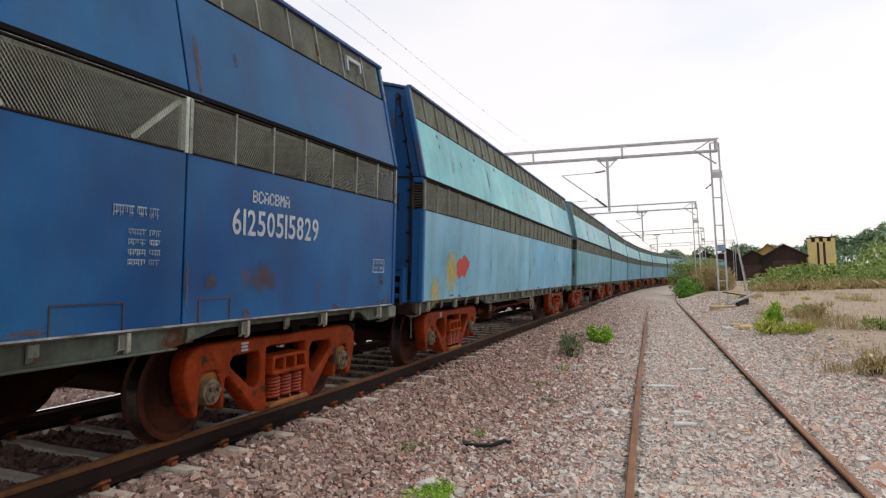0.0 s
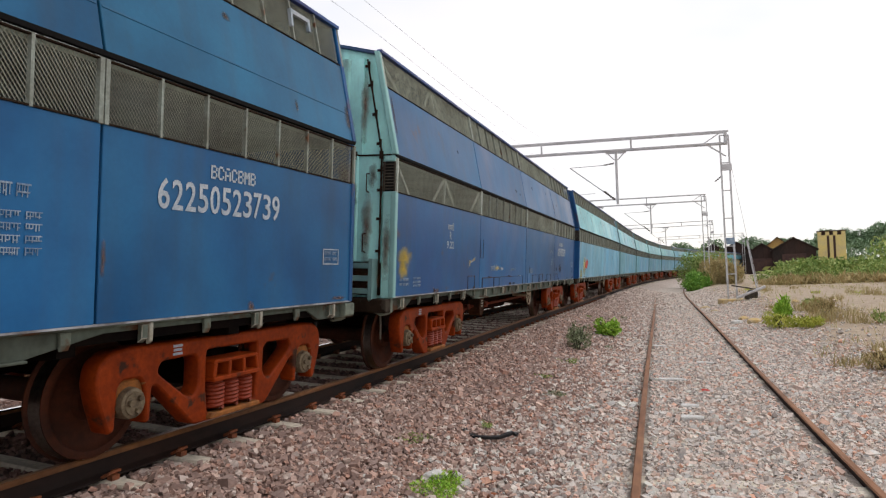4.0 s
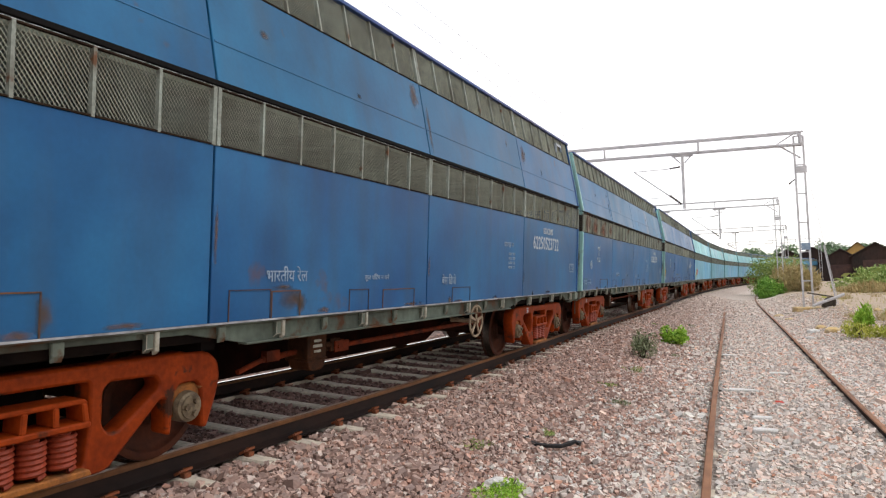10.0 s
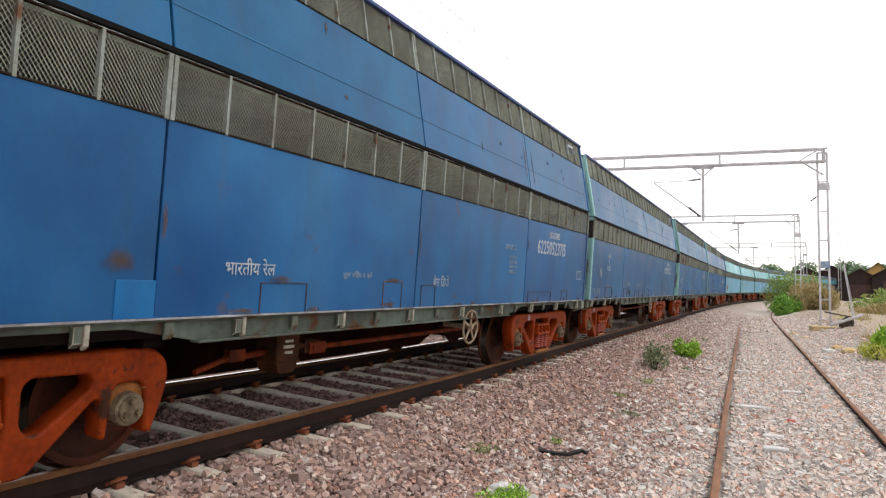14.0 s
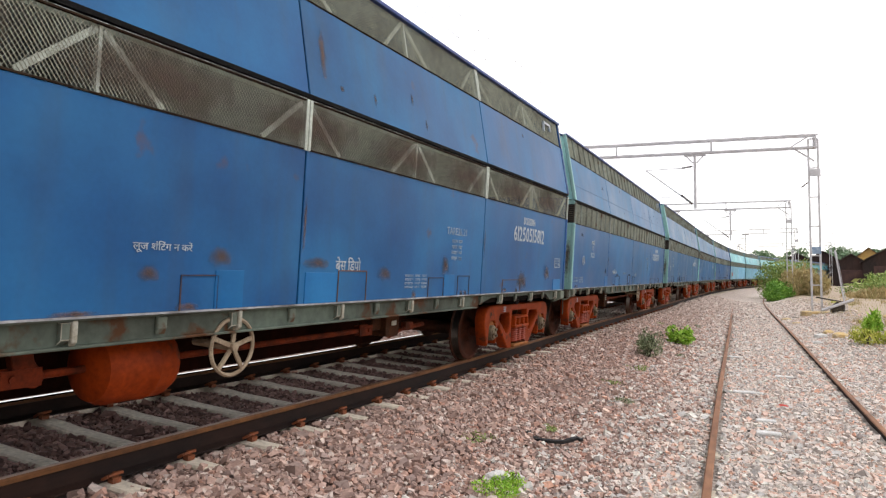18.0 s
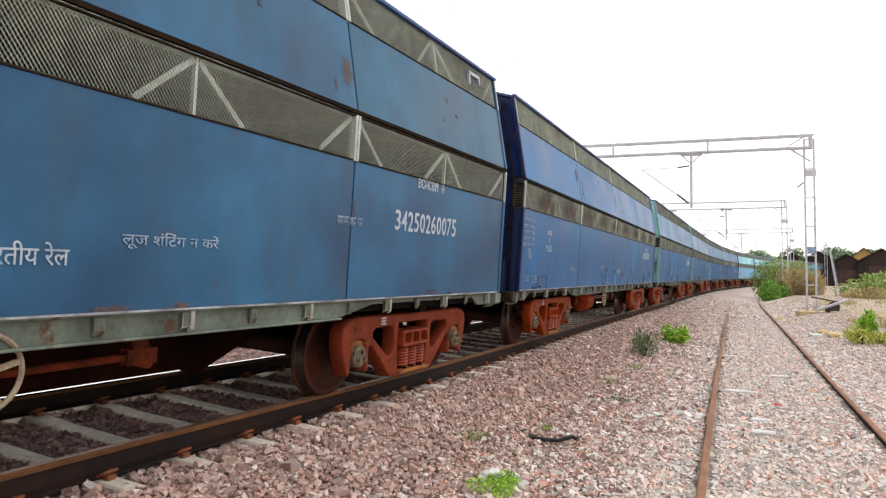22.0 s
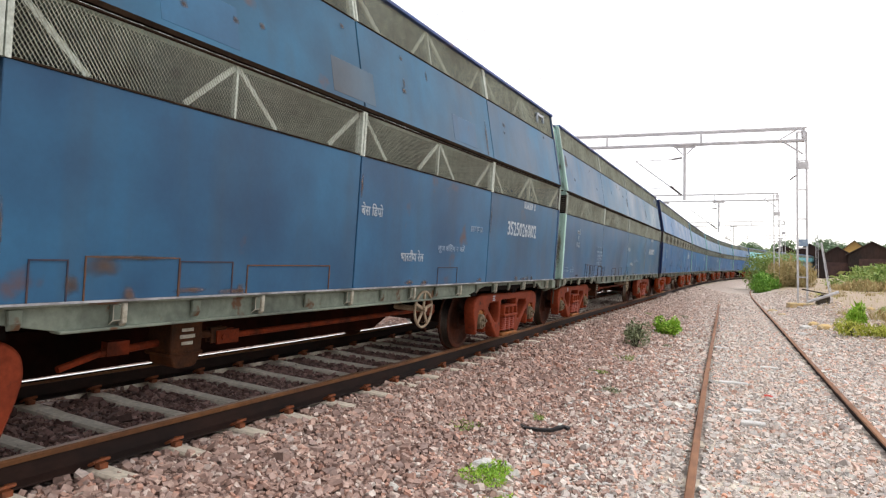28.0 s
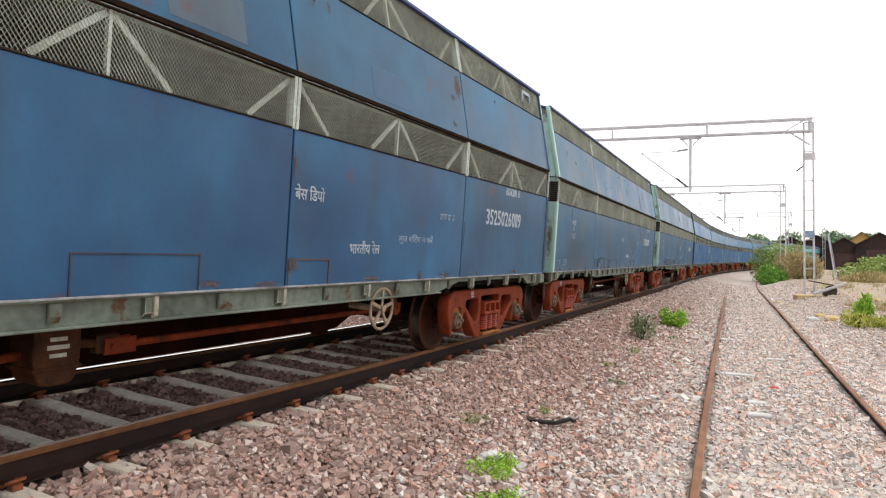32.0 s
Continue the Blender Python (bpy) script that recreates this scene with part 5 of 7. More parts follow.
def splash(w, h, seed, mat):
    """A ragged blot of sprayed paint."""
    rng = random.Random(seed)
    n = 34
    ring = []
    for k in range(n):
        a = 2 * math.pi * k / n
        r = 0.5 * (0.78 + 0.16 * math.sin(a * 2 + seed) + 0.1 * math.cos(a * 5 - seed)) * rng.uniform(0.8, 1.1)
        ring.append((w * r * math.cos(a), h * r * math.sin(a)))
    return Geo().prism(ring, -0.001, 0.002).mesh("paint_splash", mat)


SPOTS = [stain_sheet(w, h, M["rustpatch"]) for w, h in ((0.09, 0.07), (0.14, 0.09), (0.06, 0.16))]
STREAKS = [stain_sheet(w, h, M["ruststreak"]) for w, h in ((0.10, 0.5), (0.22, 0.35), (0.07, 0.7))]
FOOT = [stain_sheet(w, h, M["ruststreak"]) for w, h in ((0.22, 0.07), (0.12, 0.12), (0.35, 0.05))]
SEAM_RUST = [stain_sheet(w, h, M["ruststreak"]) for w, h in ((0.04, 0.5), (0.05, 0.28))]
LAPS = {k: Geo().prism([(-0.002, -0.004), (0.004, 0.0), (0.003, 0.012), (-0.002, 0.012)], -n / 8 + 0.02, n / 8 - 0.02, "y").mesh("lap_seam", M["paint"]) for k, n in (("long", LONG), ("short", SHORT))}
DRIP = Geo().prism([(-0.008, 0), (0.008, 0), (0.006, -0.45), (0.0, -0.55), (-0.005, -0.45)], -0.001, 0.002).mesh("paint_drip", M["drip"])
# white bars in place of bright sky showing through an eave notch
EAVE = Geo().bar((0, -0.14, 0.02), (-0.02, -0.14, 0.16), 0.03, 0.03).bar((-0.02, -0.155, 0.16), (-0.02, 0.155, 0.16), 0.035, 0.035).bar((-0.02, 0.14, 0.16), (0, 0.14, 0.06), 0.03, 0.03).mesh("eave_bracket", M["letter"])

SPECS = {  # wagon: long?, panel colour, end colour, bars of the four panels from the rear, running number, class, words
    # wagons ahead: pale blue paint, lightened further for haze over the distance
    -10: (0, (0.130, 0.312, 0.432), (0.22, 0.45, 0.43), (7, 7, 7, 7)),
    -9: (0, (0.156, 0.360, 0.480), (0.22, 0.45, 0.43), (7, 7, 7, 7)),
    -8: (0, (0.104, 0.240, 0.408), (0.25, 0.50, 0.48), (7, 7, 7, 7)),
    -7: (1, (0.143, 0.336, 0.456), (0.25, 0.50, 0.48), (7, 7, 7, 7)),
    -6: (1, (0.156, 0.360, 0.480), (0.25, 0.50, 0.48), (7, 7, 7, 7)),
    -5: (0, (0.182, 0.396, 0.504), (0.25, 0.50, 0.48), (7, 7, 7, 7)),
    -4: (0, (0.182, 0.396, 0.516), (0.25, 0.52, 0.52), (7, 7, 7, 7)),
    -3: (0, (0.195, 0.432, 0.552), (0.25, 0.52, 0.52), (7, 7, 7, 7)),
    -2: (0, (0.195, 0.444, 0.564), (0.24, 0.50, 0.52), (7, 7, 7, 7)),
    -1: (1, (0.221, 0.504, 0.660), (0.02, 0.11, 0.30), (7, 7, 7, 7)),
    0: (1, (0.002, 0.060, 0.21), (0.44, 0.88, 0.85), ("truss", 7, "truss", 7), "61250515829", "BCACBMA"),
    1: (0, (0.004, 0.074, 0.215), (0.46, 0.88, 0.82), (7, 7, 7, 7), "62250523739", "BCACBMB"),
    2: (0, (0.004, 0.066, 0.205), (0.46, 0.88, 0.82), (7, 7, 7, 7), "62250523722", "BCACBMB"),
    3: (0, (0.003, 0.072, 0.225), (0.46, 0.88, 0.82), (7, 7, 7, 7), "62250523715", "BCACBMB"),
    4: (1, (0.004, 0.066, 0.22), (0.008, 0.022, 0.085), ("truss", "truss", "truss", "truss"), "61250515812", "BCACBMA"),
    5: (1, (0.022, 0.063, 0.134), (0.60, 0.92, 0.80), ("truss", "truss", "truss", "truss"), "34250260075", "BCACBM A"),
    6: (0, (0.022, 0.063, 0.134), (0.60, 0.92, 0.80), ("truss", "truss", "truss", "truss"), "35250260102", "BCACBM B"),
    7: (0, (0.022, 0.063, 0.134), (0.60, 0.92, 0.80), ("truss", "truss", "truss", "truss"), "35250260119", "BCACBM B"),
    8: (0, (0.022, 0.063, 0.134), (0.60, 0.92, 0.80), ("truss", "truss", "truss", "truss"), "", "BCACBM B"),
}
WHEELSETS, WAGONS = [], []
FRONT = {0: 0.0}
for i in range(1, 9):
    FRONT[i] = FRONT[i - 1] - (LONG if SPECS[i - 1][0] else SHORT) - COUPLED
for i in range(-1, -11, -1):
    FRONT[i] = FRONT[i + 1] + (LONG if SPECS[i][0] else SHORT) + COUPLED


def add_writing(wagon, i, h, num, cls):
    """The stencils on the side: where each stands from the rear or the front end, wagon by wagon."""
    x, late = W + 0.004, i >= 5
    if num:
        at, wid, z = {0: (2.30, 1.22, 1.60), 4: (1.77, 1.25, 1.66), 5: (2.05, 1.30, 1.59), 6: (1.76, 1.22, 1.60), 7: (1.76, 1.22, 1.60)}.get(i, (1.92, 1.32, 1.67))
        board = part("running_number", None, wagon, (x, h - at, z), label="white stencilled running number")
        for me, y in digits(num, wid, 0.19 if late else 0.20):
            part("digit", me, board, (0, y, 0))
        at, wid, z = {0: (2.42, 0.5, 1.86), 4: (1.81, 0.46, 1.90), 5: (2.02, 0.56, 2.03), 6: (1.50, 0.5, 2.01), 7: (1.50, 0.5, 2.01)}.get(i, (1.84, 0.5, 1.92))
        board = part("class_mark", None, wagon, (x, h - at, z), label="white stencilled class letters")
        for me, y in stencil(cls, wid, 0.095):
            part("letter", me, board, (0, y, 0))
    rear = {0: 1.92, 4: 1.38, 5: 1.09, 6: 1.22, 7: 1.22, 8: 1.22}.get(i, 1.52)
    for body, wid, hi, z in (("वापसी", 0.26, 0.105, 1.80), ("R", 0.07, 0.10, 1.68), ("11-23" if late else "9.22", 0.24 if late else 0.31, 0.10, 1.55)):
        part("depot_mark", fitted(body, wid, hi, heavy=0.012), wagon, (x, -h + rear, z), label="white stencilled return mark")
    rail, shunt, depot = {0: (9.3, 7.9, 6.2), 4: (10.6, 8.03, 6.17), 5: (6.08, 5.20, 6.54)}.get(i, (5.0, 4.09, 5.80) if late else (8.28, 7.02, 5.50))
    part("railway_name", fitted("भारतीय रेल", 0.47, 0.115, "letter" if late or i == 3 else "faded", 0.006), wagon, (x, h - rail, 1.21 if late else 1.23), label="white stencilled railway words")
    part("shunting_notice", fitted("लूज शंिटंग न करें", 0.70 if late else 0.42, 0.10 if late else 0.07, "letter" if i == 4 else "faded", 0.004), wagon, (x, h - shunt, 1.31 if late or i == 4 else 1.22), label="white stencilled shunting notice")
    part("depot_name", fitted("बेस िडपो", 0.31 if i == 0 else 0.36, 0.115, "letter" if late or i == 4 else "faded", 0.01), wagon, (x, h - depot, 1.61 if late else 1.22 if i == 4 else 1.17), label="white stencilled depot words")
    if i == 4:
        part("tare_mark", fitted("TARE26.21", 0.50, 0.080, "faded", 0.004), wagon, (x, h - 4.14, 1.63), label="white stencilled tare weight")
        tagged(part("load_table", bar_text(0.44, 0.024, (3, 2, 2), 61, 4), wagon, (x, -h + 8.59, 1.17), label="faded stencilled table"), kind="stuff")
    else:
        tagged(part("load_note", bar_text(0.36, 0.07, (4, 2, 2), 22 + i), wagon, (x, h - (3.42 if late else 3.82 if i == 0 else 3.62), 1.58 if late else 1.65)), kind="stuff")
    if not late:
        tagged(part("load_note", bar_text(0.26, 0.04, (3, 2), 21 + i, 4), wagon, (x, h - (4.12 if i == 4 else 3.75 if i == 0 else 3.5), 1.54)), kind="stuff")
        box = tagged(part("load_note", bar_text(0.22, 0.035, (3, 2), 23 + i, 2), wagon, (x, h - 0.42, 1.405)), kind="stuff")
        part("box_line", Geo().box(0, 0.003, -0.14, 0.14, 0.05, 0.06).box(0, 0.003, -0.14, 0.14, -0.085, -0.075).box(0, 0.003, -0.14, -0.13, -0.085, 0.06).box(0, 0.003, 0.13, 0.14, -0.085, 0.06).mesh("box_line", M["letter"]), box)
    tagged(part("load_note", bar_text(0.27, 0.034, (3, 2, 3), 24 + i, 2), wagon, (x, -h + 0.30, 1.13)), kind="stuff")
    tagged(part("load_note", bar_text(0.25, 0.028, (3, 3), 25 + i, 3), wagon, (x, -h + 0.70, 1.145)), kind="stuff")
    if i in (1, 2, 3, 4):
        badge = Geo()
        for k in range(6):
            p0, p1 = math.pi * k / 3 + math.pi / 6, math.pi * (k + 1) / 3 + math.pi / 6
            badge.bar((0, 0.085 * math.cos(p0), 0.085 * math.sin(p0)), (0, 0.085 * math.cos(p1), 0.085 * math.sin(p1)), 0.004, 0.016, up=(1, 0, 0))
        badge.box(-0.002, 0.002, -0.03, -0.015, -0.04, 0.04).box(-0.002, 0.002, 0.01, 0.028, -0.04, 0.04)
        part("badge", badge.mesh("badge", M["letter"]), wagon, (x, -h + (0.39 if i == 4 else 0.80), 1.48), label="white stencilled hexagon badge")
    if i in (4, 5):
        tagged(part("notice", bar_text(0.50, 0.055, (3, 2, 3), 31 + i, 5), wagon, (x, -h + (3.14 if i == 5 else 0.33), 1.56 if i == 5 else 1.93), label="white stencilled five-line notice"), kind="stuff")


def build_wagon(i):
    spec = SPECS[i]
    L = LONG if spec[0] else SHORT
    blue, endc, bars = spec[1:4]
    rng = random.Random(100 + i)
    pale = sum(blue) > 0.7
    tone = "pale sky-blue" if pale else ("faded navy-blue" if i >= 5 else "weathered blue")
    mesh_word = "truss-braced mesh vents" if "truss" in bars[1:] else "barred mesh vents"
    wagon = thing("covered_wagon", label=f"{tone} {'long' if spec[0] else 'short'} covered car wagon with {mesh_word}", category="freight wagon", group="wagons of the train")
    nearby = i >= -2
    key = "long" if spec[0] else "short"
    part("underframe", cached(("under", key), lambda: underframe_mesh(L)), wagon, label="grimy underframe, blackened for the shade below the wagon")
    for k in (1, -1):
        part("side_sill", cached(("sill", key, i >= 5), lambda: sill_mesh(L, M["sill" if i >= 5 else "sillold"])), wagon, (k * (W - 0.06), 0, 0), (0, 0, 0 if k > 0 else 180), "grey-green steel side sill")
    part("centre_girder", cached(("girder", key), lambda: Geo().prism([(-L / 2 + 2.9, 0.62), (-L / 2 + 2.9, 0.57), (-L / 2 + 3.6, 0.285), (L / 2 - 3.6, 0.285), (L / 2 - 2.9, 0.57), (L / 2 - 2.9, 0.62)], -0.23, 0.23).mesh("centre_girder", M["girder"], bevel=0.01)), wagon, label="brown fish-belly centre girder, darkened as shade")
    for k in (1, -1):
        part("panel_lip", cached(("lip", key), lambda: Geo().box(-0.03, 0.008, -L / 2 + 0.02, L / 2 - 0.02, -0.010, 0.002).mesh("panel_lip", M["lip"])), wagon, (k * W, 0, Z_SILL), (0, 0, 0 if k > 0 else 180), "lower lip, pale as a bright edge highlight")
    q = L / 4
    lean = (W_ROOF - W_UP) / (Z_ROOF - Z_UP)
    low = cached(("low", key), lambda: sheet(0, 0, 0, Z_MESH - Z_SILL, q, 0.035, M["paint"], "lower_panel"))
    upp = cached(("upp", key), lambda: sheet(0, 0, W_UP - W, Z_UP - Z_SHOULDER, q, 0.035, M["paint"], "upper_panel"))
    wl_me = cached(("wl", key), lambda: wire_mesh(q - 0.04, Z_MESHTOP - Z_MESH, 0.0, "wire_mesh"))
    wu_me = cached(("wu", key), lambda: wire_mesh(q - 0.04, Z_ROOF - Z_UP, lean, "wire_mesh"))
    deck = cached(("deck", key), lambda: Geo().box(-W + 0.06, W - 0.06, -L / 2 + 0.06, L / 2 - 0.06, Z_SHOULDER - 0.07, Z_SHOULDER - 0.02).mesh("upper_deck", M["inside"]))
    part("upper_deck", deck, wagon)
    lining = cached(("lining", key), lambda: sheet(0, 0, W_UP - W, Z_UP - Z_SHOULDER - 0.04, L - 0.2, 0.006, M["inside"], "inner_lining"))
    for k in (1, -1):
        part("inner_lining", lining, wagon, (k * (W - 0.055), 0, Z_SHOULDER + 0.02), (0, 0, 0 if k > 0 else 180), "pale green inner lining")
    part("roof", cached(("roof", key), lambda: roof_mesh(L)), wagon, label="blue-grey curved roof sheet", color=(0.045, 0.07, 0.16))
    # dark strip in place of the shadow band over the lower mesh
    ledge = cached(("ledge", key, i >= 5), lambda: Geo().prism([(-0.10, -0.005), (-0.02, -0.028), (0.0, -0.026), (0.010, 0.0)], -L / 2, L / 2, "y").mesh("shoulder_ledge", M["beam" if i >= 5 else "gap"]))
    strip = cached(("edge", key), lambda: Geo().box(-0.03, 0.035, -L / 2, L / 2, -0.015, 0.02).mesh("roof_edge", M["paint"], bevel=0.005))
    for k in (1, -1):
        turn = (0, 0, 0 if k > 0 else 180)
        part("shoulder_ledge", ledge, wagon, (k * W, 0, Z_SHOULDER), turn, "overhang ledge in shadow-dark colour")
        part("roof_edge", strip, wagon, (k * W_ROOF, 0, Z_ROOF), turn, color=(0.05, 0.06, 0.22))
        for j in range(4):
            y = -L / 2 + q * (j + 0.5)
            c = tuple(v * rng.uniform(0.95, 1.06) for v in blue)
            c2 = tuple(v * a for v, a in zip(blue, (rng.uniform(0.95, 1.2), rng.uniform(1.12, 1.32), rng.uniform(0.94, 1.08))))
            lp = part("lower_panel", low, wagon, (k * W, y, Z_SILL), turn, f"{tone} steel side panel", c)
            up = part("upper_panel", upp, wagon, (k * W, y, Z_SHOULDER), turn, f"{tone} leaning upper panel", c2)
            b = bars[j]
            fr = part("screen_frame", cached(("fl", key, b), lambda: screen_frame(q, Z_MESHTOP - Z_MESH, 0.0, b, "screen_frame")), wagon, (k * (W - 0.02), y, Z_MESH), turn, "grey steel vent bars")
            fu = part("screen_frame", cached(("fu", key, b), lambda: screen_frame(q, Z_ROOF - Z_UP, lean, b, "screen_frame")), wagon, (k * (W_UP - 0.02), y, Z_UP), turn)
            part("wire_mesh", wl_me, fr, label="expanded-metal mesh")
            part("wire_mesh", wu_me, fu)
            if k > 0 and nearby:
                for f in range(rng.choice((1, 2, 3, 4))):
                    zz = rng.uniform(0.1, 0.7)
                    part("rust_spot", SPOTS[rng.randrange(3)], up, (-0.216 * zz + 0.003, rng.uniform(-q / 2.3, q / 2.3), zz), (0, -12.2, 0))
                if rng.random() < 0.75:
                    zz = rng.uniform(0.2, 0.6)
                    part("rust_streak", STREAKS[rng.randrange(3)], up, (-0.216 * zz + 0.003, rng.choice((-1, 1)) * (q / 2 - rng.uniform(0.04, 0.25)), zz), (0, -12.2, 0))
                if i in (1, 2, 3):
                    part("lap_seam", LAPS[key], up, (-0.216 * 0.27, 0, 0.27), (0, -12.2, 0), color=tuple(v * 0.92 for v in c2))
                for f in range(rng.choice((2, 3, 4))):
                    part("rust_streak", FOOT[rng.randrange(3)], lp, (0.003, rng.uniform(-q / 2 + 0.2, q / 2 - 0.2), rng.uniform(0.01, 0.04)))
                part("rust_streak", SEAM_RUST[rng.randrange(2)], lp, (0.003, -q / 2 + 0.035, rng.uniform(0.2, 0.9)))
        for e in (-1, 1):
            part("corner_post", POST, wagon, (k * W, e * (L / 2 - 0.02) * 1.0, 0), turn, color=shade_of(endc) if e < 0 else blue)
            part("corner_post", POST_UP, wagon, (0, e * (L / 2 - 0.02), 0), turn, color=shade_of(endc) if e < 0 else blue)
        if k > 0 or nearby:
            n = 23 if spec[0] else 21
            for j in range(n):
                y = -L / 2 + 0.32 + (L - 0.64) * j / (n - 1)
                part("bracket", BRACKET if j % 2 == 0 else BRACKET_DARK, wagon, (k * (W - 0.012), y, Z_SILL - 0.03), turn)
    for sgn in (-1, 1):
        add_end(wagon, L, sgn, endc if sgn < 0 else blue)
    for sgn in (-1, 1):
        for w, y in add_bogie(wagon, sgn * (L / 2 - ({-1: 2.66, 1: 1.36} if i == 4 else {-1: 2.06, 1: 1.78} if i in (0, 5) else BOGIE_AT)[sgn]), i >= 5):
            WHEELSETS.append((w, y))
    h = L / 2
    part("hand_wheel", HANDWHEEL, wagon, (W - 0.05, h - ((7.38 if i == 4 else 6.2) if spec[0] else 4.58), 0.70), label="tan spoked brake hand wheel")
    drum_y = 2.0 if i == 4 else -h + (4.80 if spec[0] else 4.55 if i >= 5 else 4.64)
    if i == 4:
        part("distributor_valve", VALVE, wagon, (1.02, drum_y, 0.0), label="grimy brown distributor valve")
    else:
        part("brake_cylinder", CYL, wagon, (0.45, drum_y, 0.09), label="rust-brown brake cylinder with faint stencil")
        part("mount_plate", CYL_PLATE, wagon, (0.45, drum_y, 0.09), label="ochre bolted mounting plate")
        part("stencil", CYL_MARK, wagon, (1.132, drum_y, 0.585))
    part("brake_rod", ROD, wagon, (1.06, drum_y + (-2.1 if i == 4 else 2.1), 0.60), label="rusty brake pull rod")
    part("brake_rod", ROD_SHORT, wagon, (1.0, drum_y - 0.42 if i != 4 else drum_y + 0.55, 0.58))
    part("brake_lever", LEVER, wagon, (1.06, drum_y + (-3.75 if i == 4 else 3.75), 0))
    if "truss" in bars[1:] and i == 4:
        part("air_tank", TANK, wagon, (1.05, h - 7.9, 0.60), (0, 0, 90), "orange-red air tank")
    if nearby:
        part("eave_bracket", EAVE, wagon, (W_UP - 0.02, h - 0.75, Z_UP + 0.1), label="white bars standing for sky seen through the eave")
    if i == 0:
        part("paint_splash", stain_sheet(0.55, 0.26, M["softyellow"]), wagon, (W + 0.003, -h + 0.30, 1.41), label="yellow sprayed blotch")
        part("paint_splash", stain_sheet(0.36, 0.30, M["softyellow"]), wagon, (W + 0.003, -h + 0.27, 1.27))
        for y, z, pw, ph, tilt in ((4.47, 1.285, 0.40, 0.10, 4), (2.84, 1.36, 0.20, 0.13, 35), (3.03, 1.41, 0.32, 0.07, 16)):
            part("paint_splash", stain_sheet(pw, ph, M["softcream"]), wagon, (W + 0.007, -h + y, z), (tilt, 0, 0), "cream paint smear")
        part("paint_splash", stain_sheet(0.45, 0.07, M["softwhite"]), wagon, (W + 0.006, -h + 4.78, 1.27), label="white paint smear")
        part("flap_weld", flap_mesh(0.17, 0.30, M["edge"]), wagon, (W, -h + 3.50, 1.74), (180, 0, 0))
        for y in (4.0, 5.4, 6.2):
            part("latch", Geo().tube((0.0, -0.07, 0.0), (0.02, -0.05, -0.012), 0.007, 6).tube((0.02, -0.05, -0.012), (0.02, 0.06, -0.012), 0.007, 6).mesh("latch", M["letter" if y > 6 else "weldrust"]), wagon, (W, -h + y, 1.145))
        for y, n, ln in ((-h + 0.95, 3, 0.75), (-h + 1.75, 1, 0.5), (1.2, 2, 0.6)):
            for q in range(n):
                part("paint_drip", DRIP, wagon, (W_UP + 0.006, y + 0.055 * q, Z_UP - 0.02), (0, 12.2, 0))
    if i in (1, 2, 3):
        for y in (-h + 0.5, -h + 1.25, h - 2.0):
            part("paint_drip", DRIP, wagon, (W_UP + 0.006, y, Z_UP - 0.02), (0, 12.2, 0))
    for w, y, z, pw, ph, sd in ((0, h - 2.5, 1.27, 0.5, 0.3, 31), (0, h - 0.35, 1.22, 0.16, 0.2, 32), (4, h - 2.0, 1.12, 0.5, 0.3, 33), (4, h - 5.6, 1.2, 0.3, 0.16, 34), (3, -h + 0.6, 1.95, 0.24, 0.1, 35), (2, h - 8.2, 1.1, 0.4, 0.2, 36), (6, -h + 3.6, 1.15, 0.3, 0.15, 37)):
        if w == i:
            part("rust_patch", stain_sheet(pw, ph, M["rustpatch"]), wagon, (W + 0.003, y, z), label="brown rust blotch")
    for w, y, z, pw, ph in ((7, -h + 1.05, 1.90, 0.26, 0.19), (6, -h + 1.12, 1.90, 0.24, 0.19), (1, -h + 0.32, 0.97, 0.34, 0.24)):
        if w == i:
            part("patch_plate", Geo().box(0, 0.006, -pw / 2, pw / 2, 0, ph).mesh("patch_plate", M["paint"], bevel=0.002), wagon, (W, y, z), label="riveted patch plate", color=(0.03, 0.075, 0.14) if i != 7 else (0.04, 0.05, 0.065))
    for w, y, c in ((6, -h + 5.9, (0.07, 0.075, 0.08)), (6, -h + 4.2, (0.03, 0.08, 0.15)), (7, -h + 5.2, (0.08, 0.08, 0.075)), (7, -h + 3.9, (0.03, 0.07, 0.13)), (7, -h + 7.4, (0.03, 0.08, 0.15)), (6, -h + 8.2, (0.03, 0.08, 0.15))):
        if w == i:
            part("patch_plate", Geo().box(-0.002, 0.005, -0.32, 0.32, 0, 0.30).mesh("patch_plate", M["paint"], bevel=0.002), wagon, (W - 0.012, y, Z_SHOULDER + 0.04), (0, -12.2, 0), "patch plate on the upper panel", c)
    for y, w, fh, rusty in FLAPS.get(i, ()):
        part("flap_weld", flap_mesh(w, fh, M["weldrust" if rusty else "edge"]), wagon, (W, -h + y, Z_SILL), label="rusty weld round a patched flap" if rusty else "")
    for y, w, fh in PLATES.get(i, ()):
        part("patch_plate", Geo().box(-0.002, 0.006, -w / 2, w / 2, 0.002, fh).mesh("patch_plate", M["paint"], bevel=0.002), wagon, (W, -h + y, Z_SILL), label="bright blue welded patch plate", color=(0.004, 0.13, 0.36))
    for y, z, w, ph in FOOT_RUST.get(i, ()):
        part("rust_patch", stain_sheet(w, ph, M["rustpatch"]), wagon, (W + 0.0085, -h + y, z), label="brown rust blotch")
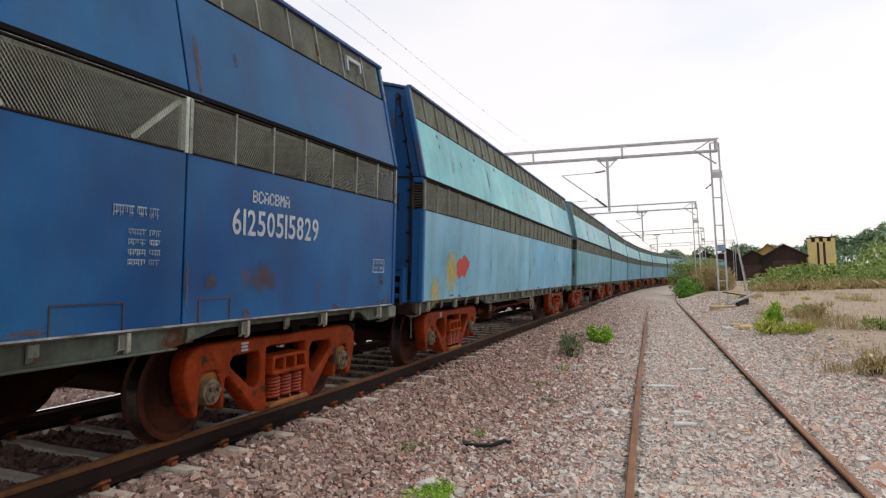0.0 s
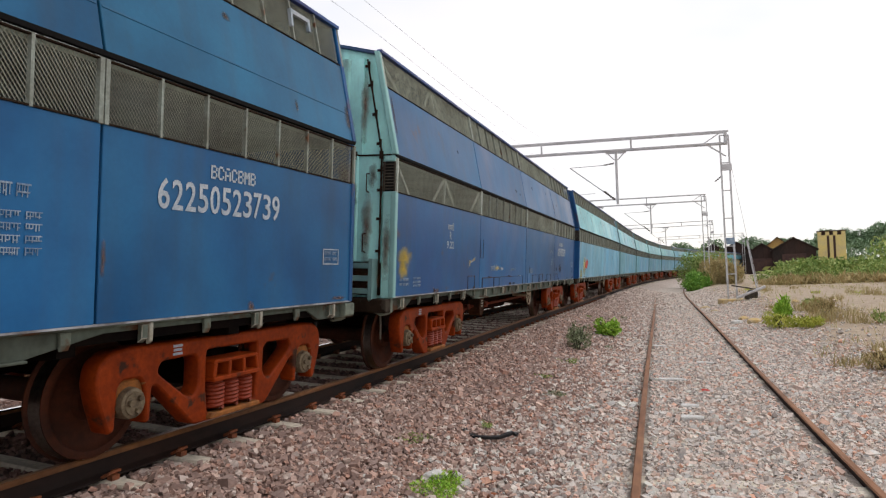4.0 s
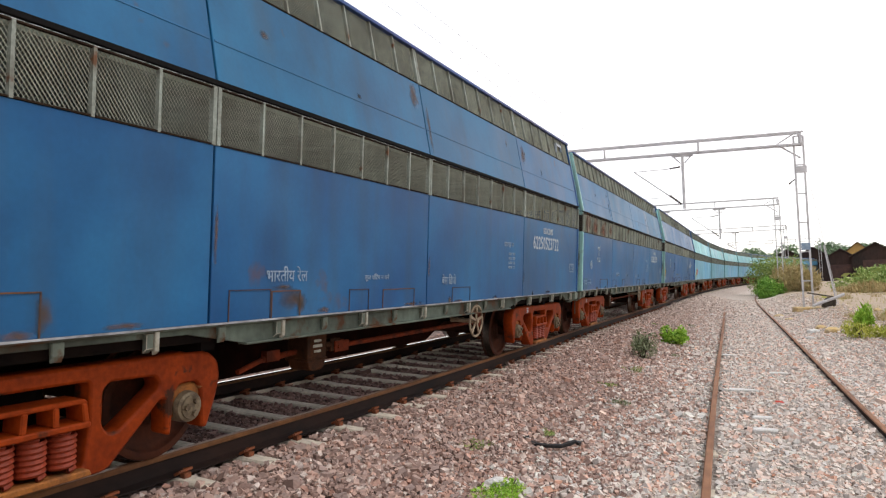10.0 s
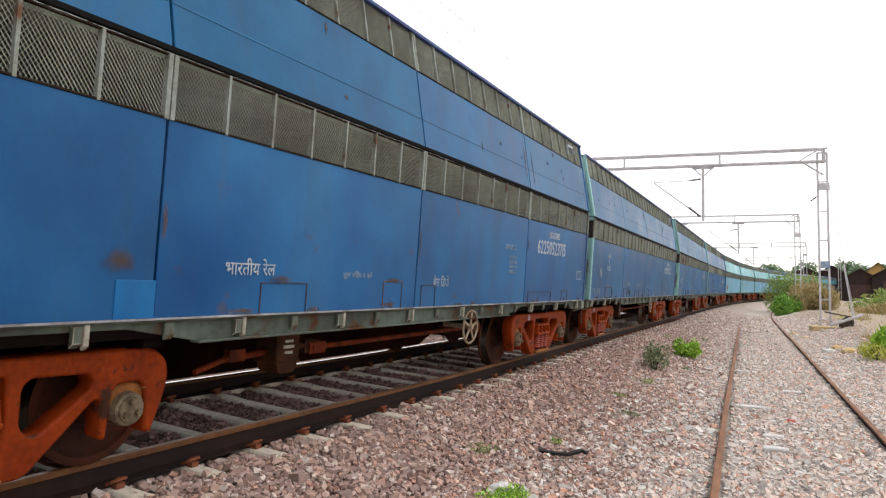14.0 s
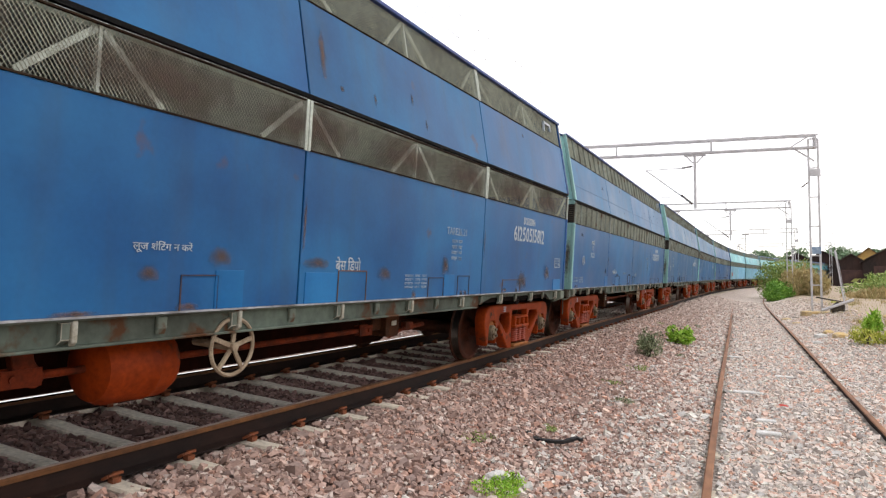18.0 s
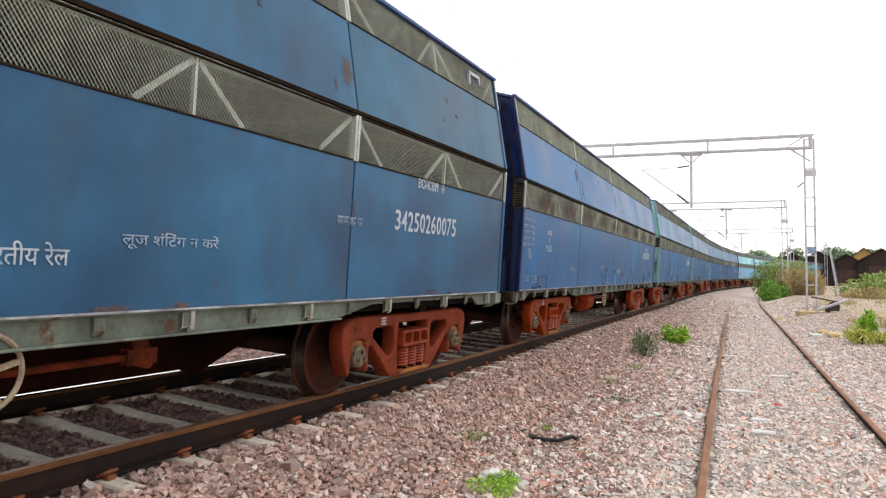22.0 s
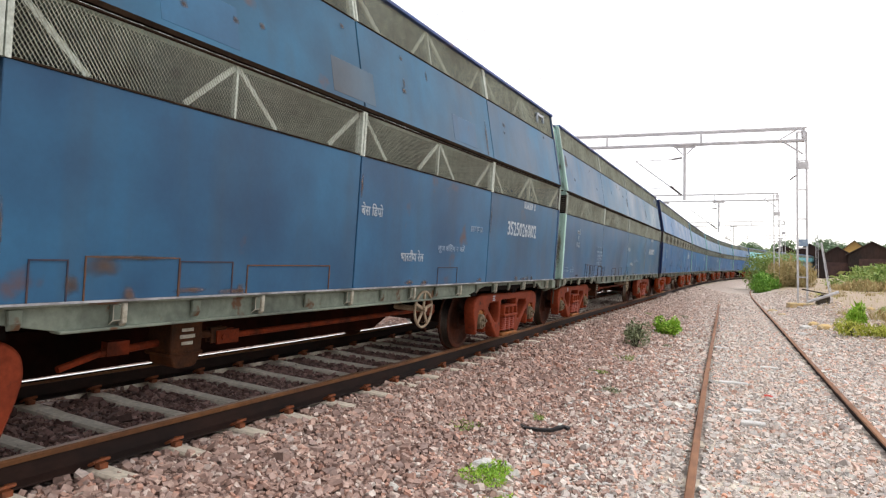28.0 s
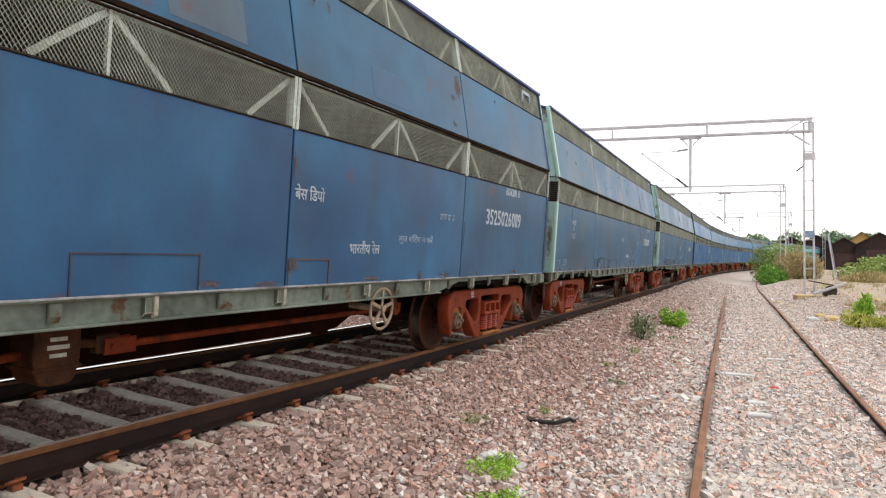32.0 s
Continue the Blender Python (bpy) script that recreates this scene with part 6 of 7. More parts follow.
    if i == 1:
        for y, z, pw, ph in ((0.45, 2.33, 0.55, 0.5), (1.15, 2.28, 0.7, 0.42), (1.95, 2.25, 0.8, 0.36), (2.7, 2.3, 0.5, 0.34)):
            part("rust_patch", stain_sheet(pw, ph, M["redrust"]), wagon, (W + 0.004, -h + y, z), label="red rust bloom on the vent mesh")
    if i == 4:
        for k in range(9):
            part("rust_patch", stain_sheet(1.5, 0.46, M["meshrust"]), wagon, (W + 0.004, -h + 1.2 + 1.42 * k, 2.31), label="brown rust on the vent mesh")
    if i == -1:
        part("paint_splash", splash(0.75, 0.5, 7, M["red"]), wagon, (W + 0.003, -h + 1.75, 1.42), label="red sprayed graffiti stroke")
        part("paint_splash", stain_sheet(0.75, 0.8, M["softyellow"]), wagon, (W + 0.003, -h + 1.2, 1.35), label="yellow sprayed graffiti stroke")
        part("paint_splash", stain_sheet(0.5, 0.5, M["softyellow"]), wagon, (W + 0.003, -h + 0.5, 1.08))
    if len(spec) > 4:
        add_writing(wagon, i, h, spec[4], spec[5])
    WAGONS.append((wagon, i, L))
    return wagon


for i in sorted(SPECS, reverse=True):
    build_wagon(i)


# ---- plants ----
def leaf_mesh(name, blobs, count, size, mat, seed, upright=0.0, shell=0.55):
    """Many small four-cornered leaves filling rough blobs of (centre, radii)."""
    rng = np.random.default_rng(seed)
    vol = np.array([np.prod(r) ** (2 / 3) for _, r in blobs])
    pick = rng.choice(len(blobs), count, p=vol / vol.sum())
    c, r = np.array([b[0] for b in blobs], float)[pick], np.array([b[1] for b in blobs], float)[pick]
    d = rng.normal(size=(count, 3))
    d /= np.linalg.norm(d, axis=1)[:, None]
    rad = rng.uniform(shell, 1, count) ** 0.7 * (1 + 0.16 * np.sin(d[:, 0] * 5 + pick) * np.cos(d[:, 2] * 6))
    p = c + d * r * rad[:, None]
    a = rng.normal(size=(count, 3))
    a[:, 2] += upright * 3
    a /= np.linalg.norm(a, axis=1)[:, None]
    b = np.cross(a, rng.normal(size=(count, 3)))
    b /= np.linalg.norm(b, axis=1)[:, None]
    s = size * rng.lognormal(0, 0.35, count)[:, None]
    long = 1.0 + upright * 3
    v = np.stack([p - a * s * long, p + b * s * 0.45, p + a * s * long, p - b * s * 0.45], 1).reshape(-1, 3)
    f = np.arange(4 * count).reshape(-1, 4)
    me = bpy.data.meshes.new(name)
    me.from_pydata(v.tolist(), [], f.tolist())
    me.materials.append(mat)
    return me


def polar(deg, d):
    return d * math.sin(radians(deg)), d * math.cos(radians(deg))


def gz(x, y):
    return float(ground_z(x, y))


def bush(name, x, y, w, h, mat, n, leaf, seed, label, stems=5, upright=0.0):
    z = gz(x, y)
    ob = thing(name, at=pose(x, y, z), label=label, category="bush")
    rng = random.Random(seed)
    blobs = [((rng.uniform(-0.32, 0.32) * w, rng.uniform(-0.32, 0.32) * w, h * rng.uniform(0.3, 0.72)), (w * rng.uniform(0.14, 0.27), w * rng.uniform(0.14, 0.27), h * rng.uniform(0.18, 0.32))) for _ in range(9)]
    blobs += [((0, 0, h * 0.3), (w * 0.4, w * 0.4, h * 0.3))]
    part("foliage", leaf_mesh("foliage", blobs, n, leaf, mat, seed, upright), ob)
    g = Geo()
    for _ in range(stems):
        g.tube((rng.uniform(-0.05, 0.05), rng.uniform(-0.05, 0.05), -0.03), (rng.uniform(-0.3, 0.3) * w, rng.uniform(-0.3, 0.3) * w, h * rng.uniform(0.6, 0.95)), 0.008 + 0.004 * h, 5, 0.003)
    tagged(part("stalk", g.mesh("stalk", M["shedroof"]), ob), kind="stuff")
    return ob


def grass_mesh(name, n, w, h, mat, seed):
    """A tuft of bent blades."""
    rng = np.random.default_rng(seed)
    vs, fs = [], []
    for _ in range(n):
        r, a = w * 0.5 * math.sqrt(rng.uniform()), rng.uniform(0, 2 * math.pi)
        p = np.array([r * math.cos(a), r * math.sin(a), -0.02])
        t = rng.uniform(0, 2 * math.pi)
        side = np.array([math.cos(t), math.sin(t), 0]) * rng.uniform(0.003, 0.007) * (1 + h)
        lean = np.array([rng.normal() * 0.25, rng.normal() * 0.25, 0]) * h
        L = h * rng.uniform(0.5, 1.1)
        k = len(vs)
        vs += [p - side, p + side, p + lean * 0.4 + (0, 0, L * 0.6) - side * 0.8, p + lean * 0.4 + (0, 0, L * 0.6) + side * 0.8, p + lean + (0, 0, L)]
        fs += [(k, k + 1, k + 3, k + 2), (k + 2, k + 3, k + 4)]
    me = bpy.data.meshes.new(name)
    me.from_pydata([tuple(v) for v in vs], [], fs)
    me.materials.append(mat)
    return me


bush("bush", -1.08, 17.4, 0.75, 0.56, LEAF["lush"], 1500, 0.035, 1, "bright green leafy bush growing in the ballast")
bush("bush", -1.47, 13.9, 0.62, 0.58, LEAF["grey"], 1700, 0.016, 2, "dusty grey-green twiggy bush growing in the ballast", 14, 0.3)
bush("weed_clump", -1.67, 5.02, 0.54, 0.12, LEAF["lush"], 1700, 0.011, 3, "low bright green weed clump in gravel", 3)
bush("weed_clump", -1.50, 4.55, 0.5, 0.09, LEAF["lush"], 900, 0.011, 4, "low green weed clump in gravel", 3)
bush("weed_clump", -2.2, 5.9, 0.35, 0.07, LEAF["hedge"], 300, 0.010, 5, "thin low weeds in gravel", 3)
bush("weed_clump", -1.75, 6.9, 0.30, 0.07, LEAF["hedge"], 260, 0.010, 6, "thin low weeds in gravel", 3)
for k, (x, y) in enumerate(((-1.62, 10.2), (-1.3, 9.2), (-1.45, 12.0), (-1.0, 15.2), (-1.9, 21.0), (-0.9, 23.0))):
    bush("weed_clump", x, y, 0.4, 0.08 + 0.03 * (k % 3), LEAF["grey" if k % 2 else "hedge"], 220, 0.012, 40 + k, "sparse dusty weeds in gravel", 3)
bush("weed_clump", 3.75, 22.0, 0.62, 0.66, LEAF["lush"], 900, 0.03, 7, "tall bright green weeds on waste ground", 6, 0.5)
bush("weed_clump", 3.25, 19.4, 0.9, 0.46, LEAF["weed"], 900, 0.024, 8, "yellow-green weeds on waste ground", 8, 0.5)
bush("weed_clump", 3.8, 18.9, 0.7, 0.36, LEAF["weed"], 600, 0.024, 9, "yellow-green weeds on waste ground", 8, 0.5)
bush("bush", 4.5, 20.6, 1.0, 0.62, LEAF["dry"], 1300, 0.022, 51, "dry brown twiggy bush on waste ground", 14, 0.5)
bush("bush", 3.55, 12.3, 0.8, 0.40, LEAF["dry"], 1100, 0.017, 52, "low dry brown bush beside the siding", 14, 0.5)
bush("weed_clump", 4.9, 24.0, 0.8, 0.4, LEAF["hedge"], 700, 0.024, 53, "green weeds on waste ground", 6, 0.4)
bush("weed_clump", 5.6, 19.0, 0.7, 0.4, LEAF["hedge"], 600, 0.022, 54, "green weeds on waste ground", 6, 0.4)
tuft = [grass_mesh("dry_tuft", 70, 0.5, 0.26, LEAF["dry"], 11), grass_mesh("dry_tuft", 120, 0.75, 0.42, LEAF["dry"], 12), grass_mesh("dry_tuft", 70, 0.4, 0.2, LEAF["weed"], 13)]
rng = random.Random(5)
spots = [(4.6, 20.0, 1), (4.2, 19.4, 1), (5.1, 19.2, 1), (4.9, 12.2, 1), (5.4, 16.2, 1), (5.9, 17.3, 1), (4.6, 12.4, 1), (5.0, 11.6, 1), (5.5, 12.3, 1), (4.3, 11.1, 0), (4.1, 14.5, 0), (3.6, 23.4, 2), (4.1, 25.1, 2), (4.5, 23.0, 1), (5.2, 24.0, 1), (3.1, 12.8, 0)]
spots += [(rng.uniform(3.8, 9.5), rng.uniform(9, 44), rng.randrange(3)) for _ in range(16)]
for x, y, k in spots:
    ob = thing("grass_tuft", tuft[k], pose(x, y, gz(x, y), 0, 0, rng.uniform(0, 360)), "dry straw-coloured grass tuft on dirt" if k < 2 else "yellow-green grass tuft on dirt", "grass", "grass tufts of the waste ground")


def hedge(blobs, n, leaf, mat, seed, label, upright=0.2):
    return thing("hedge", leaf_mesh("hedge", blobs, n, leaf, mat, seed, upright, 0.3), label=label, category="hedge", kind="stuff")


rng = random.Random(9)
low = lambda x, y, w, h: ((x, y, gz(x, y) + h * 0.42), (w, w, h * 0.58))
hedge([low(3.1 + 0.25 * k + rng.uniform(-0.2, 0.2), 54 + 0.9 * k, 0.7, rng.uniform(0.9, 1.7)) for k in range(6)], 9000, 0.052, LEAF["bush"], 21, "bright green scrub beside the siding")
hedge([low(4.4 + 0.35 * k + rng.uniform(-0.3, 0.3), 56.5 + rng.uniform(0, 4), 0.9, rng.uniform(1.6, 2.5)) for k in range(7)], 9000, 0.05, LEAF["dry"], 22, "brown dry reeds beside the siding", 0.6)
hedge([low(2.9 + 0.45 * k + rng.uniform(-0.3, 0.3), 61 + rng.uniform(0, 5), 1.1, rng.uniform(2.7, 3.5)) for k in range(8)], 9500, 0.062, LEAF["hedge"], 23, "green scrub beside the siding")
hedge([low(8.6 + 0.9 * k + rng.uniform(-0.4, 0.4), 54 + rng.uniform(-2, 3) - 0.1 * k, 1.3, rng.uniform(0.9, 1.5)) for k in range(26)], 24000, 0.07, LEAF["hedge"], 24, "scrub and tall grass along the waste ground")
hedge([low(8.2 + 0.9 * k + rng.uniform(-0.4, 0.4), 51 + rng.uniform(-1, 1) - 0.1 * k, 1.2, rng.uniform(0.4, 0.8)) for k in range(26)], 13000, 0.065, LEAF["dry"], 25, "dry tall grass along the waste ground", 0.6)
hedge([low(24 + 1.6 * k + rng.uniform(-0.6, 0.6), 76 + rng.uniform(-4, 6), 2.4, rng.uniform(2.5, 5.0)) for k in range(18)], 12000, 0.15, LEAF["hedge"], 26, "dense green scrub before the sheds")


hedge([((*polar(10.5 + 0.8 * k + rng.uniform(-0.3, 0.3), 98 + rng.uniform(-5, 5)), 1.1), (3.0, 3.0, rng.uniform(1.0, 1.7))) for k in range(14)], 12000, 0.16, LEAF["hedge"], 27, "dense green scrub before the yellow tower")


hedge([((*polar(7 + 0.9 * k + rng.uniform(-0.3, 0.3), 176 + rng.uniform(-4, 4)), 2.6), (4.5, 4.5, rng.uniform(2.8, 5.2))) for k in range(28)], 16000, 0.24, LEAF["tree"], 28, "distant thicket below the trees")


def meadow():
    """Low grass over the waste ground, thicker away from the siding."""
    rng = np.random.default_rng(77)
    n = 2400
    x, y = rng.uniform(2.6, 22, n), rng.uniform(8, 50, n)
    q = x - siding_x(y)
    patch = np.array([noise.noise((a * 0.35, b * 0.2, 3.0)) for a, b in zip(x, y)])
    ok = (q > 3.0) & (rng.uniform(-0.35, 0.5, n) < patch + np.clip((q - 4) / 20, 0, 0.25))
    x, y = x[ok], y[ok]
    vs, fs = [], []
    for a, b in zip(x, y):
        z = gz(a, b)
        for _ in range(5):
            t, L = rng.uniform(0, 6.28), rng.uniform(0.08, 0.26)
            dx, dy = math.cos(t), math.sin(t)
            ox, oy = a + rng.normal() * 0.09, b + rng.normal() * 0.09
            k = len(vs)
            vs += [(ox - dy * 0.008, oy + dx * 0.008, z - 0.01), (ox + dy * 0.008, oy - dx * 0.008, z - 0.01), (ox + dx * L * 0.6, oy + dy * L * 0.6, z + L)]
            fs.append((k, k + 1, k + 2))
    me = bpy.data.meshes.new("grass")
    me.from_pydata(vs, [], fs)
    me.materials.append(LEAF["meadow"])
    thing("grass", me, label="sparse yellowing grass over the waste ground", category="grass", kind="stuff")


meadow()


def tree_mesh(h, seed):
    rng = random.Random(seed)
    g = Geo().tube((0, 0, -0.2), (0.1, 0, h * 0.45), 0.035 * h * 0.6, 8, 0.02 * h * 0.6)
    blobs = []
    for k in range(9):
        a = 2 * math.pi * k / 9 + rng.uniform(-0.3, 0.3)
        tip = (math.cos(a) * h * rng.uniform(0.15, 0.36), math.sin(a) * h * rng.uniform(0.15, 0.36), h * rng.uniform(0.5, 0.88))
        g.tube((0.1, 0, h * rng.uniform(0.3, 0.45)), tip, 0.012 * h, 5, 0.004 * h)
        blobs.append((tip, tuple(h * rng.uniform(0.1, 0.19) for _ in range(2)) + (h * rng.uniform(0.08, 0.14),)))
    blobs.append(((0, 0, h * 0.8), (h * 0.18, h * 0.18, h * 0.15)))
    return g.mesh("trunk", M["shedroof"]), leaf_mesh("crown", blobs, 1900, 0.026 * h, LEAF["tree"], seed, 0, 0.35)


TREES = [tree_mesh(h, 60 + i) for i, h in enumerate((9.0, 11.0, 13.0, 14.5))]


def tree(x, y, k, scale=1.0):
    ob = thing("tree", at=pose(x, y, gz(x, y), 0, 0, (x * 37 + y * 11) % 360), label="broad green tree behind the sheds" if y < 215 else "distant hazy green tree beyond the yard", category="tree", group="trees beyond the yard")
    ob.scale = (scale,) * 3
    part("trunk", TREES[k][0], ob)
    part("crown", TREES[k][1], ob)


rng = random.Random(31)
for k in range(34):
    b = radians(7.5 + 24 * k / 33 + rng.uniform(-0.3, 0.3))
    d = rng.uniform(185, 215)
    tree(d * math.sin(b), d * math.cos(b), 1 if k < 7 else rng.choice((1, 2, 2, 3)), rng.uniform(0.75, 0.98))
for k in range(22):
    b = radians(-2.5 + 10 * k / 21 + rng.uniform(-0.2, 0.2))
    d = rng.uniform(255, 300)
    tree(d * math.sin(b), d * math.cos(b), rng.choice((0, 1)), rng.uniform(0.8, 1.15))


# ---- buildings ----
def gable_shed(x, y, w, depth, eave, ridge, turn, label, wall="shed", roof="shedroof"):
    z = gz(x, y) - 0.1
    ob = thing("shed", at=pose(x, y, z, 0, 0, turn), label=label, category="shed")
    h = w / 2
    part("front_wall", Geo().prism([(-h, 0), (h, 0), (h, eave), (0, ridge), (-h, eave)], 0, 0.25, "y").mesh("front_wall", M[wall]), ob)
    part("back_wall", Geo().prism([(-h, 0), (h, 0), (h, eave), (0, ridge), (-h, eave)], depth - 0.25, depth, "y").mesh("back_wall", M[wall]), ob)
    for k in (-1, 1):
        part("side_wall", Geo().box(min(k * h, k * (h - 0.25)), max(k * h, k * (h - 0.25)), 0.26, depth - 0.26, 0, eave).mesh("side_wall", M[wall]), ob)
        o = 0.45
        sl = (ridge - eave) / h
        part("roof_slope", Geo().prism([(0, ridge + 0.02), (k * (h + o), eave - sl * o + 0.02), (k * (h + o), eave - sl * o + 0.16), (0, ridge + 0.17)], -0.4, depth + 0.4, "y").mesh("roof_slope", M[roof]), ob)
    part("door", Geo().box(-h * 0.55, h * 0.55, -0.06, -0.005, 0, eave * 0.8).mesh("door", M["housedark"]), ob, label="dark tall doorway")
    return ob


gable_shed(*polar(8.4, 140), 6.2, 14, 3.9, 5.9, -8, "soot-black gabled goods shed beyond the scrub")
gable_shed(*polar(10.6, 139), 7.2, 14, 4.2, 6.3, -10, "dark brown gabled shed beyond the scrub")
gable_shed(*polar(9.5, 160), 5.0, 10, 5.6, 7.7, -9, "ochre gabled building behind the dark sheds", "tile", "shedroof")
gable_shed(*polar(4.9, 150), 5.4, 12, 4.4, 5.9, -4, "small soot-black shed beyond the scrub")
gable_shed(*polar(6.6, 146), 5.2, 12, 4.6, 6.2, -6, "soot-black gabled shed beyond the scrub")


def water_house(x, y):
    ob = thing("tower_house", at=pose(x, y, gz(x, y), 0, 0, -13), label="yellow-washed block tower with dark openings on top", category="building")
    part("wall", Geo().box(-2.5, 2.5, 0, 4.5, 0, 7.0).mesh("wall", M["house"], bevel=0.04), ob)
    part("parapet", Geo().box(-2.65, 2.65, -0.15, 4.65, 7.72, 7.95).mesh("parapet", M["housedark"], bevel=0.03), ob)
    for k in range(4):
        part("pier", Geo().box(-0.36, 0.36, -0.1, 0.4, 7.0, 7.72).mesh("pier", M["house"]), ob, (-2.13 + 1.42 * k, 0, 0))
    part("back", Geo().box(-2.4, 2.4, 0.5, 4.4, 7.0, 7.72).mesh("back", M["housedark"]), ob)
    for k in (-0.6, 0.5):
        part("stain_strip", Geo().box(-0.22, 0.22, -0.03, 0.0, 2.2, 6.9).mesh("stain_strip", M["housedark"]), ob, (k, 0, 0), label="dark drain strip")
    return ob


water_house(*polar(13.1, 158))


# ---- overhead line ----
def lattice(g, p, q, gap, n, w=0.07, axis=(1, 0, 0)):
    """Two chords from p to q, gap apart along axis, tied by battens."""
    p, q, a = Vector(p), Vector(q), Vector(axis) * gap / 2
    g.bar(p - a, q - a, w, w).bar(p + a, q + a, w, w)
    for i in range(n + 1):
        c = p.lerp(q, i / n)
        g.bar(c - a, c + a, w * 0.7, w * 0.5, up=(0, 1, 0))
    return g


def insulator(g, p, q, r=0.07, n=7):
    p, q = Vector(p), Vector(q)
    for i in range(n):
        a = p.lerp(q, (i + 0.1) / n)
        b = p.lerp(q, (i + 0.75) / n)
        g.tube(a, b, r, 8, r * 0.55)
    g.tube(p, q, r * 0.4, 6)
    return g


def portal(x, y, top, span, turn, drops, label):
    z = gz(x, y)
    ob = thing("catenary_portal", at=pose(x, y, z, 0, 0, turn), label=label, category="railway gantry", group="portals over the line")
    h = top - z
    for k, x0 in ((0, 0.0), (1, -span)):
        m = part("mast", lattice(Geo(), (x0, 0, 0), (x0 - 0.06 * (1 - 2 * k), 0, h - 0.15), 0.36, 6).mesh("mast", M["galv"]), ob, label="galvanised lattice mast")
        part("footing", Geo().box(x0 - 0.55, x0 + 0.55, -0.5, 0.5, -0.35, 0.14).mesh("footing", M["foot"], bevel=0.03), ob, label="ochre-washed concrete footing")
        part("plate", Geo().box(x0 - 0.2, x0 + 0.2, -0.09, -0.06, h - 1.75, h - 1.45).mesh("plate", M["galv"]), ob)
        kx = -1 if k == 0 else 1
        part("knee_brace", Geo().bar((x0, 0, h - 1.1), (x0 + kx * 0.9, 0, h - 0.45), 0.06, 0.06).bar((x0 + kx * 0.2, 0, h - 0.02), (x0 + kx * 0.9, 0, h - 0.45), 0.05, 0.05).mesh("knee_brace", M["galv"]), ob)
    beam = Geo()
    for zz in (h, h - 0.52):
        for yy in (-0.18, 0.18):
            beam.bar((0.1, yy, zz), (-span, yy, zz), 0.07, 0.07)
    nb = int(span / 3.4)
    for i in range(nb + 1):
        xx = -span * i / nb
        beam.bar((xx, -0.18, h), (xx, -0.18, h - 0.52), 0.09, 0.06).bar((xx, 0.18, h), (xx, 0.18, h - 0.52), 0.09, 0.06).bar((xx, -0.18, h - 0.52), (xx, 0.18, h - 0.52), 0.05, 0.05)
    part("boom", beam.mesh("boom", M["galv"]), ob, label="galvanised twin boom")
    for dx in drops:
        d = part("drop_arm", Geo().tube((0, 0, h - 0.55), (0, 0, h - 3.0), 0.06, 8).bar((-0.45, 0, h - 0.60), (0.45, 0, h - 0.60), 0.1, 0.12).bar((-0.35, 0, h - 0.66), (-0.08, 0, h - 0.95), 0.05, 0.05).bar((0.35, 0, h - 0.66), (0.08, 0, h - 0.95), 0.05, 0.05).mesh("drop_arm", M["galv"]), ob, (dx, 0, 0))
        arm = Geo().tube((-0.15, 0, h - 1.12), (-0.7, 0, h - 1.17), 0.022, 6).tube((-0.15, 0, h - 2.75), (-2.1, 0, h - 1.2), 0.028, 6).tube((-0.7, 0, h - 1.17), (-2.1, 0, h - 1.2), 0.016, 6).tube((-1.0, 0, h - 2.45), (-2.6, 0, h - 2.5), 0.014, 6)
        part("bracket_arm", arm.mesh("bracket_arm", M["galv"]), d)
        part("insulator", insulator(Geo(), (-0.12, 0, h - 2.78), (-0.6, 0, h - 2.36)).mesh("insulator", M["insul"]), d, label="dark brown ribbed insulator")
        part("insulator", insulator(Geo(), (-0.1, 0, h - 1.1), (-0.55, 0, h - 1.16), 0.055).mesh("insulator", M["insul"]), d)
    return ob


P1 = portal(3.46, 32.0, 7.72, 12.2, 5.0, (-4.75,), "tall galvanised lattice catenary portal with ochre footing")
part("stay_pole", Geo().tube((0.62, -0.3, 2.7), (0.98, -0.5, 0.0), 0.028, 6).mesh("stay_pole", M["galv"]), P1)
part("stay_wire", Geo().tube((0.15, 0, 6.3), (1.05, -0.5, 0.05), 0.01, 5).mesh("stay_wire", M["galv"]), P1)
part("blue_plate", Geo().box(-0.17, 0.17, -0.10, -0.07, 2.55, 2.85).mesh("blue_plate", M["faded"]), P1)
part("side_insulator", insulator(Geo(), (-0.22, 0, 5.62), (-0.52, 0, 5.38), 0.04, 4).mesh("side_insulator", M["insul"]), P1)
portal(4.47, 57.8, 7.6, 13.5, 2.0, (-4.2, -8.4), "galvanised catenary portal down the line")
portal(8.2, 95.6, 7.9, 15.5, -11.0, (-6.0, -11.0), "far galvanised catenary portal down the line")
portal(17.0, 136.0, 7.9, 15.5, -15.0, (-6.0,), "far faint catenary portal down the line")


def wire(pts, r, label):
    g = Geo()
    for a, b in zip(pts, pts[1:]):
        g.tube(a, b, r, 5)
    return thing("overhead_wire", g.mesh("overhead_wire", M["copper"]), label=label, category="wire", group="overhead wires")


stop = [-34.0, 31.8, 57.5, 95.0, 135.0, 180.0]
for zz, sag, lab in ((6.9, 0.9, "tarnished catenary wire over the running line"), (5.75, 0.05, "tarnished contact wire over the running line")):
    pts = []
    for a, b in zip(stop, stop[1:]):
        for q in np.linspace(0, 1, 13)[:-1]:
            s = a + (b - a) * q
            c = on_line(s)
            pts.append((c[0], c[1], zz - sag * 4 * q * (1 - q)))
    wire(pts, 0.0022, lab)

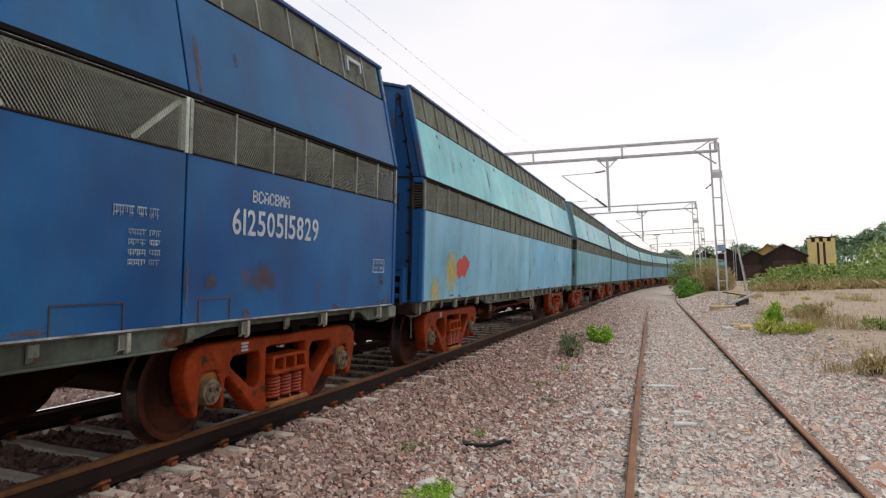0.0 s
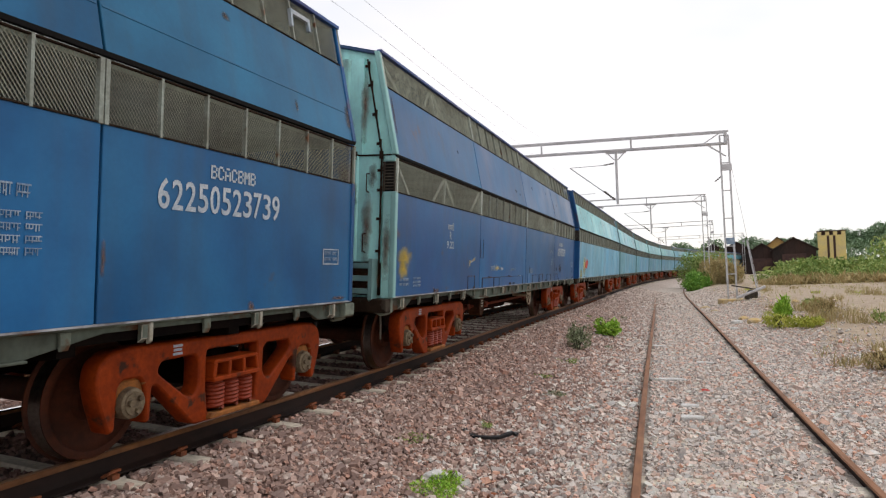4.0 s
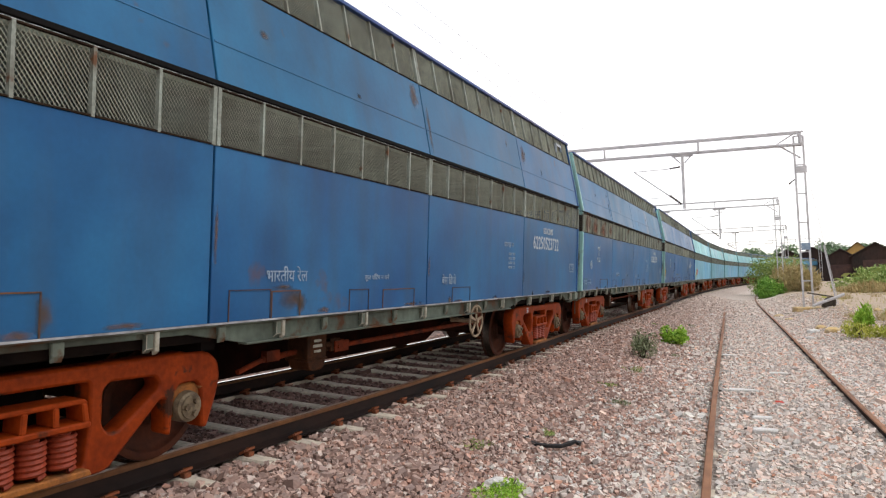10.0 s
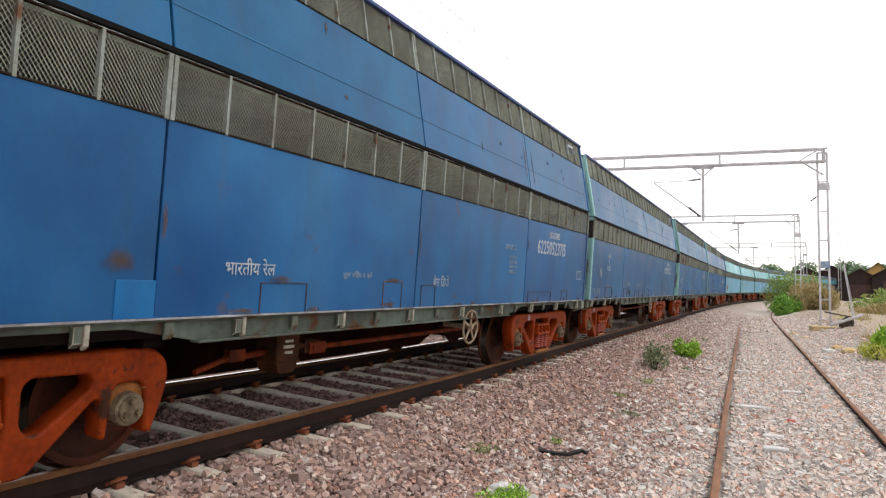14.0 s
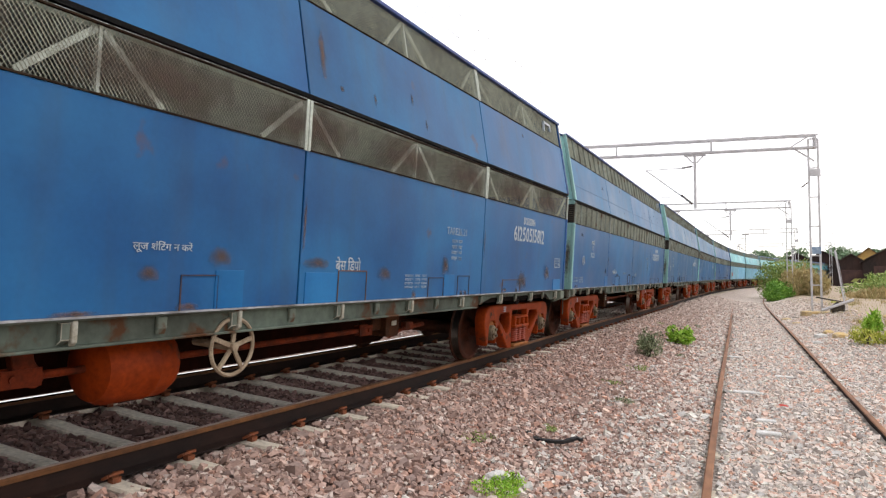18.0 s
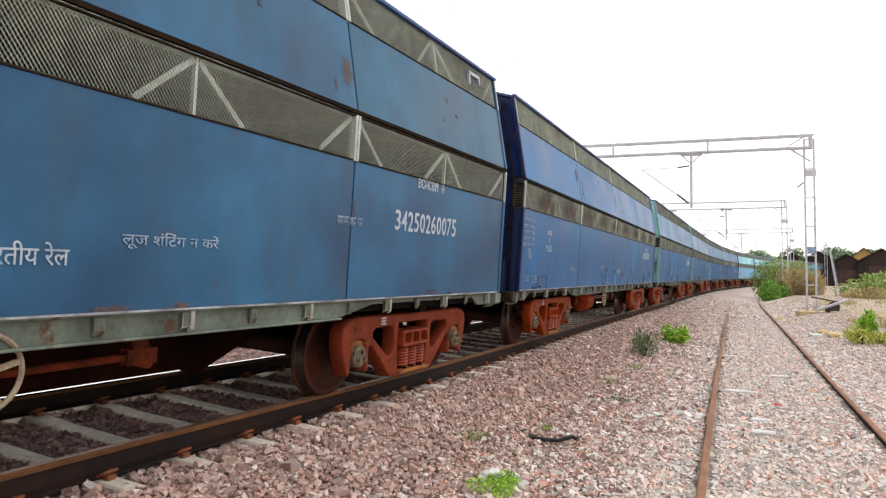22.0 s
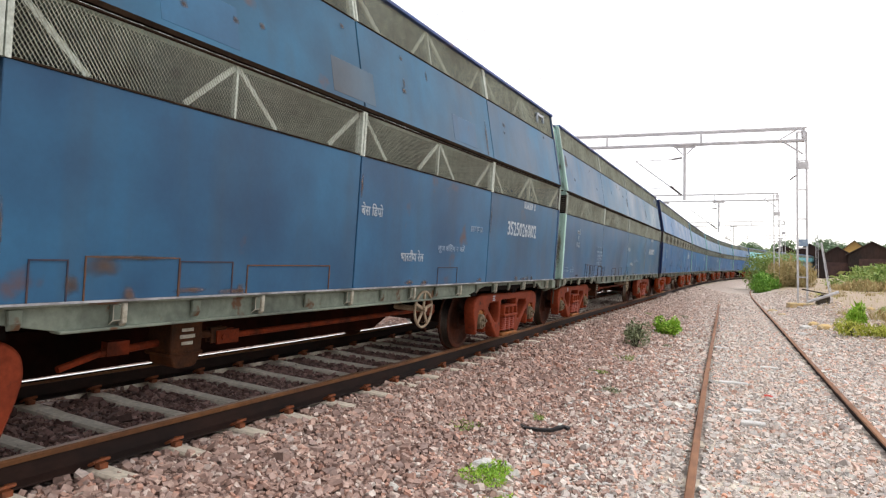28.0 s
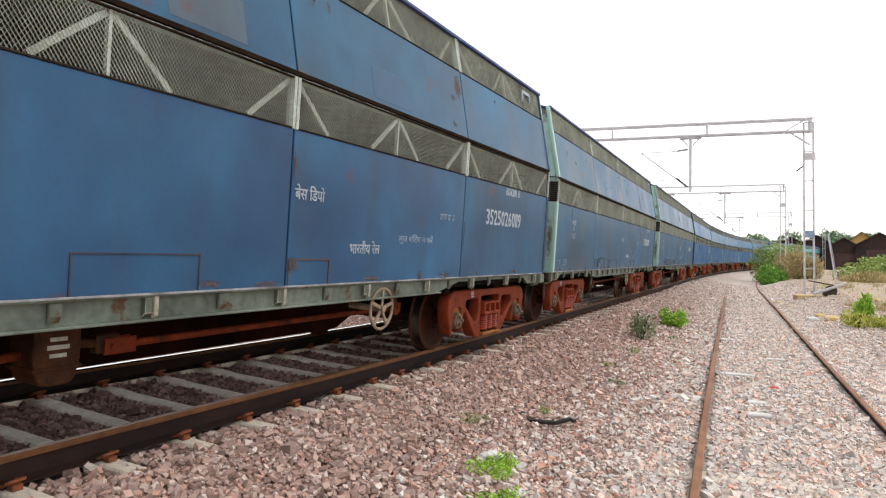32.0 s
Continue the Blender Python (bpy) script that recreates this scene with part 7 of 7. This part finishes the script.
# ---- small things on the ground ----
strap = Geo()
curve = [(-0.24, 0.10, 0.035), (-0.19, 0.09, 0.05), (-0.17, 0.02, 0.03), (-0.10, -0.03, 0.02), (0.0, -0.05, 0.018), (0.1, -0.05, 0.02), (0.16, -0.02, 0.035), (0.2, 0.02, 0.04), (0.24, 0.0, 0.03)]
strap.sweep([(x * 1.25, y * 1.2, z * 1.3) for x, y, z in curve], 0.06, 0.03)
thing("rubber_strap", strap.mesh("rubber_strap", M["rubber"], bevel=0.003), pose(-1.62, 6.55, gz(-1.62, 6.55) + 0.02, 0, 0, 8), "bent black rubber strap lying on the ballast", "rubber strip")


def lump(name, x, y, sx, sy, sz, mat, label, cat, seed, lift=0.0):
    bm = bmesh.new()
    bmesh.ops.create_icosphere(bm, subdivisions=2, radius=0.5)
    for v in bm.verts:
        v.co *= 1 + 0.28 * noise.noise(v.co * 3 + Vector((seed * 7.1, 0, 0)))
        v.co = Vector((v.co.x * sx, v.co.y * sy, max(v.co.z, -0.3) * sz))
    me = bpy.data.meshes.new(name)
    bm.to_mesh(me)
    bm.free()
    me.materials.append(mat)
    return thing(name, me, pose(x, y, gz(x, y) + sz * 0.25 + lift, 0, 0, seed * 40), label, cat)


lump("stone", -1.72, 5.18, 0.20, 0.13, 0.09, M["white"], "white limewashed stone in green weeds", "stone", 1, 0.03)
lump("stone", -1.36, 4.75, 0.14, 0.10, 0.07, M["white"], "small white stone in green weeds", "stone", 2, 0.02)
lump("stone", -1.02, 7.6, 0.10, 0.09, 0.07, M["white"], "pale stone on the ballast", "stone", 3)
thing("concrete_slab", Geo().box(-0.16, 0.16, -0.09, 0.09, -0.04, 0.03).mesh("concrete_slab", M["white"], bevel=0.01), pose(0.52, 5.4, gz(0.52, 5.4) + 0.035, 2, 1, -6), "pale broken concrete slab between the siding rails", "slab")
for x, y, w in ((0.27, 11.2, 0.42), (0.42, 9.1, 0.22), (0.41, 8.4, 0.26), (0.9, 13.2, 0.3), (0.2, 16.0, 0.4)):
    thing("concrete_slab", Geo().box(-w / 2, w / 2, -0.07, 0.07, -0.04, 0.03).mesh("concrete_slab", M["white"], bevel=0.01), pose(x, y, gz(x, y) + 0.03, 1, 1, -4), "pale exposed end of a buried siding sleeper", "slab")
lump("stone", -1.28, 5.2, 0.15, 0.11, 0.06, M["clip"], "rust-orange stone in the gravel", "stone", 5)
lump("litter", 0.68, 10.3, 0.16, 0.12, 0.08, M["red"], "scrap of faded red litter on gravel", "litter", 4)
for k, (x, y, s) in enumerate(((2.5, 22.3, 0.42), (2.9, 21.6, 0.55), (3.3, 22.0, 0.4), (2.2, 20.4, 0.3), (3.6, 21.0, 0.35), (2.8, 23.2, 0.4), (3.2, 20.2, 0.3), (2.4, 28.5, 0.35), (2.2, 30.6, 0.4), (4.3, 26.0, 0.3), (5.2, 28.0, 0.32))):
    lump("rubble_stone", x, y, s, s * 0.8, s * 0.45, M["foot" if k % 3 else "white"], "ochre-stained rubble stone by the mast" if k % 3 else "whitened rubble stone by the mast", "stone", 10 + k)
junk = thing("scrap_heap", at=pose(4.05, 31.3, gz(4.05, 31.3)), label="dark scrap metal and boards heaped at the mast", category="scrap")
part("board", Geo().bar((-0.7, 0, 0.62), (0.35, -0.1, 0.42), 0.35, 0.05).mesh("board", M["lever"]), junk)
part("bent_sheet", Geo().prism([(-0.2, 0.0), (0.3, 0.03), (0.34, 0.32), (0.05, 0.45), (-0.18, 0.25)], -0.12, 0.12, "y").mesh("bent_sheet", M["lever"], bevel=0.04), junk)
part("pipe", Geo().tube((-0.5, -0.2, 0.1), (0.6, -0.3, 0.55), 0.06, 8).mesh("pipe", M["galv"]), junk)


# ---- what moves ----
def wagon_rows(i, L):
    rows = []
    for j in range(65):
        t = j * 0.5
        f = train_at(t) + FRONT[i]
        a, b = on_line(f - L + BOGIE_IN), on_line(f - BOGIE_IN)
        rows.append((t, track_frame((a + b) / 2, b - a)))
    return rows


def motions():
    for wagon, i, L in WAGONS:
        walk(wagon, wagon_rows(i, L))
    turns = [(j * 4 / 30, -(train_at(j * 4 / 30) - train_at(0)) / WHEEL_R) for j in range(241)]
    for w, y in WHEELSETS:
        walk(w, [(t, Matrix.Translation((0, y, WHEEL_R)) @ Matrix.Rotation(a, 4, "X")) for t, a in turns])


motions()
